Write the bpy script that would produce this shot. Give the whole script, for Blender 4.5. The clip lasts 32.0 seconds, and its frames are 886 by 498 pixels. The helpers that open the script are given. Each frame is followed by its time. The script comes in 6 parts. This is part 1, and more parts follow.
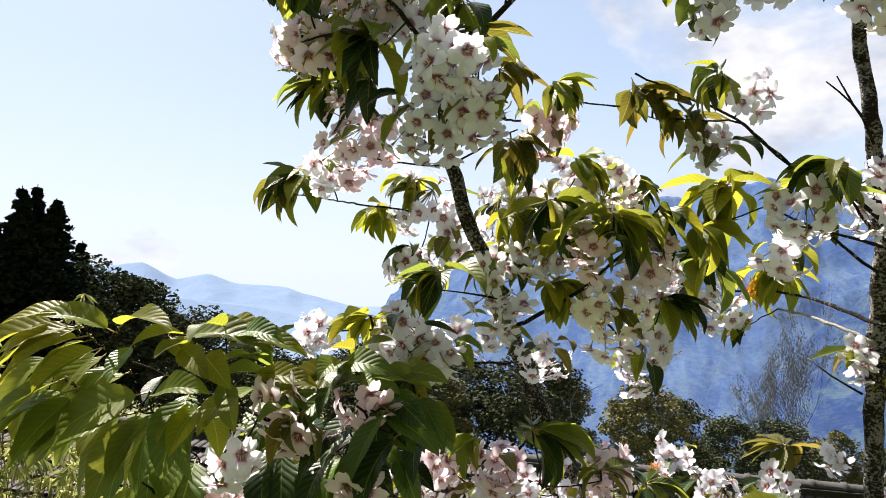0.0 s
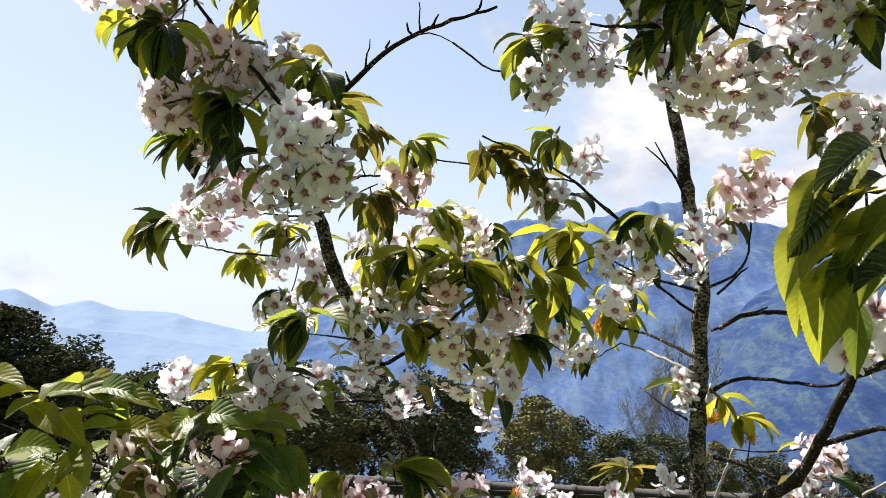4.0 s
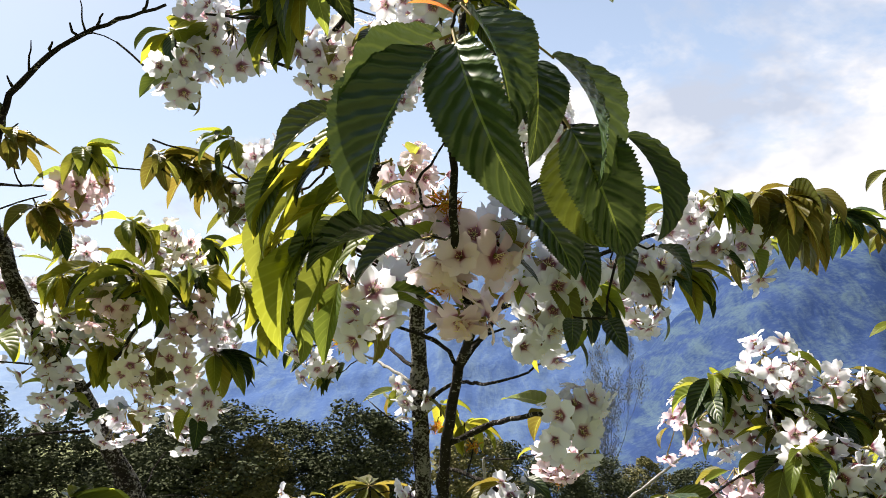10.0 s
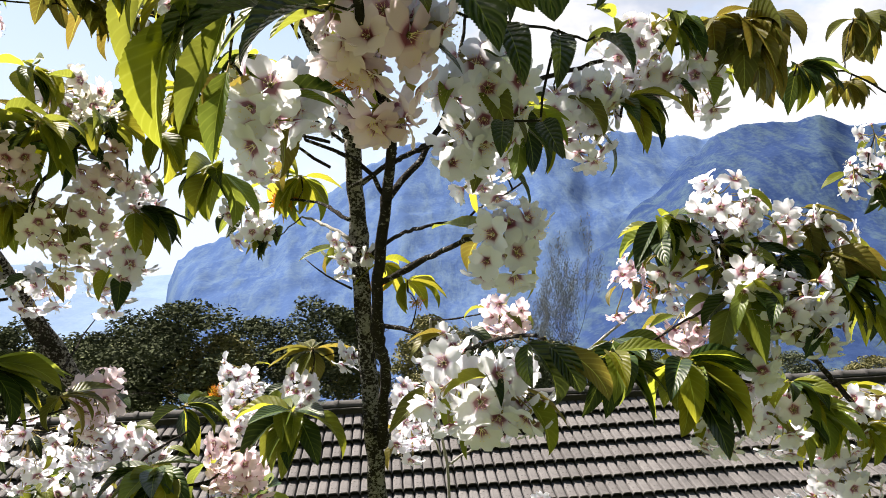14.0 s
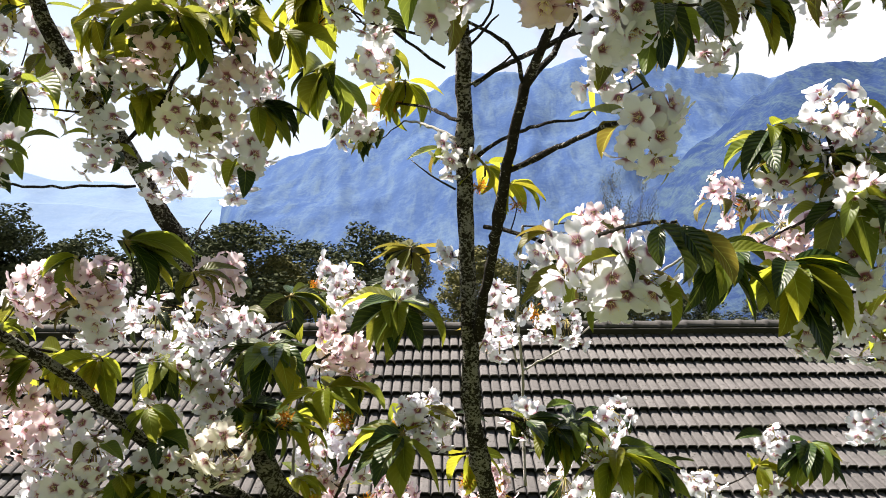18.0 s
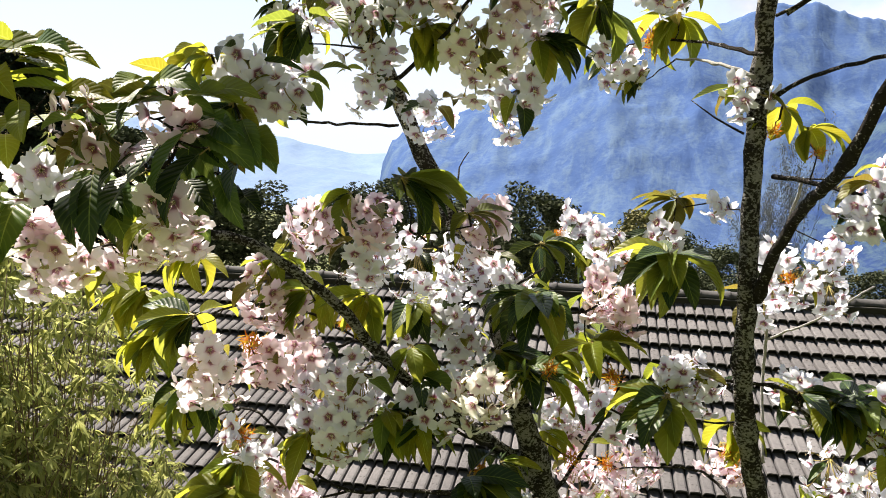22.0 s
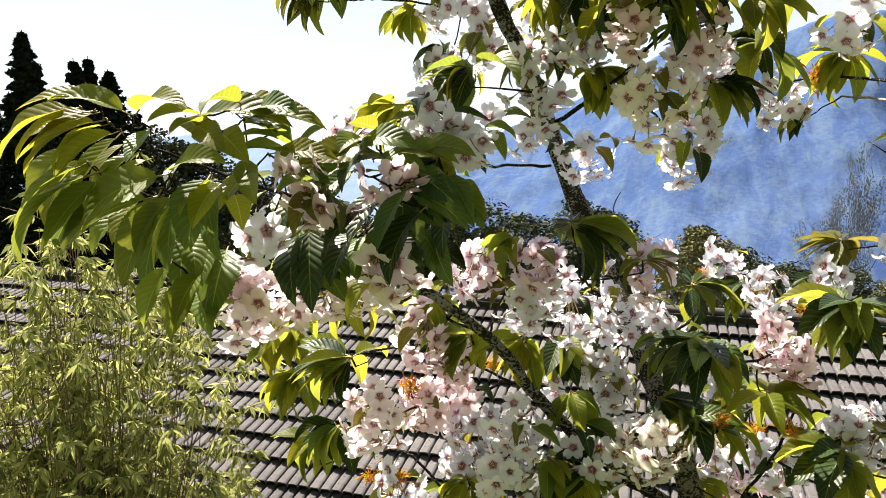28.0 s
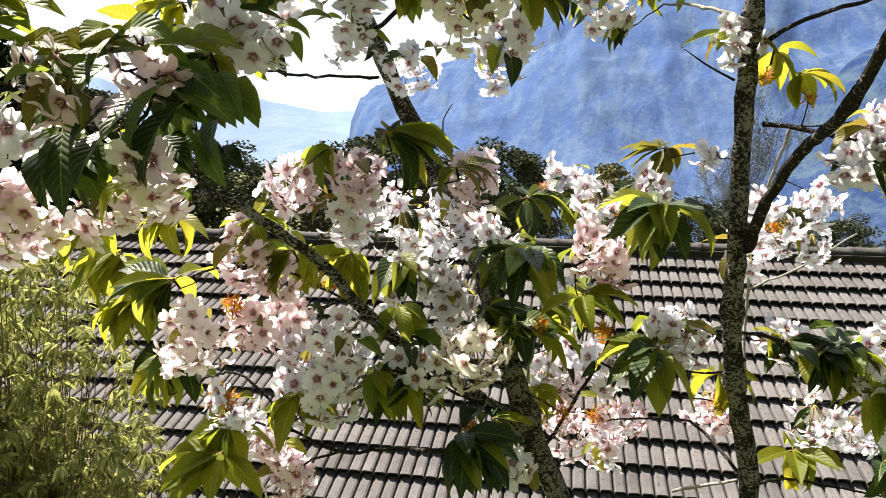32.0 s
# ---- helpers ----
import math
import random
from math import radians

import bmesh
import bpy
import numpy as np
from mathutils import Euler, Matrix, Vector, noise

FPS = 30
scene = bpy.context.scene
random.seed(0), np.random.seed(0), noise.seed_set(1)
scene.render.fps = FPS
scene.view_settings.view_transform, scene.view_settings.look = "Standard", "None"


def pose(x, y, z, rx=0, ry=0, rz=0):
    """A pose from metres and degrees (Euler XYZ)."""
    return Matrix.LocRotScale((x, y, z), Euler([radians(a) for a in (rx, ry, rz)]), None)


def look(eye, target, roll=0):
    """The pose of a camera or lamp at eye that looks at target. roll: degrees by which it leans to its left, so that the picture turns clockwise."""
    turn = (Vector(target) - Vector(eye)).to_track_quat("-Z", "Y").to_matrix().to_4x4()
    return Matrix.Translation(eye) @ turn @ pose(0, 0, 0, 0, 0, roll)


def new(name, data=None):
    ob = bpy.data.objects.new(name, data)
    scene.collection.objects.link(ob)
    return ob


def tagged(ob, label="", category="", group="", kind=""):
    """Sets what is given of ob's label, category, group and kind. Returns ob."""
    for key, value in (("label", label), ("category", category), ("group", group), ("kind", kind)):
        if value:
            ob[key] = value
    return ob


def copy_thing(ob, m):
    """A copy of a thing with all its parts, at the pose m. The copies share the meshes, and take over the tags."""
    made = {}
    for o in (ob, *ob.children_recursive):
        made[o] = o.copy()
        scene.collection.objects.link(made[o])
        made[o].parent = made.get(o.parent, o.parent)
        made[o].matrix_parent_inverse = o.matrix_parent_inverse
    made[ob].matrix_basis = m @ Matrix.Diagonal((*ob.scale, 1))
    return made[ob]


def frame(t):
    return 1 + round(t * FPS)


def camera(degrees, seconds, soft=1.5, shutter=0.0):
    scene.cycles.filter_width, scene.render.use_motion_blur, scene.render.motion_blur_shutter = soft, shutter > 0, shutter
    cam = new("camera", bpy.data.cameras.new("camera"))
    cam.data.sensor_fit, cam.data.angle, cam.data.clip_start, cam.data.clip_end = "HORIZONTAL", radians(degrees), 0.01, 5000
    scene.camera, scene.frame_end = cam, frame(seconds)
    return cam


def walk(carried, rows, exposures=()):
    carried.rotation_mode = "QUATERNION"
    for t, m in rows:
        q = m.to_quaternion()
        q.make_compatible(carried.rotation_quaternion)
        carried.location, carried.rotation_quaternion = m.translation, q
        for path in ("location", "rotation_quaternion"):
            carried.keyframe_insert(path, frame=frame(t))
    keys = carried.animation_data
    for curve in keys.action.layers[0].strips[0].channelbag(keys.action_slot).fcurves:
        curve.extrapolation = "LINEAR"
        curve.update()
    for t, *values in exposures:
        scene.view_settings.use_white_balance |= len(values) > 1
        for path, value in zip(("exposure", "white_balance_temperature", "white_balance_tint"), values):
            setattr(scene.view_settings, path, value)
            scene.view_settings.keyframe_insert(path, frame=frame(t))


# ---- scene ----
cam = camera(62.20, 32.0, soft=0.8)
PATH = [
    (0, pose(-0.5346, -0.0476, 1.7078, 93.447, -2.819, 14.832)),
    (0.5, pose(-0.5377, -0.0475, 1.6949, 92.615, -2.541, 14.798)),
    (1, pose(-0.5312, -0.0629, 1.6842, 92.048, -2.453, 13.804)),
    (1.5, pose(-0.5026, -0.0636, 1.7053, 91.697, -2.214, 12.872)),
    (2, pose(-0.4769, -0.0718, 1.7275, 91.557, -2.476, 11.677)),
    (2.5, pose(-0.4791, -0.0770, 1.7286, 92.394, -1.993, 10.146)),
    (4.5, pose(-0.4220, -0.1392, 1.7673, 96.670, -1.748, 6.027)),
    (5, pose(-0.3882, -0.1416, 1.7807, 98.092, -1.461, 4.843)),
    (5.5, pose(-0.3705, -0.1492, 1.7815, 99.305, -1.089, 3.077)),
    (6, pose(-0.3326, -0.1610, 1.7831, 99.102, 0.612, 2.142)),
    (6.5, pose(-0.2736, -0.1435, 1.7827, 99.044, 0.881, 1.932)),
    (7, pose(-0.2042, -0.1079, 1.7773, 99.362, 1.023, 2.577)),
    (7.5, pose(-0.1752, -0.0908, 1.7712, 99.744, 0.793, 2.449)),
    (8, pose(-0.1475, -0.0903, 1.7664, 99.892, 0.702, 1.957)),
    (8.5, pose(-0.1236, -0.0849, 1.7573, 99.548, 1.379, 1.326)),
    (9, pose(-0.0893, -0.0406, 1.7453, 99.184, 1.173, 1.222)),
    (9.5, pose(-0.0509, -0.0239, 1.7262, 98.731, 1.859, 1.004)),
    (10, pose(-0.0007, -0.0223, 1.7171, 97.857, 1.148, 1.932)),
    (10.5, pose(0.0248, -0.0205, 1.7087, 97.000, 1.279, 2.408)),
    (11, pose(0.0311, -0.0149, 1.7042, 95.640, 1.348, 1.845)),
    (11.5, pose(0.0519, 0.0068, 1.6813, 94.874, 1.411, 1.797)),
    (12, pose(0.0341, 0.0078, 1.6665, 93.743, 1.285, 0.323)),
    (12.5, pose(0.0012, 0.0181, 1.6715, 91.987, 2.561, -0.789)),
    (13, pose(-0.0175, 0.0580, 1.6568, 91.071, 2.112, -1.255)),
    (13.5, pose(-0.0053, 0.0612, 1.6416, 90.652, 2.274, -1.536)),
    (14, pose(0.0367, 0.0691, 1.6343, 89.719, 2.490, -0.980)),
    (14.5, pose(0.0526, 0.0773, 1.6208, 89.105, 3.070, -1.505)),
    (16.5, pose(0.0274, -0.0109, 1.6049, 86.234, 1.166, -1.339)),
    (17, pose(-0.0000, 0.0003, 1.6000, 86.000, 0.631, 0.000)),
    (17.5, pose(-0.0381, -0.0013, 1.5914, 85.247, 0.658, 1.181)),
    (18, pose(-0.0698, 0.0048, 1.5791, 84.530, 0.275, 2.886)),
    (18.5, pose(-0.1147, 0.0105, 1.5687, 83.711, -0.311, 4.390)),
    (19, pose(-0.1504, 0.0209, 1.5630, 83.020, -0.644, 6.278)),
    (19.5, pose(-0.1748, 0.0213, 1.5576, 82.610, -0.934, 8.006)),
    (20, pose(-0.1655, 0.0188, 1.5562, 82.628, -0.987, 10.520)),
    (20.5, pose(-0.1745, 0.0115, 1.5563, 82.591, -0.819, 12.308)),
    (21, pose(-0.2113, 0.0061, 1.5380, 82.878, -1.119, 13.343)),
    (21.5, pose(-0.2517, 0.0288, 1.5407, 81.992, -0.813, 14.578)),
    (22, pose(-0.3009, 0.0444, 1.5425, 81.380, -0.783, 14.990)),
    (22.5, pose(-0.3230, 0.0470, 1.5525, 80.987, -0.704, 15.419)),
    (23, pose(-0.3515, 0.0442, 1.5625, 80.680, -0.285, 15.314)),
    (23.5, pose(-0.3827, 0.0486, 1.5706, 80.521, -0.267, 14.903)),
    (24, pose(-0.4060, 0.0512, 1.5705, 80.822, -0.162, 14.520)),
    (24.5, pose(-0.4393, 0.0539, 1.5727, 81.244, -0.237, 14.773)),
    (25, pose(-0.4817, 0.0486, 1.5879, 81.246, -0.747, 15.133)),
    (25.5, pose(-0.4918, 0.0297, 1.5938, 81.686, -0.536, 16.989)),
    (26, pose(-0.5184, 0.0327, 1.6026, 81.796, -0.509, 18.025)),
    (26.5, pose(-0.5301, 0.0279, 1.6149, 81.886, -0.832, 18.888)),
    (28.5, pose(-0.4925, 0.0046, 1.5870, 82.519, -0.287, 19.059)),
    (29, pose(-0.4756, 0.0136, 1.5851, 82.238, 0.012, 19.142)),
    (29.5, pose(-0.4592, 0.0192, 1.5894, 82.069, 0.281, 18.599)),
    (30, pose(-0.4365, 0.0349, 1.5895, 81.620, -0.047, 17.574)),
    (30.5, pose(-0.4266, 0.0421, 1.5793, 81.121, -0.291, 16.112)),
    (31, pose(-0.4109, 0.0505, 1.5696, 79.870, -0.201, 14.691)),
    (31.5, pose(-0.3856, 0.0557, 1.5446, 79.101, -0.847, 13.452)),
    (32, pose(-0.3363, 0.0701, 1.5335, 78.091, 0.080, 12.621)),
]
walk(cam, PATH, [(0, 1.61, 6700, 13), (6, 1.60, 6700, 13), (14, 1.72, 6800, 12), (20, 1.74, 6800, 12), (26, 1.82, 6900, 12), (32, 1.87, 6950, 12)])

# ---- light: a high sun, ahead and to the left, under a bright hazy sky ----
SUN_AZ, SUN_EL = -52.0, 52.0
sun_dir = Vector((math.sin(radians(SUN_AZ)) * math.cos(radians(SUN_EL)),
                  math.cos(radians(SUN_AZ)) * math.cos(radians(SUN_EL)), math.sin(radians(SUN_EL))))
sun = new("sun", bpy.data.lights.new("sun", "SUN"))
sun.data.energy, sun.data.angle, sun.data.color = 5.0, radians(0.6), (1.0, 0.935, 0.84)
sun.matrix_world = look(sun_dir * 60, (0, 0, 0))

world = bpy.data.worlds.new("sky")
scene.world = world
world.use_nodes = True


class Nodes:
    """Short hands for node trees."""

    def __init__(self, tree):
        self.tree = tree
        tree.nodes.clear()

    def add(self, kind, inputs=(), **props):
        n = self.tree.nodes.new(kind)
        for k, v in props.items():
            setattr(n, k, v)
        for k, v in dict(inputs).items():
            if isinstance(v, bpy.types.NodeSocket):
                self.tree.links.new(v, n.inputs[k])
            else:
                n.inputs[k].default_value = v
        return n

    def math(self, op, a, b=0.0, clamp=False):
        return self.add("ShaderNodeMath", {0: a, 1: b}, operation=op, use_clamp=clamp).outputs[0]

    def mix(self, fac, a, b, blend="MIX"):
        return self.add("ShaderNodeMix", {0: fac, 6: a, 7: b}, data_type="RGBA", blend_type=blend).outputs[2]

    def noise(self, vec, scale, detail=4.0, rough=0.55, dist=0.0):
        return self.add("ShaderNodeTexNoise", {"Vector": vec, "Scale": scale, "Detail": detail, "Roughness": rough, "Distortion": dist}).outputs["Fac"]

    def ramp(self, fac, *stops):
        n = self.add("ShaderNodeValToRGB", {0: fac})
        el = n.color_ramp.elements
        while len(el) < len(stops):
            el.new(0.5)
        for e, (p, c) in zip(el, stops):
            e.position, e.color = p, (*c, 1) if len(c) == 3 else c
        return n.outputs[0]


def grey(v):
    return (v, v, v)


sky = Nodes(world.node_tree)
blue = sky.add("ShaderNodeTexSky", sky_type="NISHITA", sun_disc=False, sun_elevation=radians(SUN_EL), sun_rotation=radians(SUN_AZ % 360), air_density=1.0, dust_density=2.2, ozone_density=1.3).outputs[0]
place = sky.add("ShaderNodeTexCoord").outputs["Generated"]
flat = sky.add("ShaderNodeMapping", {"Vector": place, "Scale": (1.0, 1.0, 1.6), "Location": (0.37, 0.0, 0.11)}).outputs[0]
puffs = sky.noise(flat, 3.1, 8.0, 0.57, 0.35)
wisps = sky.noise(flat, 7.0, 6.0, 0.6, 0.2)
cover = sky.math("ADD", sky.math("MULTIPLY", puffs, 0.78), sky.math("MULTIPLY", wisps, 0.22))
east = sky.add("ShaderNodeSeparateXYZ", {0: place}).outputs[0]
cover = sky.math("ADD", cover, sky.math("MULTIPLY", east, 0.26))
aloft = sky.add("ShaderNodeSeparateXYZ", {0: place}).outputs[2]
cover = sky.math("SUBTRACT", cover, sky.math("MULTIPLY", aloft, 0.20))
fac = sky.ramp(cover, (0.452, grey(0.0)), (0.538, grey(0.95)))
shade = sky.ramp(sky.noise(flat, 4.2, 5.0, 0.6), (0.40, (5.2, 5.9, 7.2)), (0.56, (9.0, 9.1, 9.4)))
haze = sky.ramp(sky.add("ShaderNodeSeparateXYZ", {0: place}).outputs[2], (0.0, grey(0.88)), (0.18, grey(0.74)), (0.42, grey(0.50)), (0.7, grey(0.15)))
veil = sky.ramp(aloft, (0.02, (8.1, 9.3, 11.4)), (0.30, (6.2, 8.1, 11.0)))
base = sky.mix(haze, blue, veil)
full = sky.mix(fac, base, shade)
north = sky.add("ShaderNodeSeparateXYZ", {0: place}).outputs[1]
sunward = sky.math("ADD", sky.math("MULTIPLY", east, math.sin(radians(SUN_AZ))), sky.math("MULTIPLY", north, math.cos(radians(SUN_AZ))))
# the haze glows on the sun's side and is thin on the far side
full = sky.mix(1.0, full, sky.ramp(sky.math("ADD", sky.math("MULTIPLY", sunward, 0.5), 0.5), (0.18, grey(0.19)), (0.55, grey(0.75))), "MULTIPLY")
back = sky.add("ShaderNodeBackground", {"Color": full, "Strength": 0.050})
sky.add("ShaderNodeOutputWorld", {"Surface": back.outputs[0]})

# ---- materials ----
def material(name, rough=0.7, build=None, spec=0.4, bump=0.0, deep=0.02):
    """build(n, co) returns colour, height (or None)."""
    m = bpy.data.materials.new(name)
    m.use_nodes = True
    n = Nodes(m.node_tree)
    co = n.add("ShaderNodeTexCoord").outputs["Object"]
    colour, height = build(n, co)
    p = n.add("ShaderNodeBsdfPrincipled", {"Base Color": colour, "Roughness": rough, "Specular IOR Level": spec})
    if height is not None:
        b = n.add("ShaderNodeBump", {"Height": height, "Strength": bump, "Distance": deep})
        n.tree.links.new(b.outputs[0], p.inputs["Normal"])
    n.add("ShaderNodeOutputMaterial", {"Surface": p.outputs[0]})
    return m


def bark_build(pale):
    def build(n, co):
        stretch = n.add("ShaderNodeMapping", {"Vector": co, "Scale": (1.0, 1.0, 1.35)}).outputs[0]
        a = n.noise(stretch, 170.0, 5.0, 0.62)
        b = n.noise(co, 130.0, 4.0, 0.6)
        c = n.noise(co, 26.0, 4.0, 0.6)
        dark = n.mix(b, (0.010, 0.009, 0.008, 1), (0.050, 0.044, 0.040, 1))
        lichen = n.mix(b, (0.20, 0.195, 0.185, 1), (0.42, 0.41, 0.39, 1))
        lo, hi = ((0.28, 0.40) if pale == 2 else (0.492, 0.545) if pale else (0.560, 0.605))
        f = n.ramp(n.math("ADD", n.math("MULTIPLY", a, 0.65), n.math("MULTIPLY", c, 0.35)), (lo, grey(0)), (hi, grey(1)))
        return n.mix(f, dark, lichen), n.math("ADD", a, n.math("MULTIPLY", b, 0.4))
    return build


BARK = material("bark", 0.95, bark_build(0), 0.05, 0.9)
LICHEN_BARK = material("lichen_bark", 0.95, bark_build(1), 0.05, 0.9)
PALE_BARK = material("pale_bark", 0.9, bark_build(2), 0.1, 0.6)


def thin(name, colour_of, through_of, rough, spec, share, relief=0.22):
    """A thin living surface: gloss on top, and light let through."""
    m = bpy.data.materials.new(name)
    m.use_nodes = True
    n = Nodes(m.node_tree)
    info = n.add("ShaderNodeObjectInfo")
    uv = n.add("ShaderNodeUVMap", uv_map="UVMap").outputs[0]
    xy = n.add("ShaderNodeSeparateXYZ", {0: uv})
    colour, height = colour_of(n, info, xy.outputs[0], xy.outputs[1])
    p = n.add("ShaderNodeBsdfPrincipled", {"Base Color": colour, "Roughness": rough, "Specular IOR Level": spec})
    t = n.add("ShaderNodeBsdfTranslucent", {"Color": through_of(n, info, colour)})
    if height is not None:
        b = n.add("ShaderNodeBump", {"Height": height, "Strength": relief, "Distance": 0.004})
        n.tree.links.new(b.outputs[0], p.inputs["Normal"])
    s = n.add("ShaderNodeMixShader", {0: info.outputs["Alpha"] if share is None else share, 1: p.outputs[0], 2: t.outputs[0]})
    n.add("ShaderNodeOutputMaterial", {"Surface": s.outputs[0]})
    return m


def leaf_colour(n, info, u, v):
    side = n.math("ABSOLUTE", n.math("SUBTRACT", v, 0.5))
    along = n.math("SUBTRACT", u, n.math("MULTIPLY", side, 0.42))
    wave = n.math("SINE", n.math("MULTIPLY", along, 62.0))
    vein = n.math("POWER", n.math("ADD", n.math("MULTIPLY", wave, 0.5), 0.5), 9.0)
    rib = n.math("LESS_THAN", side, 0.018)
    lines = n.math("MAXIMUM", n.math("MULTIPLY", vein, 0.24), rib)
    co = n.add("ShaderNodeTexCoord").outputs["Object"]
    blotch = n.noise(co, 7.0, 5.0, 0.6)
    tone = n.math("ADD", 0.70, n.math("MULTIPLY", n.math("ADD", info.outputs["Random"], blotch), 0.32))
    base = n.mix(1.0, info.outputs["Color"], n.add("ShaderNodeCombineColor", {0: tone, 1: tone, 2: tone}).outputs[0], "MULTIPLY")
    pale = n.mix(0.5, base, (0.22, 0.30, 0.05, 1))
    return n.mix(lines, base, pale), n.math("SUBTRACT", n.math("MULTIPLY", wave, 0.55), n.math("ADD", n.math("MULTIPLY", vein, 0.25), n.math("MULTIPLY", rib, 0.9)))


def leaf_through(n, info, colour):
    h = n.add("ShaderNodeHueSaturation", {"Hue": 0.472, "Saturation": 0.96, "Value": 3.4, "Color": colour}).outputs[0]
    return n.mix(0.08, h, (0.55, 0.52, 0.02, 1))


LEAF = thin("cherry_leaf", leaf_colour, leaf_through, 0.42, 0.20, None)
LEAF_GLOSS = thin("glossy_cherry_leaf", leaf_colour, leaf_through, 0.33, 0.6, 0.09, 0.5)


def petal_colour(n, info, u, v):
    co = n.add("ShaderNodeTexCoord").outputs["Object"]
    streak = n.noise(co, 5.0, 3.0, 0.5)
    edge = n.mix(n.math("MULTIPLY", streak, 0.08), info.outputs["Color"], (0.80, 0.56, 0.62, 1))
    heart = n.ramp(u, (0.10, (0.16, 0.010, 0.03)), (0.24, (0.30, 0.036, 0.09)), (0.33, (0.86, 0.72, 0.80)), (0.45, (1, 1, 1)))
    return n.mix(1.0, edge, heart, "MULTIPLY"), None


def petal_through(n, info, colour):
    return n.mix(0.25, colour, (0.88, 0.88, 0.88, 1))


PETAL = thin("petal", petal_colour, petal_through, 0.7, 0.08, 0.5)


def plain(a, b, scale, bump_scale=None):
    def build(n, co):
        f = n.noise(co, scale, 6.0, 0.6)
        return n.mix(f, (*a, 1), (*b, 1)), n.noise(co, bump_scale or scale * 3, 5.0, 0.6)
    return build


STAMEN = material("stamen", 0.6, plain((0.75, 0.60, 0.25), (0.85, 0.80, 0.60), 90.0))
PEDICEL = material("pedicel", 0.5, plain((0.16, 0.22, 0.03), (0.32, 0.16, 0.07), 60.0))


def tile_build(n, co):
    info = n.add("ShaderNodeObjectInfo").outputs["Random"]
    isl = n.add("ShaderNodeNewGeometry").outputs["Random Per Island"]
    f = n.ramp(n.noise(co, 3.2, 8.0, 0.75), (0.36, grey(0)), (0.64, grey(1)))
    g = n.noise(co, 38.0, 5.0, 0.65)
    c = n.mix(f, (0.040, 0.039, 0.041, 1), (0.108, 0.103, 0.105, 1))
    c = n.mix(n.math("MULTIPLY", g, 0.5), c, (0.185, 0.178, 0.180, 1))
    spots = n.ramp(n.noise(co, 21.0, 3.0, 0.5), (0.64, grey(0)), (0.70, grey(1)))
    c = n.mix(n.math("MULTIPLY", spots, 0.85), c, (0.030, 0.028, 0.026, 1))
    t = n.math("ADD", 0.82, n.math("MULTIPLY", n.math("FRACT", n.math("ADD", info, isl)), 0.34))
    return n.mix(1.0, c, n.add("ShaderNodeCombineColor", {0: t, 1: t, 2: t}).outputs[0], "MULTIPLY"), g


TILE = material("cement_tile", 0.9, tile_build, 0.12, 0.5)
UNDER = material("roof_felt", 0.95, plain((0.02, 0.02, 0.02), (0.05, 0.048, 0.045), 4.0))
CAP = material("ridge_cement", 0.75, plain((0.030, 0.030, 0.032), (0.085, 0.082, 0.082), 9.0), 0.12, 0.4)
WALL = material("house_wall", 0.85, plain((0.52, 0.50, 0.46), (0.64, 0.62, 0.58), 2.0), 0.3, 0.2)
TIMBER = material("timber", 0.8, plain((0.10, 0.07, 0.045), (0.20, 0.14, 0.09), 8.0), 0.3, 0.3)


def foliage(name, a, b, c):
    def build(n, co):
        isl = n.add("ShaderNodeNewGeometry").outputs["Random Per Island"]
        f = n.noise(co, 0.9, 4.0, 0.6)
        x = n.mix(isl, (*a, 1), (*b, 1))
        return n.mix(n.math("MULTIPLY", f, 0.6), x, (*c, 1)), None
    return material(name, 0.8, build, 0.0)


DARK_LEAVES = foliage("dark_foliage", (0.010, 0.015, 0.010), (0.090, 0.104, 0.062), (0.085, 0.095, 0.060))
OLIVE_LEAVES = foliage("olive_foliage", (0.050, 0.058, 0.025), (0.20, 0.19, 0.09), (0.15, 0.135, 0.07))
CONIFER_LEAVES = foliage("conifer_foliage", (0.006, 0.010, 0.008), (0.022, 0.032, 0.020), (0.018, 0.026, 0.020))
def clear_foliage(name, a, b):
    """Small leaves that let the light through."""
    m = bpy.data.materials.new(name)
    m.use_nodes = True
    n = Nodes(m.node_tree)
    isl = n.add("ShaderNodeNewGeometry").outputs["Random Per Island"]
    c = n.mix(isl, (*a, 1), (*b, 1))
    p = n.add("ShaderNodeBsdfPrincipled", {"Base Color": c, "Roughness": 0.7, "Specular IOR Level": 0.1})
    t = n.add("ShaderNodeBsdfTranslucent", {"Color": c})
    s = n.add("ShaderNodeMixShader", {0: 0.5, 1: p.outputs[0], 2: t.outputs[0]})
    n.add("ShaderNodeOutputMaterial", {"Surface": s.outputs[0]})
    return m


SHRUB_LEAVES = clear_foliage("shrub_foliage", (0.13, 0.16, 0.050), (0.54, 0.55, 0.20))
YOUNG = clear_foliage("young_bract", (0.50, 0.085, 0.012), (0.46, 0.36, 0.03))
GRASS = material("grass", 0.9, plain((0.05, 0.07, 0.02), (0.12, 0.13, 0.05), 1.3), 0.2, 0.3)


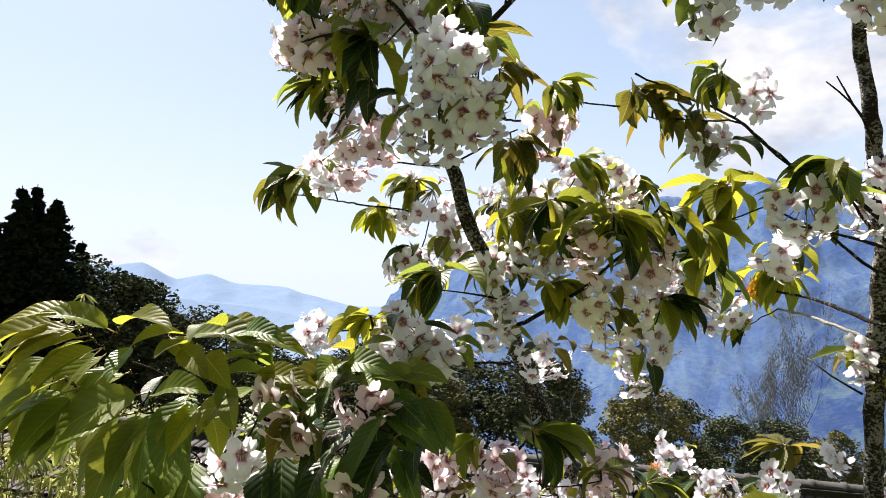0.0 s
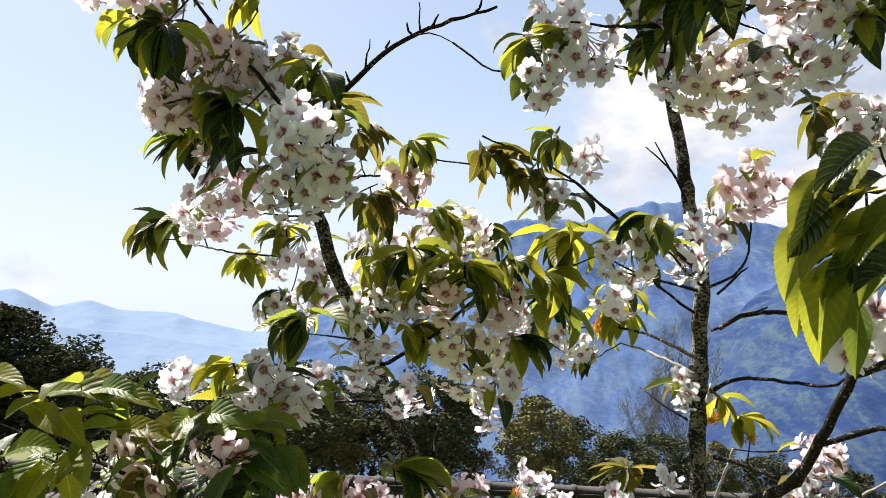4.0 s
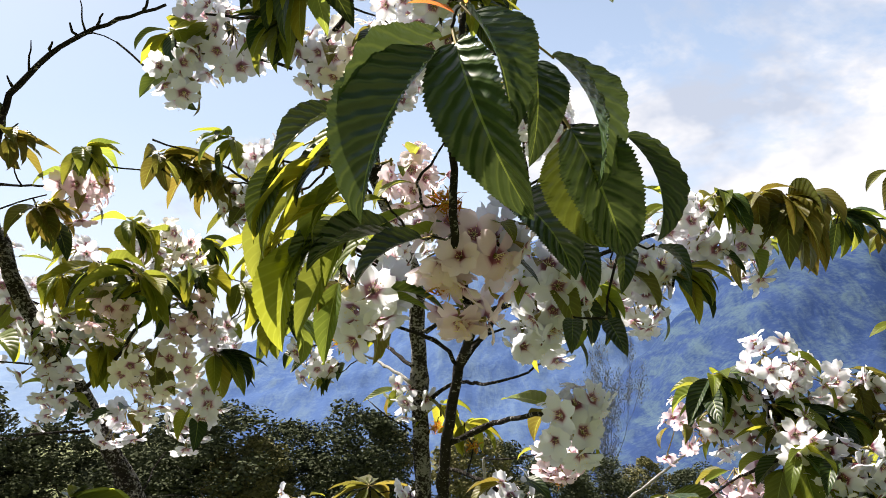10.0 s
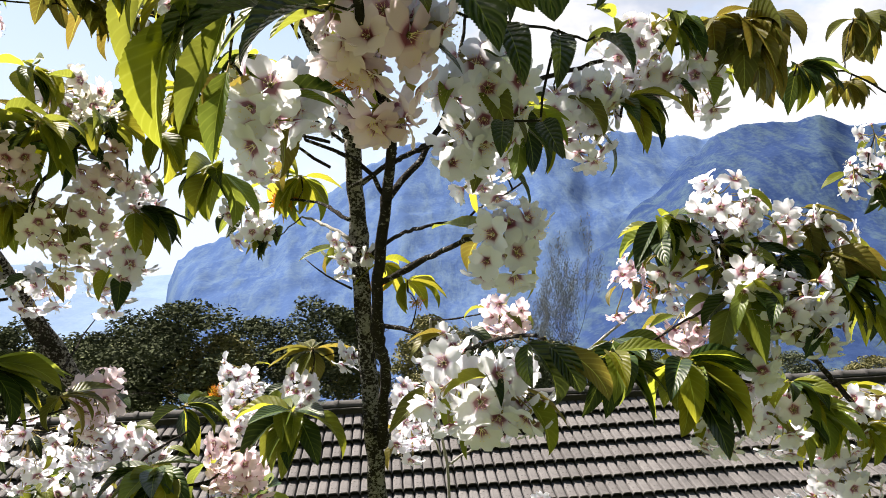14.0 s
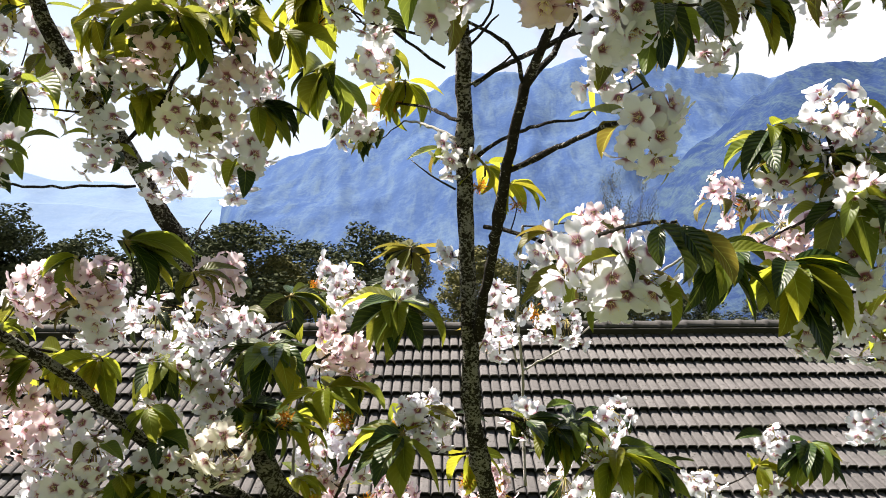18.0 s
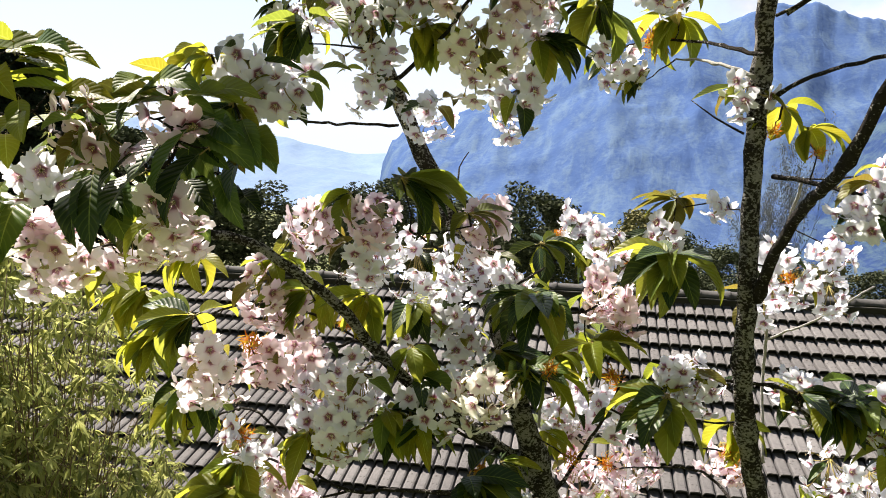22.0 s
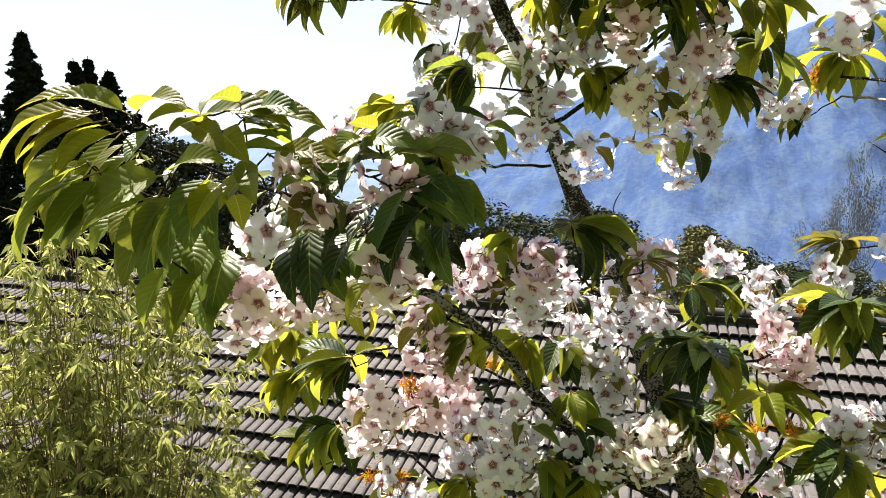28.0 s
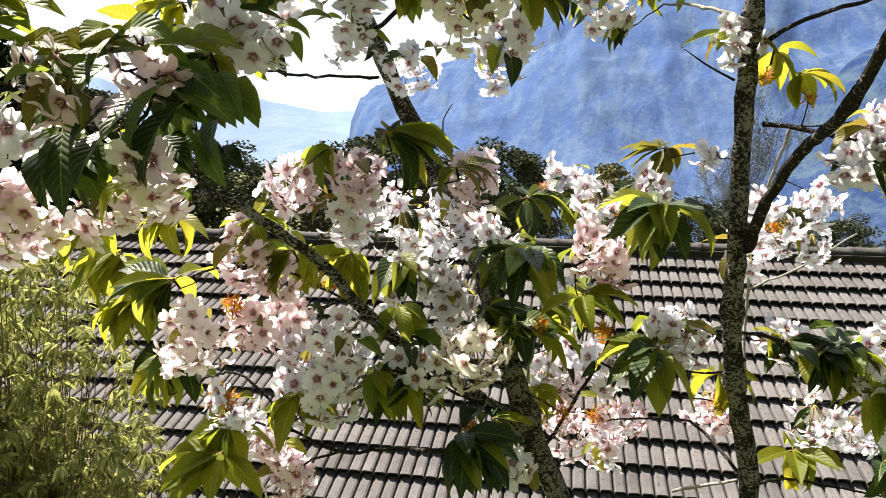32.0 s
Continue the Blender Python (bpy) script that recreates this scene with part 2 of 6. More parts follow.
# hillside colours carry the blue of the haze; pale streaks run downslope
def hazed_mountain_mat(name, rock, wood, light, scale):
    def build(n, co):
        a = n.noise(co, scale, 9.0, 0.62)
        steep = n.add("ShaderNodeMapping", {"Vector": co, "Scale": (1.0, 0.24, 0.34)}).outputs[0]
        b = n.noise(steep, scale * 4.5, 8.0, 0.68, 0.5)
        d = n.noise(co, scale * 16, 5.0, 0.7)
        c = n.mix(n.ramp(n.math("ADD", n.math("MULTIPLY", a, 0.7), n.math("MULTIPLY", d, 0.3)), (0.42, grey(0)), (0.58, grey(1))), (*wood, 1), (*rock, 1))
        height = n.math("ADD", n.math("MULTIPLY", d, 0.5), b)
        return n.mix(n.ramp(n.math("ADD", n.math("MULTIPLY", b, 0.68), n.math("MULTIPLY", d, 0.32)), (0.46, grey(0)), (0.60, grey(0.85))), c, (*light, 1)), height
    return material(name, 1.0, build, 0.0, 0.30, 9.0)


# air haze is painted into these blues, less of it on the nearer spur
HILL_NEAR = hazed_mountain_mat("hazy_mountain", (0.054, 0.093, 0.198), (0.042, 0.076, 0.178), (0.084, 0.128, 0.200), 0.010)
HILL_SPUR_HAZED = hazed_mountain_mat("hazed_spur", (0.026, 0.046, 0.112), (0.017, 0.033, 0.090), (0.052, 0.082, 0.108), 0.014)
# thick distance haze, painted as an almost even pale blue
HILL_FAR = hazed_mountain_mat("hazy_range", (0.155, 0.220, 0.335), (0.142, 0.206, 0.322), (0.168, 0.234, 0.335), 0.004)

# ---- helpers of this scene ----
BASE = {}


def thing(name, at, label, category, group="", kind=""):
    ob = new(name)
    ob.location = at
    BASE[ob.name] = Vector(at)
    return tagged(ob, label, category, group, kind)


def mesh_of(name, bm, *mats, smooth=True):
    me = bpy.data.meshes.new(name)
    bm.to_mesh(me)
    bm.free()
    for m in mats:
        me.materials.append(m)
    if smooth:
        me.polygons.foreach_set("use_smooth", [True] * len(me.polygons))
    return me


def part(name, me, parent, at=(0, 0, 0), turn=None, label=""):
    """Links a mesh as one object under a thing or a part; at is in the parent's space."""
    ob = new(name, me)
    ob.parent = parent
    ob.matrix_basis = turn if turn is not None else Matrix.Translation(at)
    if label:
        ob["label"] = label
    return ob


def box(bm, lo, hi, m=None):
    v = bmesh.ops.create_cube(bm, size=1.0)["verts"]
    for w in v:
        w.co = Vector([lo[i] + (w.co[i] + 0.5) * (hi[i] - lo[i]) for i in range(3)])
        if m is not None:
            w.co = m @ w.co
    return v


def tube(bm, pts, radii, sides=8, wobble=0.0, rng=random, mat=0):
    """A closed tube along the points."""
    rings = []
    side = Vector((0, 0, 1)).cross(pts[1] - pts[0])
    if side.length < 1e-5:
        side = Vector((1, 0, 0))
    for i, p in enumerate(pts):
        d = (pts[min(i + 1, len(pts) - 1)] - pts[max(i - 1, 0)]).normalized()
        side = (side - d * side.dot(d)).normalized()
        up = d.cross(side)
        ring = []
        for k in range(sides):
            a = 2 * math.pi * k / sides
            r = radii[i] * (1 + wobble * rng.uniform(-1, 1))
            ring.append(bm.verts.new(p + (side * math.cos(a) + up * math.sin(a)) * r))
        rings.append(ring)
    for a, b in zip(rings, rings[1:]):
        for k in range(sides):
            bm.faces.new((a[k], a[(k + 1) % sides], b[(k + 1) % sides], b[k])).material_index = mat
    bm.faces.new(rings[0][::-1]).material_index = mat
    bm.faces.new(rings[-1]).material_index = mat


def curve_points(ctrl, step):
    """A smooth line through the control points."""
    c = [Vector(p) for p in ctrl]
    c = [c[0] * 2 - c[1]] + c + [c[-1] * 2 - c[-2]]
    out = []
    for i in range(1, len(c) - 2):
        a, b, d, e = c[i - 1], c[i], c[i + 1], c[i + 2]
        n = max(2, int((d - b).length / step))
        for k in range(n):
            t = k / n
            out.append(0.5 * ((2 * b) + (d - a) * t + (2 * a - 5 * b + 4 * d - e) * t * t + (3 * b - a - 3 * d + e) * t ** 3))
    return out + [c[-2]]


# ---- the ground: a terrace that drops to the house and the valley, with an added rise behind ----
def ground_height(x, y):
    bank = max(0.0, min(1.0, (y - 1.85) / 1.9))
    z = -4.9 * bank * bank * (3 - 2 * bank)
    far = max(0.0, min(1.0, (y - 16) / 60))
    z -= 12 * far * far * (3 - 2 * far) + 130 * max(0.0, min(1.0, (y - 58) / 170))
    # unseen slope behind the camera, added to hold back sky light from there
    z += 0.62 * max(0.0, -9 - y) if y > -190 else 0.62 * 181
    return z + 0.10 * noise.noise((x * 0.4, y * 0.4, 0)) * (1 + 3 * far)


bm = bmesh.new()
ys = [-2600, -900, -300, -100, -40, -20, -12, -8, -5, -3] + [-2 + 0.5 * i for i in range(20)] + [9, 10, 12, 14, 17, 20, 24, 28, 33, 40, 50, 65, 90, 130, 200, 350, 600, 1100, 2600]
xs = [-2600, -900, -350, -150, -80, -50, -35, -25, -18] + [-14 + i for i in range(29)] + [18, 25, 35, 50, 80, 150, 350, 900, 2600]
grid = [[bm.verts.new((x, y, ground_height(x, y))) for x in xs] for y in ys]
for a, b in zip(grid, grid[1:]):
    for k in range(len(xs) - 1):
        bm.faces.new((a[k], a[k + 1], b[k + 1], b[k]))
tagged(new("ground", mesh_of("ground", bm, GRASS)), "grassy terrace falling away to a wooded valley, with an added unseen rise behind", "ground", kind="structure")


# ---- mountains ----
def along(table, x):
    for (x0, y0), (x1, y1) in zip(table, table[1:]):
        if x <= x1:
            t = max(0.0, (x - x0) / (x1 - x0))
            t = t * t * (3 - 2 * t) * 0.5 + t * 0.5
            return y0 + (y1 - y0) * t
    return table[-1][1]


def range_of_hills(name, label, mat, crest, r0, r1, foot, az0, az1, step, rough, seed):
    """A range whose crest line is given as bearing and elevation in degrees."""
    bm = bmesh.new()
    rows, nr = [], 56
    n_az = int((az1 - az0) / step)
    for j in range(nr + 1):
        t = j / nr
        row = []
        for i in range(n_az + 1):
            az = az0 + (az1 - az0) * i / n_az
            jag = max(0.0, t - 0.8) / 0.2
            e = along(crest, az) + jag * rough * 0.30 * noise.fractal((az * 0.45, seed, 0), 0.7, 2.2, 6)
            r = r0 + (r1 - r0) * t
            top = math.tan(radians(e)) * r1
            px, py = r * math.sin(radians(az)), r * math.cos(radians(az))
            spur = noise.ridged_multi_fractal(((px + 0.55 * py) / 260 + seed, (py - 0.55 * px) / 520, seed), 0.9, 2.1, 6, 1.0, 2.0) - 0.9
            small = noise.fractal((px / 90, py / 90, seed + 3), 0.8, 2.1, 5)
            lift = (4 * t * (1 - t)) ** 0.7
            z = foot + (top - foot) * t ** 1.1 + lift * rough * (spur * 0.011 + small * 0.006) * r1
            if j == nr:
                z = top
            rr = r
            row.append(bm.verts.new((rr * math.sin(radians(az)), rr * math.cos(radians(az)), z + 1.6)))
        rows.append(row)
    back = [bm.verts.new((v.co.x * 1.25, v.co.y * 1.25, foot)) for v in rows[-1]]
    rows.append(back)
    for a, b in zip(rows, rows[1:]):
        for k in range(n_az):
            bm.faces.new((a[k], a[k + 1], b[k + 1], b[k]))
    return tagged(new(name, mesh_of(name, bm, mat)), label, "mountain", kind="structure")


range_of_hills("mountain", "steep wooded mountain with cliffs and spurs beyond the valley, haze painted in as blue", HILL_NEAR,
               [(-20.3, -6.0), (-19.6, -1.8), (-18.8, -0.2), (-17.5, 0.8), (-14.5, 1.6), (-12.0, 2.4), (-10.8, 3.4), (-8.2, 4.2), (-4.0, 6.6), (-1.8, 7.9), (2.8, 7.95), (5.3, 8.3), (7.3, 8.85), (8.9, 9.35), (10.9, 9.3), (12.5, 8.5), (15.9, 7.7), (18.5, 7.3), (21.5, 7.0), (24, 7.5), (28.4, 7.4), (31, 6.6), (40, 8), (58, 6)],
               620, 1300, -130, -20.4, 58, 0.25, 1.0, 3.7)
range_of_hills("mountain", "darker wooded spur of the mountain, nearer across the valley, with thinner painted haze", HILL_SPUR_HAZED,
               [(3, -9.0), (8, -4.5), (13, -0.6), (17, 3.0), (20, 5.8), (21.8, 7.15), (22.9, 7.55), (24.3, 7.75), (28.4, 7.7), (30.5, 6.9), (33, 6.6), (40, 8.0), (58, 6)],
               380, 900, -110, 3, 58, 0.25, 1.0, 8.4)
range_of_hills("distant_range", "range of distant mountains, haze painted pale blue into the colour", HILL_FAR,
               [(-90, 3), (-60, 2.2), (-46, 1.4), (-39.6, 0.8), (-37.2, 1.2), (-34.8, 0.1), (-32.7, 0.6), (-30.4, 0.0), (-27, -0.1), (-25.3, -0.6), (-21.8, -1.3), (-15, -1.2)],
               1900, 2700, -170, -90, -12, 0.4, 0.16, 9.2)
range_of_hills("distant_range", "far ridge behind the nearer range, painted pale blue as haze", HILL_FAR,
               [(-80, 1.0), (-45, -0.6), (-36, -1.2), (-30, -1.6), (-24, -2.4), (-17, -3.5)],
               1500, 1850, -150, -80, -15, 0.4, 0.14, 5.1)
range_of_hills("mountain_behind", "mountain ring closing the valley, painted pale blue as haze", HILL_FAR,
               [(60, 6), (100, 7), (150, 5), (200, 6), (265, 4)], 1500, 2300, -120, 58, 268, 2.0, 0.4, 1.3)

# ---- woods behind the house ----
def scatter_leaves(verts, faces, centre, radius, count, size, rng, flat=1.0, thin=0.6, droop=0.0):
    """Small bent leaves spread over a clump."""
    for _ in range(count):
        d = Vector((rng.gauss(0, 1), rng.gauss(0, 1), rng.gauss(0, 1) * flat)).normalized()
        p = centre + Vector((d.x * radius, d.y * radius, d.z * radius * flat)) * (rng.random() ** 0.28)
        a = Vector((rng.gauss(0, 1), rng.gauss(0, 1), rng.gauss(0, 0.7) - droop)).normalized()
        b = a.cross(Vector((rng.gauss(0, 1), rng.gauss(0, 1), rng.gauss(0, 1)))).normalized()
        s = size * rng.uniform(0.6, 1.4)
        n0 = len(verts)
        verts += [p - a * s, p + b * s * thin, p + a * s, p - b * s * thin]
        faces.append((n0, n0 + 1, n0 + 2, n0 + 3))


def mesh_from(name, verts, faces, *mats):
    me = bpy.data.meshes.new(name)
    me.from_pydata(verts, [], faces)
    for m in mats:
        me.materials.append(m)
    return me


def woody(bm, p, d, length, r, depth, rng, tips, bend=0.35, kids=3, spread=1.0):
    """A limb that forks down to twigs; tips collects the ends."""
    q = p.copy()
    pts, radii = [q.copy()], [r]
    for k in range(4):
        d = (d + Vector((rng.gauss(0, bend), rng.gauss(0, bend), rng.gauss(0.05, bend * 0.6))) * 0.35).normalized()
        q = q + d * length / 4
        pts.append(q.copy())
        radii.append(r * (1 - 0.13 * (k + 1)))
    tube(bm, pts, radii, 6 if r > 0.03 else 4)
    tips.append(q)
    if depth:
        for _ in range(kids):
            e = (d + Vector((rng.gauss(0, 0.6), rng.gauss(0, 0.6), rng.gauss(0.15, 0.4))) * spread).normalized()
            woody(bm, pts[rng.randint(2, 4)], e, length * rng.uniform(0.55, 0.8), max(0.016, radii[-1] * 0.7), depth - 1, rng, tips, bend, kids, spread)


def broadleaf(label, seed, height, width, mat, leaf=0.125, clumps=70, per=190):
    rng = random.Random(seed)
    tree = thing("tree", (0, 0, 0), label, "tree", "trees behind the house")
    bm = bmesh.new()
    tips = []
    woody(bm, Vector((0, 0, -0.2)), Vector((0, 0, 1)), height * 0.40, width * 0.035, 3, rng, tips)
    part("trunk", mesh_of("trunk", bm, BARK), tree)
    verts, faces = [], []
    for i in range(clumps):
        a = rng.uniform(0, 2 * math.pi)
        h = rng.random()
        ring = width * 0.5 * math.sin(math.pi * min(1, 0.18 + 0.80 * h)) ** 0.7 * rng.uniform(0.45, 1.0)
        c = Vector((ring * math.cos(a), ring * math.sin(a), height * (0.36 + 0.58 * h)))
        scatter_leaves(verts, faces, c, width * rng.uniform(0.10, 0.19), per, leaf, rng, 0.75)
    part("crown", mesh_from("crown", verts, faces, mat), tree)
    return tree


def conifer(label, seed, height, width):
    rng = random.Random(seed)
    tree = thing("conifer", (0, 0, 0), label, "tree", "dark conifers beside the roof")
    bm = bmesh.new()
    tube(bm, [Vector((0, 0, -0.3)), Vector((0.05, 0, height * 0.5)), Vector((0, 0.03, height))], [width * 0.05, width * 0.03, 0.02], 8)
    part("trunk", mesh_of("trunk", bm, BARK), tree)
    verts, faces = [], []
    z = height * 0.12
    while z < height * 0.985:
        t = z / height
        reach = width * 0.66 * (1 - t) * rng.uniform(0.6, 1.2) + 0.04
        z += rng.uniform(-0.1, 0.1)
        for k in range(6):
            a = rng.uniform(0, 2 * math.pi)
            for s in (0.35, 0.65, 0.95):
                c = Vector((reach * s * math.cos(a), reach * s * math.sin(a), z - reach * 0.20 * s * s))
                scatter_leaves(verts, faces, c, 0.22 * reach + 0.08, 22, 0.15, rng, 0.7, 0.5, 0.5)
        z += height * (0.010 + 0.016 * (1 - t))
    part("crown", mesh_from("crown", verts, faces, CONIFER_LEAVES), tree)
    return tree


def stand(tree, az, dist, top, height, turn=0.0, scale=None):
    """Puts a tree at a bearing and distance so that its top has the given elevation."""
    zt = 1.6 + math.tan(radians(top)) * dist
    x, y = dist * math.sin(radians(az)), dist * math.cos(radians(az))
    g = ground_height(x, y)
    s = (zt - g) / height
    tree.location = (x, y, g)
    tree.rotation_euler = (0, 0, turn)
    w = scale or s
    tree.scale = (w, w, s)
    return tree


dark = broadleaf("dark green broadleaf tree in the wood behind the roof", 11, 12.0, 7.0, DARK_LEAVES)
dark_b = broadleaf("dark green rounded tree in the wood behind the roof", 23, 12.0, 8.0, DARK_LEAVES)
olive = broadleaf("rounded olive-green tree above the ridge", 31, 12.0, 6.4, OLIVE_LEAVES, clumps=60)
spot = pose(0, 0, 0)
stand(olive, -0.2, 34, -4.9, 12.0, 0.4, 0.62)
stand(dark, -8.8, 36, -3.2, 12.0, 0, 0.80)
stand(dark_b, -18.7, 34, -3.0, 12.0, 1.0, 0.85)
for src, az, dist, top, turn, w in ((dark_b, -13.4, 38, -4.6, 2.0, .8), (dark, -21.5, 36, -3.4, 0.9, .7), (dark_b, -24.6, 40, -4.8, 0.2, .7), (dark, -29.0, 33, -3.3, 2.9, .75), (olive, -6.0, 40, -5.3, 1.9, .6),
                                    (dark, -34.0, 32, -1.4, 3.6, .7), (dark_b, -38.2, 34, 0.5, 5.1, .75), (dark, -40.6, 33, 1.9, 0.6, .8), (olive, -16.2, 33, -5.4, 2.2, .6), (dark_b, 2.6, 44, -6.6, 0.5, .6),
                                    (dark, 6.0, 36, -7.3, 1.3, .55), (dark_b, 9.2, 40, -7.4, 1.8, .55), (olive, 12.6, 42, -7.6, 2.5, .5), (dark, 16.5, 44, -8.0, 2.5, .55), (dark_b, -45.0, 36, -1.0, 1.5, .8), (dark, -52.0, 34, 1.0, 4.5, .9),
                                    (dark, 21.0, 44, -8.4, 0.4, .55), (dark_b, 26.0, 46, -8.4, 3.4, .55), (olive, 31.0, 44, -8.4, 0.9, .5), (dark, 37.0, 46, -8.0, 5.4, .6)):
    stand(copy_thing(src, spot), az, dist, top, 12.0, turn, w)
fir = conifer("tall dark conifer standing against the sky", 3, 16.0, 7.0)
fir_b = conifer("dark ragged conifer standing against the sky", 8, 16.0, 6.0)
stand(fir, -48.8, 30, 7.6, 16.0, 0.3)
stand(fir_b, -44.9, 32, 6.2, 16.0, 1.3, 0.7)
for src, az, dist, top, turn in ((fir_b, -47.0, 34, 3.5, 0.7), (fir, -43.7, 31, 5.4, 2.2), (fir_b, -45.8, 31, 6.0, 1.9), (fir_b, -41.9, 34, 2.6, 0.3), (fir_b, -53.5, 30, 8.0, 3.2), (fir, -58.0, 31, 7.0, 4.4)):
    stand(copy_thing(src, spot), az, dist, top, 16.0, turn, 0.75)

# a thin, half-bare tree
rng = random.Random(41)
BARE_TWIG = material("grey_twig", 0.9, plain((0.075, 0.075, 0.085), (0.13, 0.13, 0.14), 3.0), 0.05)
bare = thing("bare_tree", (0, 0, 0), "slender half-bare tree with fine grey branches", "tree")
verts, faces = [], []
for k in range(3):
    bm = bmesh.new()
    foot = Vector((rng.uniform(-.3, .3), rng.uniform(-.3, .3), 0))
    ends = []
    woody(bm, foot, Vector((rng.gauss(0, .06), rng.gauss(0, .06), 1)).normalized(), 5.2, 0.13, 4, rng, ends, 0.30, 3, 0.70)
    part("trunk", mesh_of("trunk", bm, BARE_TWIG), bare)
    for e in ends:
        if e.z > 4:
            scatter_leaves(verts, faces, e, 0.55, 26, 0.075, rng, 0.9, 0.5)
part("crown", mesh_from("crown", verts, faces, foliage("sparse_foliage", (0.11, 0.12, 0.12), (0.20, 0.205, 0.19), (0.15, 0.155, 0.16))), bare)
stand(bare, 10.2, 48, 0.2, 11.5, 0.8, 0.36)
stand(copy_thing(bare, spot), 8.3, 52, -3.2, 11.5, 2.8, 0.36)


# ---- willowy shrubs between the terrace and the roof ----
def shrub(label, seed, at, height, width, twigs):
    rng = random.Random(seed)
    ob = thing("shrub", at, label, "shrub")
    bm = bmesh.new()
    verts, faces = [], []
    for k in range(twigs):
        a, r = rng.uniform(0, 2 * math.pi), rng.random() ** 0.5
        root = Vector((0.12 * math.cos(a), 0.12 * math.sin(a), 0))
        z = height * (1 - 0.50 * r ** 2) * rng.uniform(0.35, 1.0) ** 0.8
        tip = Vector((width * 0.5 * r * math.cos(a), width * 0.5 * r * math.sin(a), z))
        mid = root.lerp(tip, 0.55) + Vector((rng.gauss(0, .12), rng.gauss(0, .12), height * 0.10))
        pts = curve_points([root, mid, tip], 0.25)
        tube(bm, pts, [0.007 * (1 - 0.8 * i / len(pts)) + 0.0015 for i in range(len(pts))], 4)
        for side in range(6):
            p = pts[rng.randint(len(pts) // 2, len(pts) - 1)]
            e = p + Vector((rng.gauss(0, .22), rng.gauss(0, .22), rng.gauss(0.10, .16)))
            bow = [p, p.lerp(e, 0.5) + Vector((0, 0, 0.05)), e]
            tube(bm, bow, [0.003, 0.0025, 0.0015], 3)
            for c in (bow[1], p.lerp(e, 0.75), e):
                out = (c - p).normalized()
                for q in range(8):
                    d = (out * 0.5 + Vector((rng.gauss(0, .55), rng.gauss(0, .55), rng.gauss(-0.75, .35)))).normalized()
                    w = d.cross(Vector((rng.gauss(0, 1), rng.gauss(0, 1), rng.gauss(0, 1)))).normalized()
                    s = rng.uniform(0.07, 0.14)
                    n0 = len(verts)
                    verts += [c, c + d * s * 0.45 + w * s * 0.13, c + d * s + Vector((0, 0, -0.15 * s)), c + d * s * 0.45 - w * s * 0.13]
                    faces.append((n0, n0 + 1, n0 + 2, n0 + 3))
    part("stem", mesh_of("stem", bm, TIMBER), ob)["kind"] = "stuff"
    part("foliage", mesh_from("foliage", verts, faces, SHRUB_LEAVES), ob)
    return ob


def on_ground(x, y):
    return (x, y, ground_height(x, y))


shrub("willowy yellow-green shrub in front of the roof", 7, on_ground(-5.25, 4.7), 6.40, 3.2, 440)
shrub("willowy yellow-green shrub at the foot of the bank", 17, on_ground(4.9, 5.4), 4.5, 2.6, 260)

# ---- cherry trees ----
# the lilac tint is blossom with shade put into its petal colour
TINT = {"lilac_shade": (0.74, 0.64, 0.78), "white": (0.75, 0.78, 0.86), "pink": (0.82, 0.64, 0.75), "cream": (0.84, 0.83, 0.74), "blush": (0.82, 0.73, 0.79)}
LEAF_TINT = {"green": ((0.006, 0.017, 0.005), (0.017, 0.038, 0.007)), "lime": ((0.062, 0.092, 0.006), (0.118, 0.122, 0.006)), "bronze": ((0.042, 0.052, 0.008), (0.088, 0.074, 0.010)), "fresh": ((0.052, 0.092, 0.012), (0.105, 0.125, 0.012))}


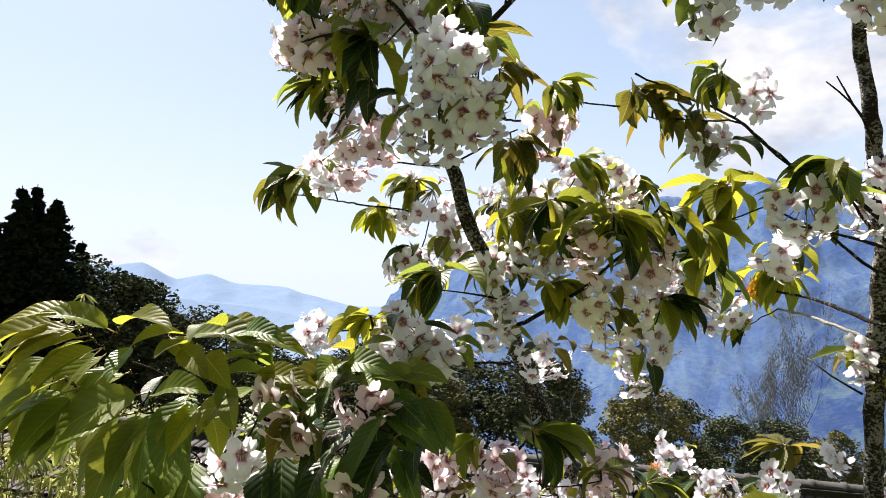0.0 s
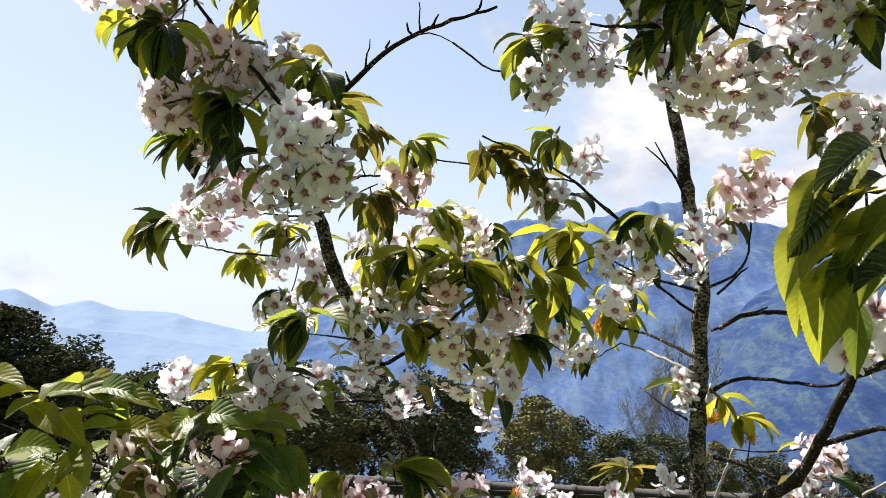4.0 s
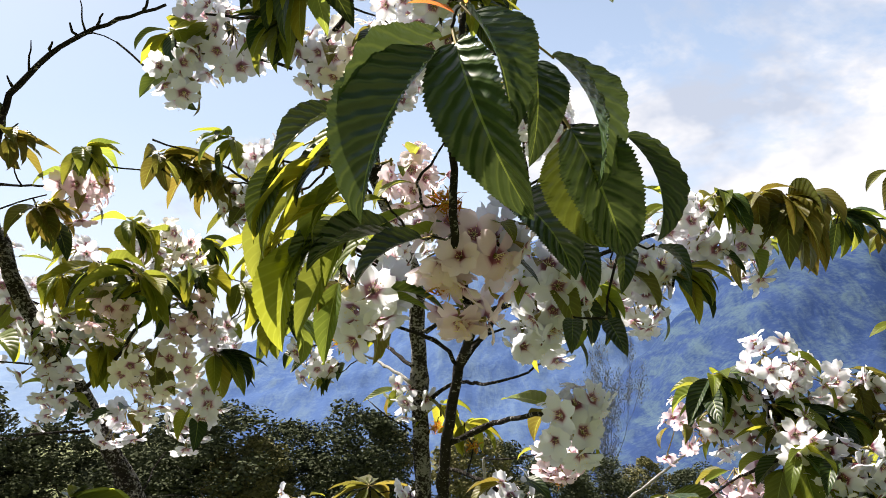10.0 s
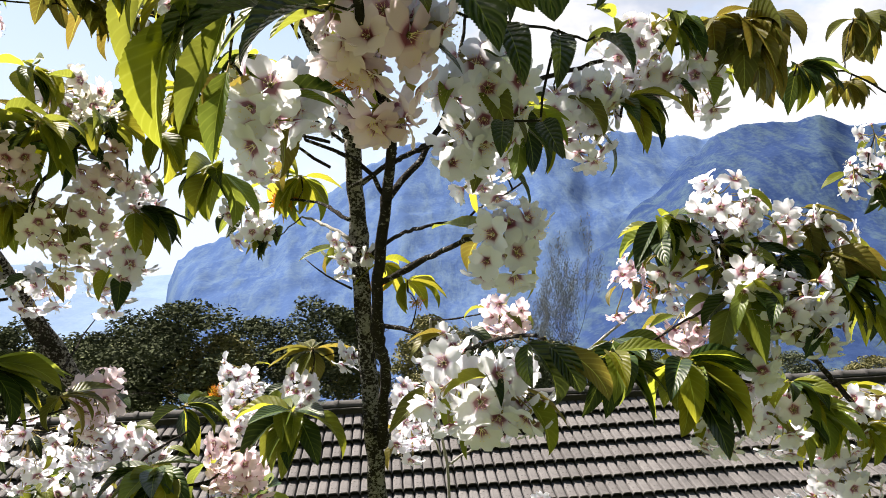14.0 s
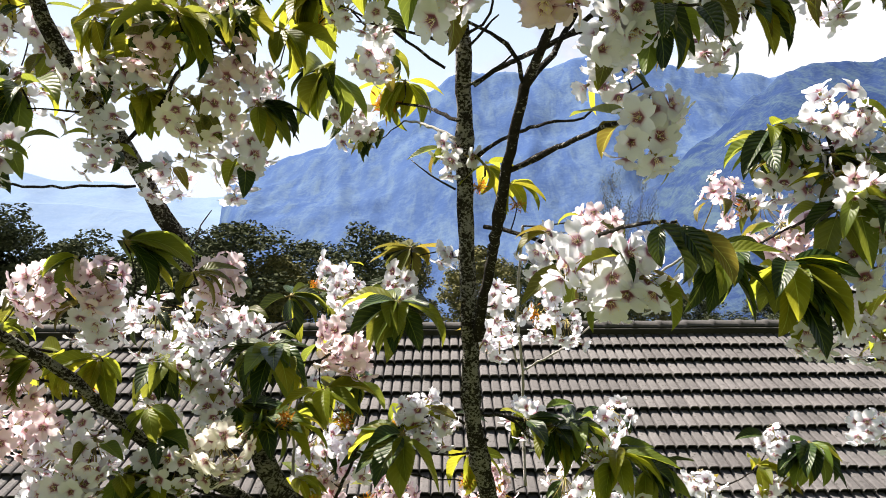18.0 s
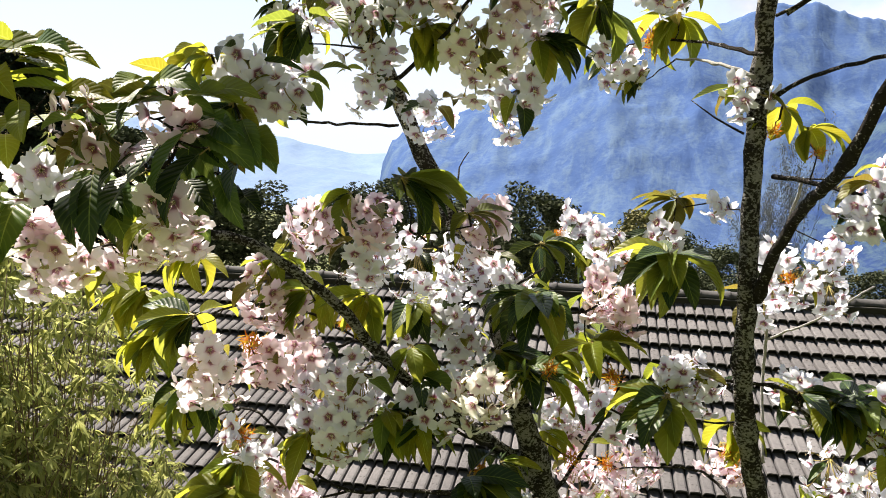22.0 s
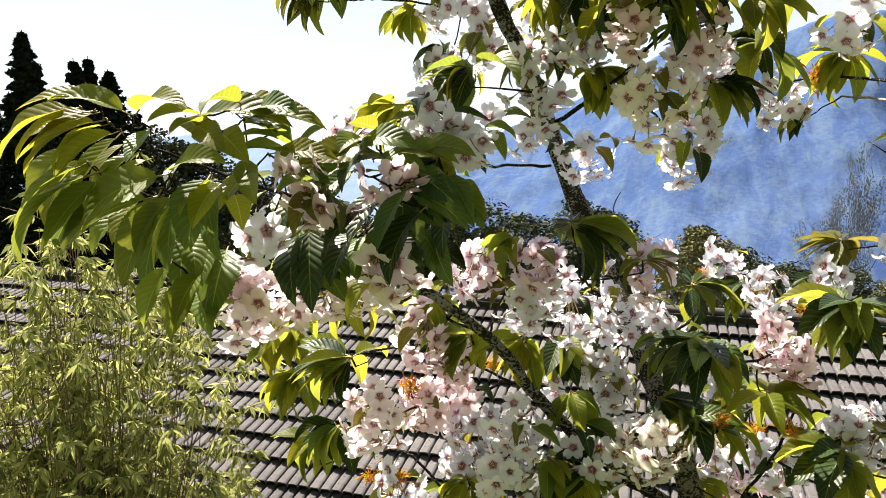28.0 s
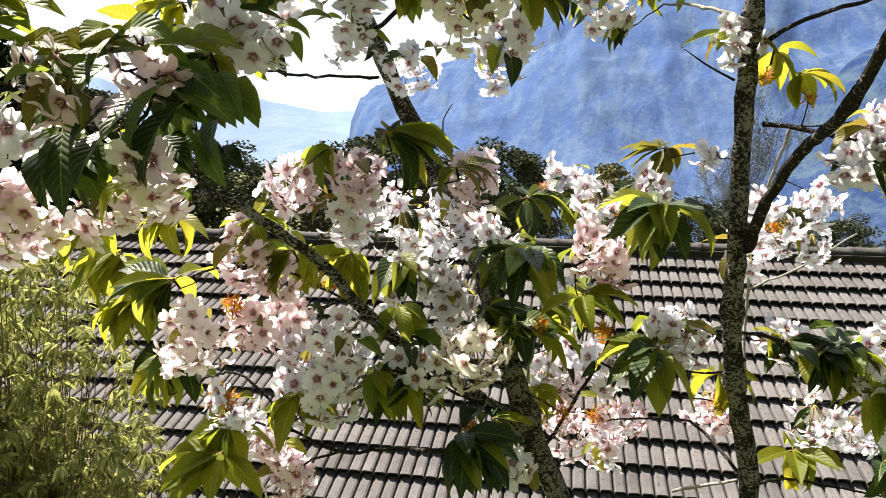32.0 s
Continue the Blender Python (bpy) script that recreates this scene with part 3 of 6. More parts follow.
def leaf_mesh(name, droop, fold, width, twist, ripple, skin=LEAF):
    """A toothed, pleated, pointed leaf one unit long, on a short stalk, that arches over."""
    bm = bmesh.new()
    uv = bm.loops.layers.uv.new("UVMap")
    nu, cols = 46 if skin is LEAF else 92, (-1.0, -0.72, -0.38, -0.05, 0.05, 0.38, 0.72, 1.0)
    p, rows, coords = Vector((0, 0, 0)), [], {}
    stalk = 0.11
    for i in range(nu + 1):
        u = i / nu
        ang = -droop * u ** 1.2
        if i:
            p = p + Vector((math.cos(ang), 0, math.sin(ang))) * ((1 - stalk) / nu)
        w = 0.002
        if 0 < u < 1:
            w = width * (min(1.0, u / 0.30) ** 0.55) * (1 - max(0.0, (u - 0.36) / 0.64) ** 1.7)
            w = max(w, 0.010 * (1 - u) / 0.1 if u > 0.9 else 0.004)
        tooth = 1 + (0.050 if i % 2 else -0.030) * (1 if 0.06 < u < 0.93 else 0)
        nrm = Vector((-math.sin(ang), 0, math.cos(ang)))
        tw = twist * u
        row = []
        for c in cols:
            y = c * w * (tooth if abs(c) == 1 else 1)
            pleat = (0.007 if skin is LEAF else 0.040) * w * math.sin((u - 0.21 * abs(c)) * 62.0) * min(1.0, abs(c) * 2)
            lift = abs(c) * w * fold + ripple * w * math.sin(u * 15 + (2 if c > 0 else 0)) * abs(c) ** 2 + pleat
            q = p + Vector((stalk, 0, 0)) + Vector((0, y * math.cos(tw), 0)) + nrm * (lift + y * math.sin(tw))
            v = bm.verts.new(q)
            coords[v] = (u, 0.5 + 0.5 * c)
            row.append(v)
        rows.append(row)
    for a, b in zip(rows, rows[1:]):
        for k in range(len(cols) - 1):
            bm.faces.new((a[k], b[k], b[k + 1], a[k + 1]))
    s = [bm.verts.new((-0.02, y, z)) for y, z in ((-0.010, 0), (0.010, 0), (0, -0.014))]
    e = [bm.verts.new((stalk + 0.02, y, z)) for y, z in ((-0.008, 0), (0.008, 0), (0, -0.012))]
    for k in range(3):
        bm.faces.new((s[k], s[(k + 1) % 3], e[(k + 1) % 3], e[k])).material_index = 1
    for v in s + e:
        coords[v] = (0, 0.5)
    for f in bm.faces:
        for l in f.loops:
            l[uv].uv = coords[l.vert]
    return mesh_of(name, bm, skin, PEDICEL)


SHAPES = [(0.65, 0.40, 0.158, 0.3, 0.05), (1.05, 0.50, 0.165, -0.3, 0.06), (1.45, 0.35, 0.155, 0.4, 0.06), (0.35, 0.55, 0.150, -0.2, 0.05), (1.25, 0.70, 0.170, 0.25, 0.08), (0.85, 0.80, 0.165, -0.45, 0.07),
          (0.55, 0.30, 0.195, 0.2, 0.04), (0.95, 0.40, 0.205, -0.25, 0.05), (1.2, 0.25, 0.20, 0.3, 0.06), (0.35, 0.40, 0.19, -0.1, 0.04), (1.0, 0.45, 0.205, 0.15, 0.07), (0.7, 0.50, 0.20, -0.3, 0.06),
          (1.05, 0.95, 0.180, -0.3, 0.05), (1.25, 0.75, 0.190, 0.25, 0.06), (1.0, 1.10, 0.175, -0.3, 0.05), (1.35, 0.85, 0.180, 0.3, 0.06)]
DROOP = [shape[0] for shape in SHAPES]
LEAVES = [leaf_mesh("leaf", *shape, LEAF if k < 12 else LEAF_GLOSS) for k, shape in enumerate(SHAPES)]


def blossom_mesh(name, cup, seed):
    """Five notched petals round a dark star and a brush of stamens; one unit is the flower's radius."""
    rng = random.Random(seed)
    bm = bmesh.new()
    uv = bm.loops.layers.uv.new("UVMap")
    coords = {}
    for k in range(5):
        a0 = 2 * math.pi * k / 5 + rng.uniform(-0.07, 0.07)
        tilt = cup + rng.uniform(-0.16, 0.16)
        roll = 0.14 + rng.uniform(-0.22, 0.22)
        size = rng.uniform(0.88, 1.08)
        rows = []
        for r, w, notch in ((0.09, 0.07, 0), (0.28, 0.22, 0), (0.54, 0.365, 0), (0.82, 0.345, 0.02), (1.01, 0.165, 0.13)):
            row = []
            bend = tilt - 0.45 * max(0.0, r - 0.45)
            for c in (-1, -0.5, 0, 0.5, 1):
                rr = (r - notch * (1 - abs(c))) * size
                z = rr * math.sin(bend) + 0.10 * w * abs(c) ** 2 * 2 - 0.02 * k % 2 * 0.01
                x, y = rr * math.cos(bend), c * w * size
                y, z = y * math.cos(roll), z + y * math.sin(roll)
                v = bm.verts.new((x * math.cos(a0) - y * math.sin(a0), x * math.sin(a0) + y * math.cos(a0), z + 0.004 * k))
                coords[v] = (r, 0.5 + 0.5 * c)
                row.append(v)
            rows.append(row)
        for a, b in zip(rows, rows[1:]):
            for i in range(4):
                bm.faces.new((a[i], b[i], b[i + 1], a[i + 1]))
    for k in range(9):
        a = 2 * math.pi * k / 9 + rng.uniform(-.2, .2)
        out, h = rng.uniform(0.12, 0.34), rng.uniform(0.30, 0.48)
        b = Vector((0.05 * math.cos(a), 0.05 * math.sin(a), 0.03))
        t = Vector((out * math.cos(a), out * math.sin(a), h))
        s = Vector((-math.sin(a), math.cos(a), 0)) * 0.012
        vs = [bm.verts.new(b - s), bm.verts.new(b + s), bm.verts.new(t)]
        bm.faces.new(vs).material_index = 1
        d = 0.030
        q = [bm.verts.new(t + Vector(o) * d) for o in ((1, 0, 0), (-1, 0, 0), (0, 1, 0.5), (0, -1, 0.5), (0, 0, 1.4))]
        for tri in ((0, 2, 4), (2, 1, 4), (1, 3, 4), (3, 0, 4)):
            bm.faces.new([q[i] for i in tri]).material_index = 1
    top, low = [], []
    for k in range(6):
        a = 2 * math.pi * k / 6
        top.append(bm.verts.new((0.11 * math.cos(a), 0.11 * math.sin(a), -0.01)))
        low.append(bm.verts.new((0.05 * math.cos(a), 0.05 * math.sin(a), -0.30)))
    for k in range(6):
        bm.faces.new((top[k], low[k], low[(k + 1) % 6], top[(k + 1) % 6])).material_index = 2
    bm.faces.new(low).material_index = 2
    for f in bm.faces:
        for l in f.loops:
            l[uv].uv = coords.get(l.vert, (0.05, 0.5))
    return mesh_of(name, bm, PETAL, STAMEN, PEDICEL)


BLOSSOMS = [blossom_mesh("blossom", c, s) for c, s in ((0.15, 1), (0.38, 2), (0.26, 3), (0.65, 4), (0.95, 5), (0.48, 6))]


def aim(normal, spin):
    return Vector(normal).to_track_quat("Z", "Y").to_matrix().to_4x4() @ Matrix.Rotation(spin, 4, "Z")


def rng_at(c):
    return random.Random(round(c[0] * 7919) * 31 + round(c[1] * 6971) * 17 + round(c[2] * 5407))


WOOD, SPURS = [], []


def limb(tree, name, r0, r1, *ctrl):
    """A trunk, limb, branch or twig through the given points, tapering from r0 to r1."""
    base = BASE[tree.name]
    rng = rng_at(ctrl[-1])
    pts = curve_points([Vector(c) - base for c in ctrl], 0.022 if r0 < 0.012 else 0.03)
    WOOD.extend((tree, p + base) for p in pts)
    n = len(pts)
    radii = []
    for i in range(n):
        t = i / (n - 1)
        knob = 1 + 0.10 * noise.noise(pts[i] * 22) + (0.28 if rng.random() < 0.05 else 0)
        radii.append((r0 + (r1 - r0) * t) * knob)
        if 0 < i < n - 1:
            pts[i] = pts[i] + Vector((rng.gauss(0, 1), rng.gauss(0, 1), rng.gauss(0, 1))) * 0.0012
    bm = bmesh.new()
    tube(bm, pts, radii, 12 if r0 > 0.012 else 7, 0.05, rng)
    pale = name == "pale_twig"
    return part("twig" if pale else name, mesh_of(name, bm, PALE_BARK if pale else LICHEN_BARK if name == "trunk" or (name != "stem" and r0 > 0.0095) else BARK), tree)


def blossoms(tree, centre, radius, count, tint):
    """A hanging cluster: stalks from one spur, and a blossom on each."""
    rng = rng_at(centre)
    c = Vector(centre)
    bm = bmesh.new()
    spur = Vector((rng.gauss(0, .1), rng.gauss(0, .1) + 0.25, 0.55)) * radius
    places = []
    for k in range(int(count * (1.75 if c.z < 1.45 else 1.45)) + 2):
        for attempt in range(12):
            d = Vector((rng.gauss(0, 1), rng.gauss(-0.25, 0.8), rng.gauss(-0.1, 1)))
            d = d.normalized() * radius * rng.uniform(0.35, 1.05)
            d.z *= 1.12
            if all((d - q).length > 0.023 for q, _ in places):
                break
        face = (d - spur * 0.7).normalized() + Vector((rng.gauss(0, .35), rng.gauss(-0.15, .35), rng.gauss(-.1, .35)))
        places.append((d, face.normalized()))
    sizes = [rng.uniform(0.0245, 0.0300) for _ in places]
    for (d, face), s in zip(places, sizes):
        foot = d - face * s * 0.3
        tube(bm, [spur, spur.lerp(foot, 0.5) + Vector((0, 0, -0.004)), foot], [0.0011, 0.0009, 0.0009], 4)
    SPURS.append((tree, c + spur))
    cluster = part("corymb", mesh_of("corymb", bm, PEDICEL), tree, c - BASE[tree.name])
    for (d, face), s in zip(places, sizes):
        pick = rng.random()
        b = part("blossom", BLOSSOMS[0 if pick < .25 else 1 if pick < .5 else 2 if pick < .7 else 5 if pick < .85 else 3 if pick < .95 else 4], cluster, turn=Matrix.Translation(d) @ aim(face, rng.uniform(0, 6.3)) @ Matrix.Scale(s, 4))
        r, g, bl = TINT[tint]
        k = rng.uniform(0, 0.5) if tint != "white" else rng.uniform(0, 0.22)
        b.color = (r, g + (0.80 - g) * k if tint != "white" else g - 0.05 * k, bl + (0.80 - bl) * k if tint != "white" else bl - 0.03 * k, 1)
    if radius > 0.03:
        # young leaves on the same spur
        lead = part("leaf_spray", SPUR, tree, c + spur - BASE[tree.name])
        for k in range((1 if c.z < 1.45 else 3) + int(count > 6) + int(rng.random() < 0.5)):
            a = rng.uniform(0, 2 * math.pi)
            d = Vector((math.cos(a), math.sin(a) * 0.9 - 0.25, rng.uniform(-0.9, 0.35)))
            single_leaf(lead, d.normalized() * radius * rng.uniform(0.1, 0.7), d, Vector((rng.gauss(0, .3), rng.gauss(-.1, .3), 1)), rng.uniform(0.058, 0.092), ("lime", "fresh", "bronze", "green", "green", "bronze", "fresh")[rng.randrange(7)], rng)
    return cluster


def spur_mesh():
    bm = bmesh.new()
    tube(bm, [Vector((0, 0.004, -0.012)), Vector((0, 0.001, -0.005)), Vector((0, 0, 0.002))], [0.0017, 0.0016, 0.0011], 5)
    return mesh_of("spur", bm, PEDICEL)


SPUR = spur_mesh()


def single_leaf(spray, at, along, up, length, tone, rng, kind=None):
    """One leaf from at, pointing along, its face turned to up."""
    x = Vector(along).normalized()
    y = Vector(up).cross(x)
    y = y.normalized() if y.length > 1e-4 else Vector((0, 1, 0))
    z = x.cross(y)
    m = Matrix((x, y, z)).transposed().to_4x4()
    ob = part("leaf", LEAVES[rng.randrange(7) if kind is None else kind], spray, turn=Matrix.Translation(at) @ m @ Matrix.Diagonal((length, length * rng.uniform(0.9, 1.15), length, 1)))
    a, b = LEAF_TINT[tone]
    t = rng.random()
    ob.color = tuple(a[i] + (b[i] - a[i]) * t for i in range(3)) + ({"green": 0.07, "lime": 0.54, "bronze": 0.36, "fresh": 0.40, "mid": 0.24, "sheen": 0.10}.get(tone, 0.5) * rng.uniform(0.8, 1.2),)
    return ob


def leaf_spray(tree, centre, length, count, tone):
    """A whorl of leaves that arch out and hang from a twig's end."""
    rng = rng_at(centre)
    c = Vector(centre)
    length = max(0.085, min(length * 1.18, 0.130))
    hub = Vector((0, 0, length * 0.35))
    bm = bmesh.new()
    tube(bm, [hub + Vector((0, 0.02, -0.025)), hub + Vector((0, 0.006, -0.008)), hub], [0.0022, 0.0020, 0.0016], 5)
    SPURS.append((tree, c + hub + Vector((0, 0.02, -0.025))))
    spray = part("leaf_spray", mesh_of("spur", bm, BARK), tree, c - BASE[tree.name])
    stem_x = -0.80 if tree is tree_a else -0.10
    turn = math.atan2(-0.15, (1.0 if c.x > stem_x else -1.0)) + rng.gauss(0, 0.6)   # leaves hang outwards
    n = int(count * 2.3) + 3
    for k in range(n):
        a = turn + rng.gauss(0, 1.15)
        lift = rng.uniform(-1.05, 0.25)
        d = Vector((math.cos(a) * math.cos(lift), math.sin(a) * math.cos(lift), math.sin(lift)))
        up = Vector((rng.gauss(0, .25), rng.gauss(-.1, .25), 1))
        t = tone
        if tone == "green" and rng.random() < 0.60:
            t = "fresh" if rng.random() < 0.6 else "lime"
        single_leaf(spray, hub, d, up, length * rng.uniform(0.75, 1.15), t, rng)
    return spray


def bud_scales(tree, centre, radius, count):
    """A tuft of orange bud scales and young bracts."""
    SPURS.append((tree, Vector(centre)))
    rng = rng_at(centre)
    radius *= 0.85
    bm = bmesh.new()
    for k in range(int(count * 10.0) + 24):
        d = Vector((rng.gauss(0, 1), rng.gauss(-.2, 1), rng.gauss(0.1, 1))).normalized()
        w = d.cross(Vector((rng.gauss(0, 1), rng.gauss(0, 1), rng.gauss(0, 1)))).normalized()
        n = d.cross(w)
        l = radius * rng.uniform(0.3, 0.8)
        p = Vector((rng.gauss(0, 1), rng.gauss(0, 1), rng.gauss(0, 1))) * radius * 0.22
        q = [bm.verts.new(v) for v in (p, p + d * l * .45 + w * l * .075 + n * l * .14, p + d * l, p + d * l * .45 - w * l * .075 + n * l * .14)]
        bm.faces.new(q)
    return part("bract_tuft", mesh_of("bract_tuft", bm, YOUNG), tree, Vector(centre) - BASE[tree.name], label="tuft of orange young bracts")


tree_a = thing("cherry_tree", (-0.33, 1.62, ground_height(-0.33, 1.62)), "young cherry tree in full white and pink blossom with fresh leaves", "tree", "blossoming cherry trees")
tree_b = thing("cherry_tree", (-0.10, 1.62, ground_height(-0.10, 1.62)), "slender lichen-spotted cherry tree with white blossom and large drooping leaves", "tree", "blossoming cherry trees")

limb(tree_a, "trunk", 0.0280, 0.0225, (-0.330, 1.620, 0.000), (-0.360, 1.600, 0.450), (-0.411, 1.497, 0.703), (-0.457, 1.510, 0.806), (-0.508, 1.419, 1.024))
limb(tree_a, "limb", 0.0225, 0.0135, (-0.508, 1.419, 1.024), (-0.603, 1.612, 1.171), (-0.745, 1.540, 1.504), (-0.790, 1.480, 1.640), (-0.811, 1.385, 1.742), (-0.861, 1.355, 1.848), (-0.899, 1.339, 1.963))
limb(tree_a, "limb", 0.0085, 0.0026, (-0.899, 1.339, 1.963), (-0.888, 1.303, 2.028), (-0.854, 1.259, 2.124), (-0.830, 1.237, 2.173), (-0.782, 1.225, 2.231), (-0.703, 1.216, 2.286), (-0.614, 1.210, 2.318), (-0.529, 1.211, 2.344))
for nub, lean in (((-0.870, 1.280, 2.080), -0.016), ((-0.846, 1.251, 2.140), -0.018), ((-0.806, 1.231, 2.202), -0.014), ((-0.745, 1.220, 2.259), 0.012), ((-0.690, 1.214, 2.291), -0.010), ((-0.655, 1.212, 2.305), 0.016), ((-0.570, 1.211, 2.331), 0.012)):
    limb(tree_a, "twig", 0.0032, 0.0016, nub, (nub[0] + lean * 0.6, nub[1] - 0.006, nub[2] + 0.008), (nub[0] + lean, nub[1] - 0.010, nub[2] + 0.022))
limb(tree_a, "branch", 0.0054, 0.0024, (-0.888, 1.303, 2.028), (-0.872, 1.024, 2.096), (-0.990, 1.053, 2.224), (-1.035, 1.011, 2.287), (-1.092, 0.979, 2.390))
limb(tree_a, "twig", 0.0024, 0.0012, (-0.854, 1.259, 2.124), (-0.825, 1.240, 2.129), (-0.800, 1.230, 2.137))
limb(tree_a, "twig", 0.0018, 0.0009, (-0.703, 1.216, 2.286), (-0.656, 1.202, 2.292), (-0.610, 1.198, 2.270))
limb(tree_a, "twig", 0.0018, 0.0009, (-0.674, 1.210, 2.298), (-0.675, 1.196, 2.324), (-0.676, 1.192, 2.348))
limb(tree_a, "twig", 0.0024, 0.0009, (-0.782, 1.225, 2.231), (-0.777, 1.212, 2.255), (-0.771, 1.207, 2.283))
limb(tree_a, "twig", 0.0030, 0.0018, (-0.898, 1.330, 1.985), (-0.771, 1.066, 1.979), (-0.763, 1.241, 2.024), (-0.702, 1.267, 2.024))
limb(tree_a, "twig", 0.0024, 0.0012, (-0.892, 1.334, 1.962), (-0.794, 1.173, 1.964), (-0.755, 1.255, 2.010))
limb(tree_a, "twig", 0.0024, 0.0012, (-0.898, 1.335, 1.957), (-0.950, 1.246, 1.945), (-1.046, 1.232, 1.959))
limb(tree_a, "twig", 0.0024, 0.0012, (-0.907, 1.519, 1.829), (-0.992, 1.456, 1.875), (-1.075, 1.331, 1.878), (-1.303, 1.521, 1.921))
limb(tree_a, "twig", 0.0036, 0.0018, (-0.839, 1.519, 1.792), (-0.818, 1.577, 1.853), (-0.736, 1.477, 1.878), (-0.670, 1.561, 1.934))
limb(tree_a, "branch", 0.0048, 0.0018, (-0.768, 1.423, 1.651), (-0.671, 1.348, 1.703), (-0.593, 1.275, 1.762), (-0.541, 1.291, 1.817), (-0.499, 1.290, 1.883))
limb(tree_a, "twig", 0.0024, 0.0012, (-0.660, 1.359, 1.680), (-0.601, 1.351, 1.677), (-0.545, 1.372, 1.615))
limb(tree_a, "twig", 0.0030, 0.0018, (-0.792, 1.517, 1.567), (-0.865, 1.434, 1.567), (-0.898, 1.274, 1.570), (-0.877, 1.076, 1.585))
limb(tree_a, "twig", 0.0024, 0.0012, (-0.779, 1.366, 1.700), (-0.858, 1.353, 1.710), (-0.918, 1.357, 1.714))
limb(tree_a, "limb", 0.0150, 0.0080, (-0.439, 1.515, 0.773), (-0.545, 1.420, 0.930), (-0.640, 1.370, 1.015), (-0.720, 1.347, 1.080), (-0.787, 1.318, 1.160), (-0.823, 1.262, 1.240), (-0.860, 1.215, 1.290), (-0.955, 1.185, 1.358), (-1.020, 1.160, 1.372))
limb(tree_a, "branch", 0.0054, 0.0018, (-1.020, 1.160, 1.372), (-1.010, 1.060, 1.410), (-0.959, 0.911, 1.459), (-0.958, 0.808, 1.528), (-1.102, 0.845, 1.559), (-1.192, 0.808, 1.596))
limb(tree_a, "twig", 0.0030, 0.0015, (-0.959, 0.911, 1.459), (-0.860, 0.854, 1.534), (-0.898, 0.868, 1.561))
limb(tree_a, "twig", 0.0030, 0.0015, (-1.046, 1.175, 1.383), (-1.065, 1.049, 1.374), (-1.104, 0.955, 1.371), (-1.139, 0.896, 1.356))
limb(tree_a, "twig", 0.0030, 0.0015, (-0.903, 1.454, 1.204), (-0.861, 1.360, 1.286), (-0.831, 1.336, 1.347))
limb(tree_a, "branch", 0.0036, 0.0018, (-0.838, 1.486, 1.115), (-0.929, 1.421, 1.099), (-0.987, 1.303, 1.108), (-1.007, 1.206, 1.108))
limb(tree_a, "twig", 0.0030, 0.0015, (-0.923, 1.404, 1.238), (-0.949, 1.346, 1.266), (-1.011, 1.326, 1.306))
limb(tree_a, "twig", 0.0030, 0.0018, (-0.849, 1.480, 1.109), (-0.919, 1.465, 1.138), (-0.940, 1.385, 1.188), (-0.988, 1.271, 1.231), (-1.325, 1.506, 1.103))
limb(tree_a, "branch", 0.0054, 0.0024, (-0.472, 1.529, 0.840), (-0.537, 1.398, 0.934), (-0.596, 1.302, 1.003), (-0.666, 1.327, 1.034))
limb(tree_a, "branch", 0.0054, 0.0024, (-0.446, 1.525, 0.786), (-0.575, 1.304, 0.884), (-0.720, 1.351, 0.850), (-0.821, 1.307, 0.855), (-0.922, 1.326, 0.877), (-1.054, 1.343, 0.886))
limb(tree_a, "twig", 0.0030, 0.0018, (-0.821, 1.307, 0.855), (-0.899, 1.321, 0.814), (-0.942, 1.306, 0.780))
limb(tree_a, "twig", 0.0030, 0.0018, (-0.922, 1.326, 0.877), (-0.995, 1.334, 0.956), (-1.082, 1.359, 0.975), (-1.361, 1.571, 0.812))
limb(tree_a, "pale_twig", 0.0036, 0.0018, (-0.482, 1.554, 0.913), (-0.478, 1.555, 1.014), (-0.454, 1.497, 1.120))
limb(tree_a, "pale_twig", 0.0030, 0.0018, (-0.728, 1.519, 1.077), (-0.776, 1.513, 1.095), (-0.809, 1.500, 1.115))
limb(tree_a, "branch", 0.0048, 0.0024, (-0.446, 1.525, 0.786), (-0.392, 1.576, 0.873), (-0.337, 1.541, 0.993), (-0.307, 1.521, 1.098))
limb(tree_a, "twig", 0.0030, 0.0018, (-0.603, 1.612, 1.171), (-0.521, 1.484, 1.258), (-0.475, 1.708, 1.269), (-0.421, 1.847, 1.317))
limb(tree_a, "twig", 0.0036, 0.0018, (-0.603, 1.613, 1.154), (-0.660, 1.605, 1.229), (-0.680, 1.480, 1.309), (-0.693, 1.287, 1.378))
limb(tree_a, "twig", 0.0030, 0.0018, (-0.577, 1.638, 1.071), (-0.469, 1.424, 1.206), (-0.385, 1.415, 1.223), (-0.346, 1.421, 1.256))
limb(tree_a, "twig", 0.0024, 0.0012, (-0.643, 1.418, 1.437), (-0.665, 1.542, 1.480), (-0.656, 1.584, 1.513))
blossoms(tree_a, (-1.139, 0.985, 2.332), 0.077, 12, "pink")
blossoms(tree_a, (-1.081, 1.030, 2.390), 0.060, 9, "pink")
blossoms(tree_a, (-1.040, 1.038, 2.356), 0.055, 7, "white")
leaf_spray(tree_a, (-1.020, 0.897, 2.155), 0.081, 6, "green")
blossoms(tree_a, (-0.993, 1.059, 2.171), 0.069, 11, "pink")
blossoms(tree_a, (-1.041, 0.995, 2.087), 0.047, 7, "pink")
blossoms(tree_a, (-0.907, 1.094, 2.182), 0.066, 13, "white")
blossoms(tree_a, (-0.961, 1.078, 2.172), 0.045, 6, "white")
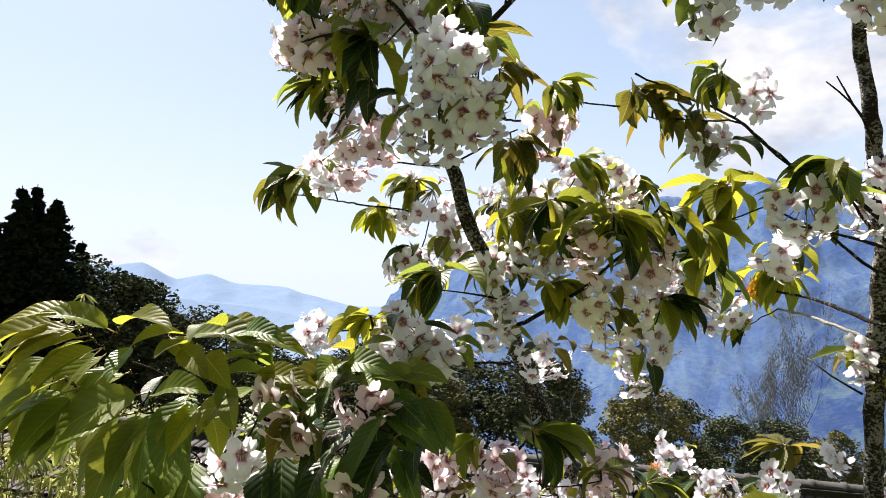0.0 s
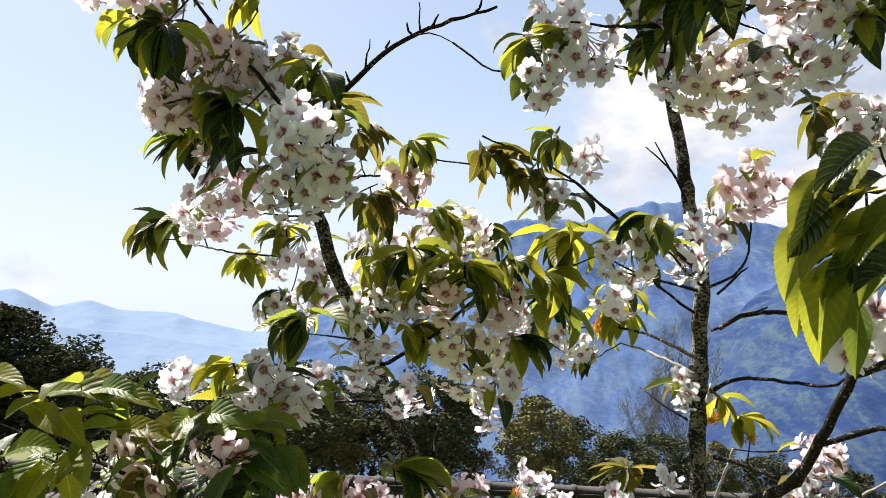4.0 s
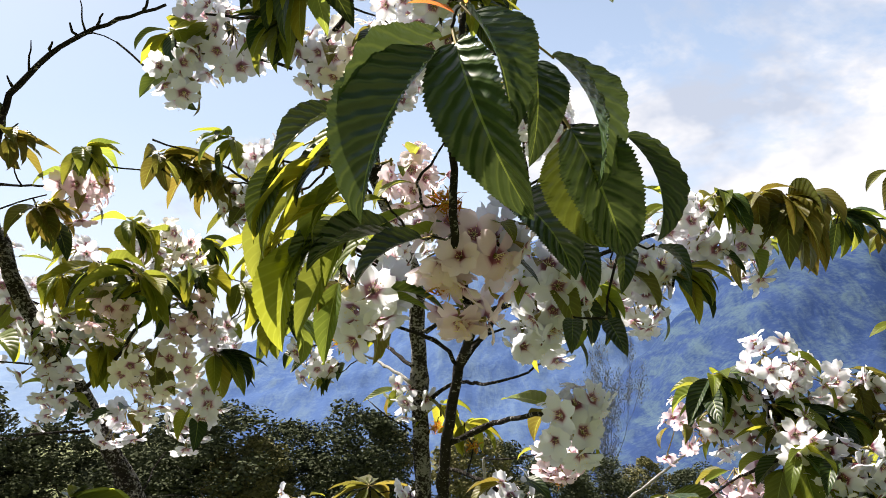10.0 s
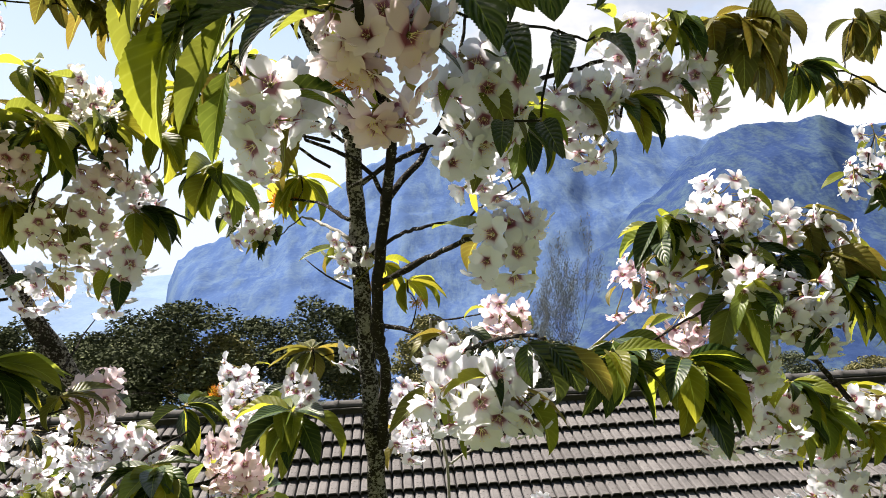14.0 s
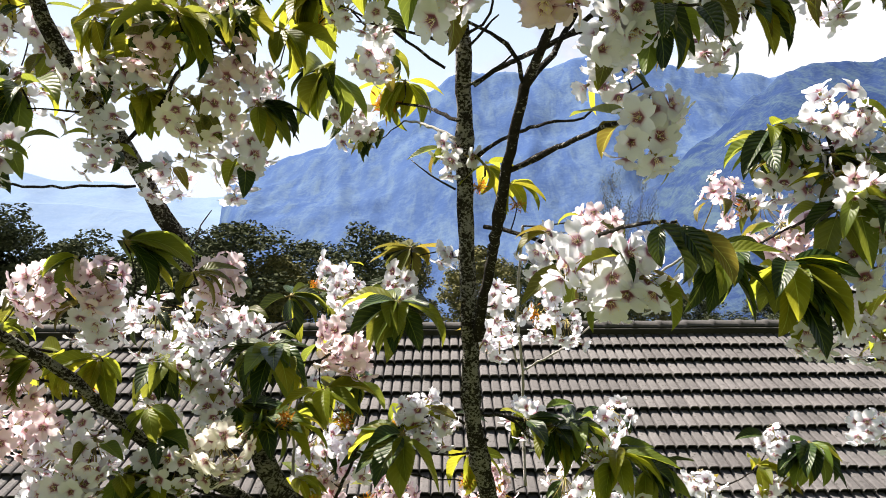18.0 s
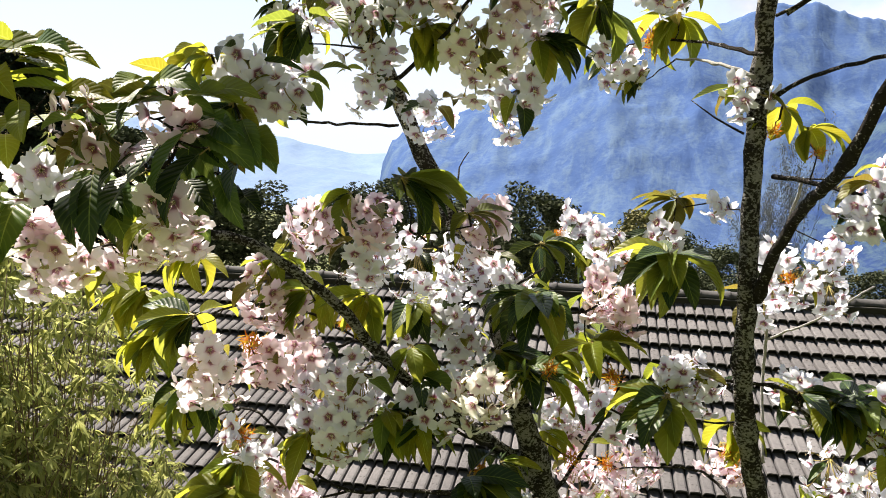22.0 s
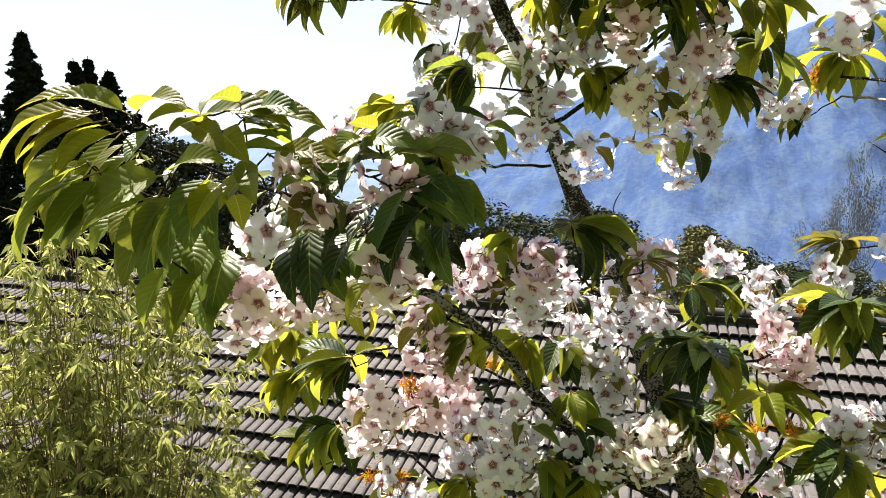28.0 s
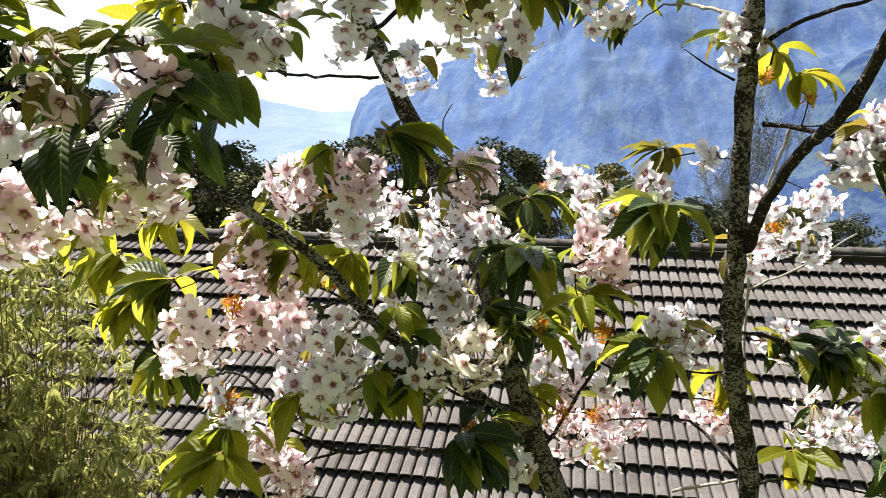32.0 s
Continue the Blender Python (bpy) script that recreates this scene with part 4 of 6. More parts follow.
leaf_spray(tree_a, (-0.805, 1.008, 2.121), 0.070, 6, "green")
leaf_spray(tree_a, (-0.953, 1.017, 2.064), 0.094, 6, "green")
blossoms(tree_a, (-0.786, 0.890, 2.030), 0.050, 12, "white")
blossoms(tree_a, (-0.861, 1.043, 1.983), 0.071, 14, "white")
blossoms(tree_a, (-1.046, 1.228, 1.969), 0.088, 16, "pink")
blossoms(tree_a, (-0.766, 0.954, 1.969), 0.044, 8, "white")
leaf_spray(tree_a, (-1.303, 1.521, 1.921), 0.116, 7, "green")
blossoms(tree_a, (-1.159, 1.342, 1.948), 0.047, 6, "white")
leaf_spray(tree_a, (-1.071, 1.451, 1.855), 0.070, 6, "lime")
blossoms(tree_a, (-0.985, 1.453, 1.888), 0.075, 10, "white")
leaf_spray(tree_a, (-1.002, 1.441, 1.918), 0.070, 5, "lime")
blossoms(tree_a, (-0.921, 1.466, 1.815), 0.063, 10, "white")
blossoms(tree_a, (-0.847, 1.575, 1.899), 0.060, 8, "white")
blossoms(tree_a, (-0.702, 1.270, 2.013), 0.047, 9, "pink")
leaf_spray(tree_a, (-0.690, 1.252, 2.066), 0.069, 6, "green")
leaf_spray(tree_a, (-0.774, 1.157, 2.062), 0.060, 4, "bronze")
leaf_spray(tree_a, (-0.766, 1.243, 1.958), 0.062, 5, "bronze")
blossoms(tree_a, (-0.987, 1.434, 1.758), 0.055, 7, "white")
leaf_spray(tree_a, (-0.909, 1.333, 1.704), 0.107, 7, "green")
blossoms(tree_a, (-0.790, 1.359, 1.706), 0.055, 7, "white")
blossoms(tree_a, (-0.809, 1.421, 1.633), 0.050, 6, "white")
leaf_spray(tree_a, (-0.790, 1.433, 1.780), 0.076, 5, "lime")
blossoms(tree_a, (-0.671, 1.562, 1.940), 0.066, 10, "white")
leaf_spray(tree_a, (-0.570, 1.508, 1.924), 0.080, 5, "green")
leaf_spray(tree_a, (-0.580, 1.251, 1.815), 0.107, 7, "green")
blossoms(tree_a, (-0.519, 1.323, 1.779), 0.047, 6, "pink")
blossoms(tree_a, (-0.617, 1.234, 1.793), 0.040, 5, "pink")
leaf_spray(tree_a, (-0.505, 1.310, 1.840), 0.077, 5, "green")
blossoms(tree_a, (-0.717, 1.332, 1.781), 0.048, 8, "white")
leaf_spray(tree_a, (-0.692, 1.365, 1.708), 0.079, 6, "lime")
blossoms(tree_a, (-0.585, 1.350, 1.688), 0.077, 17, "cream")
leaf_spray(tree_a, (-0.492, 1.401, 1.687), 0.088, 6, "green")
blossoms(tree_a, (-0.524, 1.391, 1.603), 0.055, 9, "white")
blossoms(tree_a, (-0.723, 1.506, 1.585), 0.050, 7, "white")
leaf_spray(tree_a, (-0.520, 1.310, 2.040), 0.078, 6, "bronze")
leaf_spray(tree_a, (-0.460, 1.325, 2.020), 0.072, 5, "bronze")
leaf_spray(tree_a, (-0.556, 1.264, 2.053), 0.060, 4, "bronze")
leaf_spray(tree_a, (-0.435, 1.377, 1.821), 0.087, 5, "lime")
blossoms(tree_a, (-0.453, 1.087, 2.161), 0.040, 6, "white")
leaf_spray(tree_a, (-0.840, 0.955, 1.557), 0.066, 4, "green")
leaf_spray(tree_a, (-1.039, 0.986, 1.435), 0.084, 5, "green")
blossoms(tree_a, (-0.935, 0.806, 1.533), 0.035, 4, "pink")
blossoms(tree_a, (-0.881, 0.872, 1.559), 0.030, 4, "pink")
blossoms(tree_a, (-0.964, 0.800, 1.559), 0.023, 3, "pink")
blossoms(tree_a, (-1.012, 0.783, 1.488), 0.028, 3, "white")
blossoms(tree_a, (-1.116, 0.894, 1.414), 0.028, 3, "pink")
blossoms(tree_a, (-1.115, 0.909, 1.357), 0.047, 8, "blush")
blossoms(tree_a, (-1.091, 1.038, 1.362), 0.054, 9, "blush")
blossoms(tree_a, (-0.976, 0.987, 1.388), 0.046, 8, "blush")
blossoms(tree_a, (-0.864, 0.841, 1.436), 0.031, 6, "blush")
leaf_spray(tree_a, (-1.103, 1.007, 1.323), 0.060, 4, "lime")
blossoms(tree_a, (-1.087, 1.173, 1.626), 0.037, 5, "white")
blossoms(tree_a, (-0.895, 1.076, 1.632), 0.047, 10, "white")
blossoms(tree_a, (-0.855, 1.089, 1.603), 0.041, 8, "white")
leaf_spray(tree_a, (-0.955, 1.086, 1.636), 0.060, 5, "lime")
blossoms(tree_a, (-0.845, 1.157, 1.621), 0.031, 5, "white")
leaf_spray(tree_a, (-1.360, 1.437, 1.153), 0.150, 9, "lime")
leaf_spray(tree_a, (-1.364, 1.486, 1.031), 0.132, 7, "lime")
leaf_spray(tree_a, (-1.132, 1.278, 1.146), 0.117, 7, "green")
bud_scales(tree_a, (-1.325, 1.500, 1.110), 0.039, 8)
bud_scales(tree_a, (-1.004, 1.270, 1.149), 0.041, 14)
leaf_spray(tree_a, (-1.379, 1.584, 0.829), 0.150, 7, "lime")
leaf_spray(tree_a, (-1.269, 1.497, 0.915), 0.099, 5, "green")
blossoms(tree_a, (-0.972, 1.273, 1.243), 0.058, 11, "pink")
blossoms(tree_a, (-0.947, 1.314, 1.193), 0.041, 6, "pink")
blossoms(tree_a, (-1.031, 1.174, 1.110), 0.062, 13, "blush")
blossoms(tree_a, (-0.992, 1.295, 1.093), 0.052, 9, "pink")
blossoms(tree_a, (-0.948, 1.387, 1.084), 0.052, 8, "pink")
blossoms(tree_a, (-0.908, 1.394, 1.015), 0.069, 13, "white")
blossoms(tree_a, (-0.801, 1.297, 1.060), 0.065, 14, "white")
blossoms(tree_a, (-0.816, 1.274, 0.990), 0.057, 11, "white")
blossoms(tree_a, (-0.911, 1.349, 0.955), 0.054, 8, "white")
bud_scales(tree_a, (-1.062, 1.290, 0.971), 0.031, 8)
blossoms(tree_a, (-1.027, 1.265, 0.932), 0.044, 6, "white")
leaf_spray(tree_a, (-0.926, 1.449, 1.188), 0.088, 6, "lime")
bud_scales(tree_a, (-0.898, 1.489, 1.141), 0.036, 8)
leaf_spray(tree_a, (-0.978, 1.320, 1.278), 0.068, 5, "lime")
blossoms(tree_a, (-0.891, 1.328, 1.375), 0.048, 8, "pink")
blossoms(tree_a, (-0.954, 1.365, 1.330), 0.039, 5, "white")
blossoms(tree_a, (-0.774, 1.312, 1.394), 0.043, 6, "pink")
leaf_spray(tree_a, (-0.710, 1.292, 1.426), 0.111, 7, "green")
leaf_spray(tree_a, (-0.824, 1.343, 1.408), 0.066, 4, "green")
blossoms(tree_a, (-0.785, 1.341, 1.336), 0.047, 8, "white")
blossoms(tree_a, (-0.735, 1.456, 1.284), 0.065, 11, "white")
blossoms(tree_a, (-0.808, 1.352, 1.295), 0.043, 6, "white")
blossoms(tree_a, (-0.659, 1.523, 1.294), 0.056, 8, "white")
blossoms(tree_a, (-0.581, 1.413, 1.374), 0.050, 9, "pink")
blossoms(tree_a, (-0.620, 1.620, 1.240), 0.061, 8, "white")
blossoms(tree_a, (-0.558, 1.578, 1.218), 0.047, 6, "white")
leaf_spray(tree_a, (-0.588, 1.299, 1.382), 0.060, 2, "bronze")
leaf_spray(tree_a, (-0.505, 1.649, 1.274), 0.099, 6, "green")
bud_scales(tree_a, (-0.484, 1.803, 1.315), 0.032, 7)
blossoms(tree_a, (-0.433, 1.845, 1.329), 0.056, 10, "white")
blossoms(tree_a, (-0.704, 1.578, 1.181), 0.063, 10, "white")
leaf_spray(tree_a, (-0.765, 1.541, 1.166), 0.098, 6, "green")
leaf_spray(tree_a, (-0.672, 1.586, 1.106), 0.061, 2, "green")
blossoms(tree_a, (-0.646, 1.578, 1.067), 0.061, 9, "white")
blossoms(tree_a, (-0.684, 1.580, 1.125), 0.055, 7, "white")
blossoms(tree_a, (-0.557, 1.316, 1.074), 0.059, 13, "cream")
leaf_spray(tree_a, (-0.542, 1.530, 1.189), 0.086, 5, "green")
leaf_spray(tree_a, (-0.477, 1.412, 1.211), 0.105, 7, "green")
blossoms(tree_a, (-0.426, 1.587, 1.088), 0.047, 6, "white")
leaf_spray(tree_a, (-0.459, 1.543, 1.069), 0.072, 5, "lime")
leaf_spray(tree_a, (-0.501, 1.404, 1.079), 0.086, 6, "green")
blossoms(tree_a, (-0.697, 1.313, 1.034), 0.044, 6, "white")
leaf_spray(tree_a, (-0.693, 1.347, 1.060), 0.060, 4, "green")
leaf_spray(tree_a, (-0.740, 1.294, 0.998), 0.091, 6, "green")
leaf_spray(tree_a, (-0.679, 1.303, 0.981), 0.078, 5, "green")
blossoms(tree_a, (-0.640, 1.313, 1.031), 0.039, 5, "white")
blossoms(tree_a, (-0.442, 1.595, 0.959), 0.060, 8, "white")
leaf_spray(tree_a, (-0.473, 1.555, 0.896), 0.074, 5, "lime")
leaf_spray(tree_a, (-0.554, 1.408, 1.099), 0.087, 5, "green")
leaf_spray(tree_a, (-1.009, 1.200, 0.842), 0.118, 6, "lime")
blossoms(tree_a, (-0.963, 1.330, 0.827), 0.046, 7, "pink")
blossoms(tree_a, (-0.932, 1.313, 0.768), 0.051, 8, "pink")
blossoms(tree_a, (-1.036, 1.354, 0.845), 0.041, 5, "white")
bud_scales(tree_a, (-1.214, 1.540, 0.817), 0.037, 8)
leaf_spray(tree_a, (-0.577, 1.290, 0.885), 0.104, 7, "green")
bud_scales(tree_a, (-0.558, 1.314, 0.920), 0.029, 9)
leaf_spray(tree_a, (-0.529, 1.348, 0.907), 0.067, 4, "green")
blossoms(tree_a, (-0.494, 1.378, 0.825), 0.035, 5, "white")
blossoms(tree_a, (-0.432, 1.626, 0.887), 0.050, 6, "pink")
blossoms(tree_a, (-0.762, 1.508, 1.072), 0.042, 4, "white")
leaf_spray(tree_a, (-1.127, 0.998, 2.218), 0.060, 3, "green")
leaf_spray(tree_a, (-1.002, 1.143, 2.053), 0.060, 3, "green")
leaf_spray(tree_a, (-1.323, 1.462, 1.922), 0.073, 3, "bronze")
leaf_spray(tree_a, (-0.827, 1.074, 1.970), 0.060, 3, "bronze")
leaf_spray(tree_a, (-0.771, 1.301, 1.950), 0.064, 3, "green")
leaf_spray(tree_a, (-0.777, 0.981, 2.067), 0.060, 2, "bronze")
leaf_spray(tree_a, (-0.662, 1.249, 1.804), 0.061, 3, "green")
leaf_spray(tree_a, (-0.826, 1.408, 1.756), 0.060, 3, "bronze")
leaf_spray(tree_a, (-1.001, 1.442, 1.776), 0.070, 3, "green")

blossoms(tree_a, (-1.176, 1.150, 2.447), 0.055, 9, "lilac_shade")
blossoms(tree_a, (-1.092, 1.150, 2.445), 0.050, 8, "lilac_shade")
blossoms(tree_a, (-1.162, 1.120, 2.359), 0.050, 8, "lilac_shade")
blossoms(tree_a, (-1.061, 1.180, 2.245), 0.045, 8, "lilac_shade")
blossoms(tree_a, (-1.113, 1.160, 2.195), 0.045, 7, "lilac_shade")
blossoms(tree_a, (-1.019, 1.200, 2.209), 0.050, 8, "white")
blossoms(tree_a, (-0.950, 1.220, 2.228), 0.050, 9, "white")
blossoms(tree_a, (-1.166, 1.180, 2.161), 0.045, 7, "lilac_shade")
blossoms(tree_a, (-0.914, 1.300, 2.122), 0.040, 6, "white")
leaf_spray(tree_a, (-1.137, 1.120, 2.252), 0.100, 8, "green")
leaf_spray(tree_a, (-1.039, 1.150, 2.403), 0.090, 6, "fresh")
leaf_spray(tree_a, (-1.004, 1.200, 2.342), 0.075, 4, "lime")
leaf_spray(tree_a, (-1.074, 1.200, 2.119), 0.100, 8, "green")
leaf_spray(tree_a, (-1.115, 1.220, 2.063), 0.090, 7, "green")
leaf_spray(tree_a, (-0.909, 1.280, 2.188), 0.080, 5, "green")
bud_scales(tree_a, (-0.444, 1.360, 1.125), 0.030, 8)
bud_scales(tree_a, (-0.331, 1.360, 1.120), 0.034, 9)
bud_scales(tree_a, (-0.564, 1.340, 0.912), 0.034, 9)
bud_scales(tree_a, (-1.032, 1.280, 0.959), 0.032, 8)
bud_scales(tree_a, (-0.101, 1.550, 0.922), 0.034, 9)
bud_scales(tree_a, (-0.401, 1.380, 0.945), 0.030, 8)
leaf_spray(tree_a, (-0.891, 1.280, 0.942), 0.090, 4, "lime")
leaf_spray(tree_a, (-1.080, 1.200, 1.299), 0.085, 4, "lime")
leaf_spray(tree_a, (-0.802, 1.360, 1.205), 0.085, 4, "lime")
leaf_spray(tree_a, (-0.370, 1.380, 1.141), 0.085, 4, "lime")
leaf_spray(tree_a, (-0.448, 1.380, 1.074), 0.085, 3, "lime")
leaf_spray(tree_a, (-1.020, 1.250, 0.881), 0.095, 5, "lime")
leaf_spray(tree_a, (-0.098, 1.580, 0.939), 0.085, 4, "lime")
leaf_spray(tree_a, (-0.894, 1.300, 1.220), 0.080, 3, "fresh")
leaf_spray(tree_a, (-0.712, 1.360, 1.112), 0.080, 3, "fresh")
leaf_spray(tree_a, (-0.702, 1.360, 1.860), 0.090, 6, "green")
leaf_spray(tree_a, (-0.656, 1.380, 1.945), 0.085, 5, "green")
leaf_spray(tree_a, (-0.780, 1.360, 1.845), 0.080, 4, "lime")
blossoms(tree_a, (-0.763, 1.400, 1.915), 0.045, 7, "white")
blossoms(tree_a, (-0.650, 1.420, 1.918), 0.045, 7, "white")
blossoms(tree_a, (-0.789, 1.360, 1.774), 0.045, 6, "white")
blossoms(tree_a, (-0.574, 1.420, 1.933), 0.045, 6, "cream")
blossoms(tree_a, (-0.490, 1.420, 1.751), 0.040, 6, "white")

limb(tree_b, "trunk", 0.0230, 0.0155, (-0.100, 1.620, 0.000), (-0.030, 1.580, 0.450), (-0.018, 1.567, 0.717), (-0.057, 1.556, 0.911), (-0.083, 1.528, 1.060), (-0.091, 1.520, 1.250), (-0.098, 1.514, 1.450), (-0.101, 1.497, 1.620), (-0.101, 1.476, 1.750), (-0.103, 1.450, 1.850))
limb(tree_b, "limb", 0.0150, 0.0065, (-0.103, 1.450, 1.850), (-0.118, 1.425, 1.910), (-0.134, 1.390, 1.955), (-0.165, 1.310, 2.040), (-0.184, 1.308, 2.146), (-0.245, 1.105, 2.192), (-0.291, 1.014, 2.221), (-0.334, 0.990, 2.279), (-0.381, 1.018, 2.394))
limb(tree_b, "branch", 0.0048, 0.0018, (-0.245, 1.105, 2.192), (-0.181, 1.037, 2.219), (-0.129, 0.893, 2.219), (-0.060, 0.846, 2.257))
limb(tree_b, "branch", 0.0030, 0.0015, (-0.129, 0.893, 2.219), (0.006, 0.984, 2.218), (0.158, 1.136, 2.325), (0.241, 1.139, 2.364))
limb(tree_b, "twig", 0.0030, 0.0018, (-0.291, 1.015, 2.219), (-0.341, 1.056, 2.239), (-0.399, 1.056, 2.247))
limb(tree_b, "twig", 0.0030, 0.0018, (-0.275, 1.110, 2.175), (-0.330, 1.103, 2.192), (-0.380, 1.104, 2.202))
limb(tree_b, "twig", 0.0030, 0.0018, (-0.334, 0.990, 2.279), (-0.380, 1.017, 2.312), (-0.453, 1.096, 2.402))
limb(tree_b, "twig", 0.0024, 0.0012, (-0.165, 1.296, 1.989), (-0.191, 1.275, 2.036), (-0.247, 1.259, 2.086))
limb(tree_b, "twig", 0.0024, 0.0012, (-0.175, 1.274, 2.013), (-0.201, 1.280, 2.053), (-0.227, 1.277, 2.100))
limb(tree_b, "branch", 0.0042, 0.0015, (-0.126, 1.359, 1.860), (-0.213, 1.281, 1.909), (-0.294, 1.295, 1.956), (-0.389, 1.248, 2.024), (-0.469, 1.291, 2.076), (-0.551, 1.224, 2.098))
limb(tree_b, "twig", 0.0024, 0.0012, (-0.294, 1.295, 1.956), (-0.378, 1.248, 2.013), (-0.447, 1.309, 2.036), (-0.505, 1.316, 2.046))
limb(tree_b, "twig", 0.0030, 0.0015, (-0.132, 1.362, 1.824), (-0.210, 1.317, 1.840), (-0.287, 1.317, 1.855))
limb(tree_b, "twig", 0.0030, 0.0015, (-0.134, 1.374, 1.781), (-0.183, 1.359, 1.814), (-0.226, 1.320, 1.840), (-0.320, 1.358, 1.891))
limb(tree_b, "twig", 0.0030, 0.0015, (-0.109, 1.363, 1.832), (-0.050, 1.345, 1.872), (-0.059, 1.241, 1.971))
limb(tree_b, "twig", 0.0030, 0.0015, (-0.100, 1.388, 1.747), (-0.041, 1.372, 1.777), (-0.014, 1.317, 1.794))
limb(tree_b, "branch", 0.0042, 0.0018, (-0.110, 1.419, 1.689), (-0.201, 1.624, 1.738), (-0.312, 1.693, 1.746), (-0.406, 1.677, 1.714))
limb(tree_b, "pale_twig", 0.0042, 0.0018, (-0.115, 1.456, 1.654), (-0.167, 1.522, 1.685), (-0.241, 1.678, 1.710))
limb(tree_b, "twig", 0.0024, 0.0009, (-0.120, 1.508, 1.557), (-0.170, 1.516, 1.586), (-0.214, 1.537, 1.619))
limb(tree_b, "branch", 0.0042, 0.0015, (-0.087, 1.486, 1.616), (-0.028, 1.431, 1.653), (0.031, 1.161, 1.663), (0.099, 1.237, 1.678), (0.179, 1.146, 1.724))
limb(tree_b, "twig", 0.0036, 0.0018, (-0.108, 1.373, 1.825), (-0.162, 1.360, 1.872), (-0.207, 1.268, 1.895))
limb(tree_b, "branch", 0.0048, 0.0024, (-0.082, 1.399, 1.752), (-0.021, 1.361, 1.785), (0.043, 1.103, 1.778), (0.105, 0.964, 1.804), (0.257, 1.098, 1.876), (0.458, 1.198, 1.933), (0.562, 1.204, 1.921))
limb(tree_b, "twig", 0.0030, 0.0015, (-0.091, 1.375, 1.819), (-0.060, 1.370, 1.849), (-0.036, 1.361, 1.872))
limb(tree_b, "stem", 0.0110, 0.0070, (-0.074, 1.515, 1.246), (-0.064, 1.440, 1.340), (-0.050, 1.330, 1.430), (-0.044, 1.120, 1.510), (-0.035, 1.030, 1.580), (-0.014, 0.950, 1.695))
limb(tree_b, "stem", 0.0065, 0.0027, (-0.014, 0.950, 1.695), (0.004, 0.778, 1.740), (-0.009, 0.678, 1.800), (-0.009, 0.611, 1.830), (-0.009, 0.570, 1.891), (0.002, 0.536, 1.985))
limb(tree_b, "branch", 0.0042, 0.0024, (-0.034, 1.022, 1.588), (0.030, 0.985, 1.620), (0.085, 0.860, 1.640), (0.108, 0.838, 1.641))
limb(tree_b, "branch", 0.0048, 0.0024, (-0.061, 1.534, 1.479), (0.008, 1.455, 1.472), (0.075, 1.308, 1.458), (0.120, 1.019, 1.510), (0.155, 0.911, 1.526))
limb(tree_b, "twig", 0.0030, 0.0018, (0.075, 1.308, 1.458), (0.088, 1.127, 1.453), (0.076, 0.907, 1.469))
limb(tree_b, "twig", 0.0030, 0.0018, (-0.014, 0.950, 1.695), (-0.039, 0.852, 1.729), (-0.084, 0.808, 1.746))
limb(tree_b, "pale_twig", 0.0048, 0.0036, (0.064, 2.102, 0.677), (0.058, 2.170, 0.860), (0.057, 2.170, 1.007), (0.033, 2.030, 1.197), (0.030, 1.728, 1.468))
limb(tree_b, "pale_twig", 0.0036, 0.0024, (0.057, 2.170, 1.007), (0.155, 2.072, 1.092), (0.263, 2.007, 1.199))
limb(tree_b, "pale_twig", 0.0030, 0.0018, (0.040, 2.164, 1.035), (0.003, 2.067, 1.157), (-0.054, 1.993, 1.211))
limb(tree_b, "twig", 0.0030, 0.0018, (-0.094, 1.525, 1.079), (-0.177, 1.517, 1.080), (-0.246, 1.484, 1.060))
limb(tree_b, "branch", 0.0036, 0.0018, (-0.070, 1.527, 1.079), (-0.009, 1.551, 1.065), (0.068, 1.590, 0.989), (0.183, 1.606, 0.945))
limb(tree_b, "twig", 0.0024, 0.0012, (-0.082, 1.561, 0.985), (-0.153, 1.504, 0.999), (-0.244, 1.469, 1.030))
limb(tree_b, "pale_twig", 0.0042, 0.0024, (0.350, 1.978, 1.284), (0.446, 1.919, 1.370), (0.520, 1.855, 1.446), (0.591, 1.849, 1.486))
limb(tree_b, "branch", 0.0054, 0.0030, (0.856, 1.322, 1.220), (0.732, 1.336, 1.362), (0.555, 1.165, 1.511), (0.519, 1.237, 1.580), (0.507, 1.269, 1.646))
limb(tree_b, "branch", 0.0075, 0.0050, (0.699, 1.360, 0.997), (0.735, 1.360, 1.044), (0.803, 1.360, 1.111), (0.865, 1.360, 1.181))
limb(tree_b, "twig", 0.0036, 0.0018, (0.555, 1.165, 1.511), (0.503, 1.186, 1.538), (0.466, 1.315, 1.488), (0.386, 1.258, 1.461))
limb(tree_b, "twig", 0.0036, 0.0018, (0.732, 1.336, 1.362), (0.593, 1.300, 1.376), (0.462, 1.213, 1.419))
limb(tree_b, "twig", 0.0036, 0.0018, (0.868, 1.312, 1.480), (0.766, 1.306, 1.525), (0.669, 1.302, 1.609))
limb(tree_b, "twig", 0.0036, 0.0018, (1.448, 1.892, 1.836), (1.266, 1.940, 1.956), (1.148, 1.989, 2.046), (0.999, 1.942, 2.035))
limb(tree_b, "twig", 0.0036, 0.0018, (1.248, 1.702, 1.625), (1.107, 1.721, 1.711), (1.017, 1.721, 1.754))
limb(tree_b, "branch", 0.0048, 0.0018, (-0.016, 0.959, 1.688), (0.056, 1.059, 1.794), (0.102, 1.167, 1.964), (0.099, 1.198, 2.083))
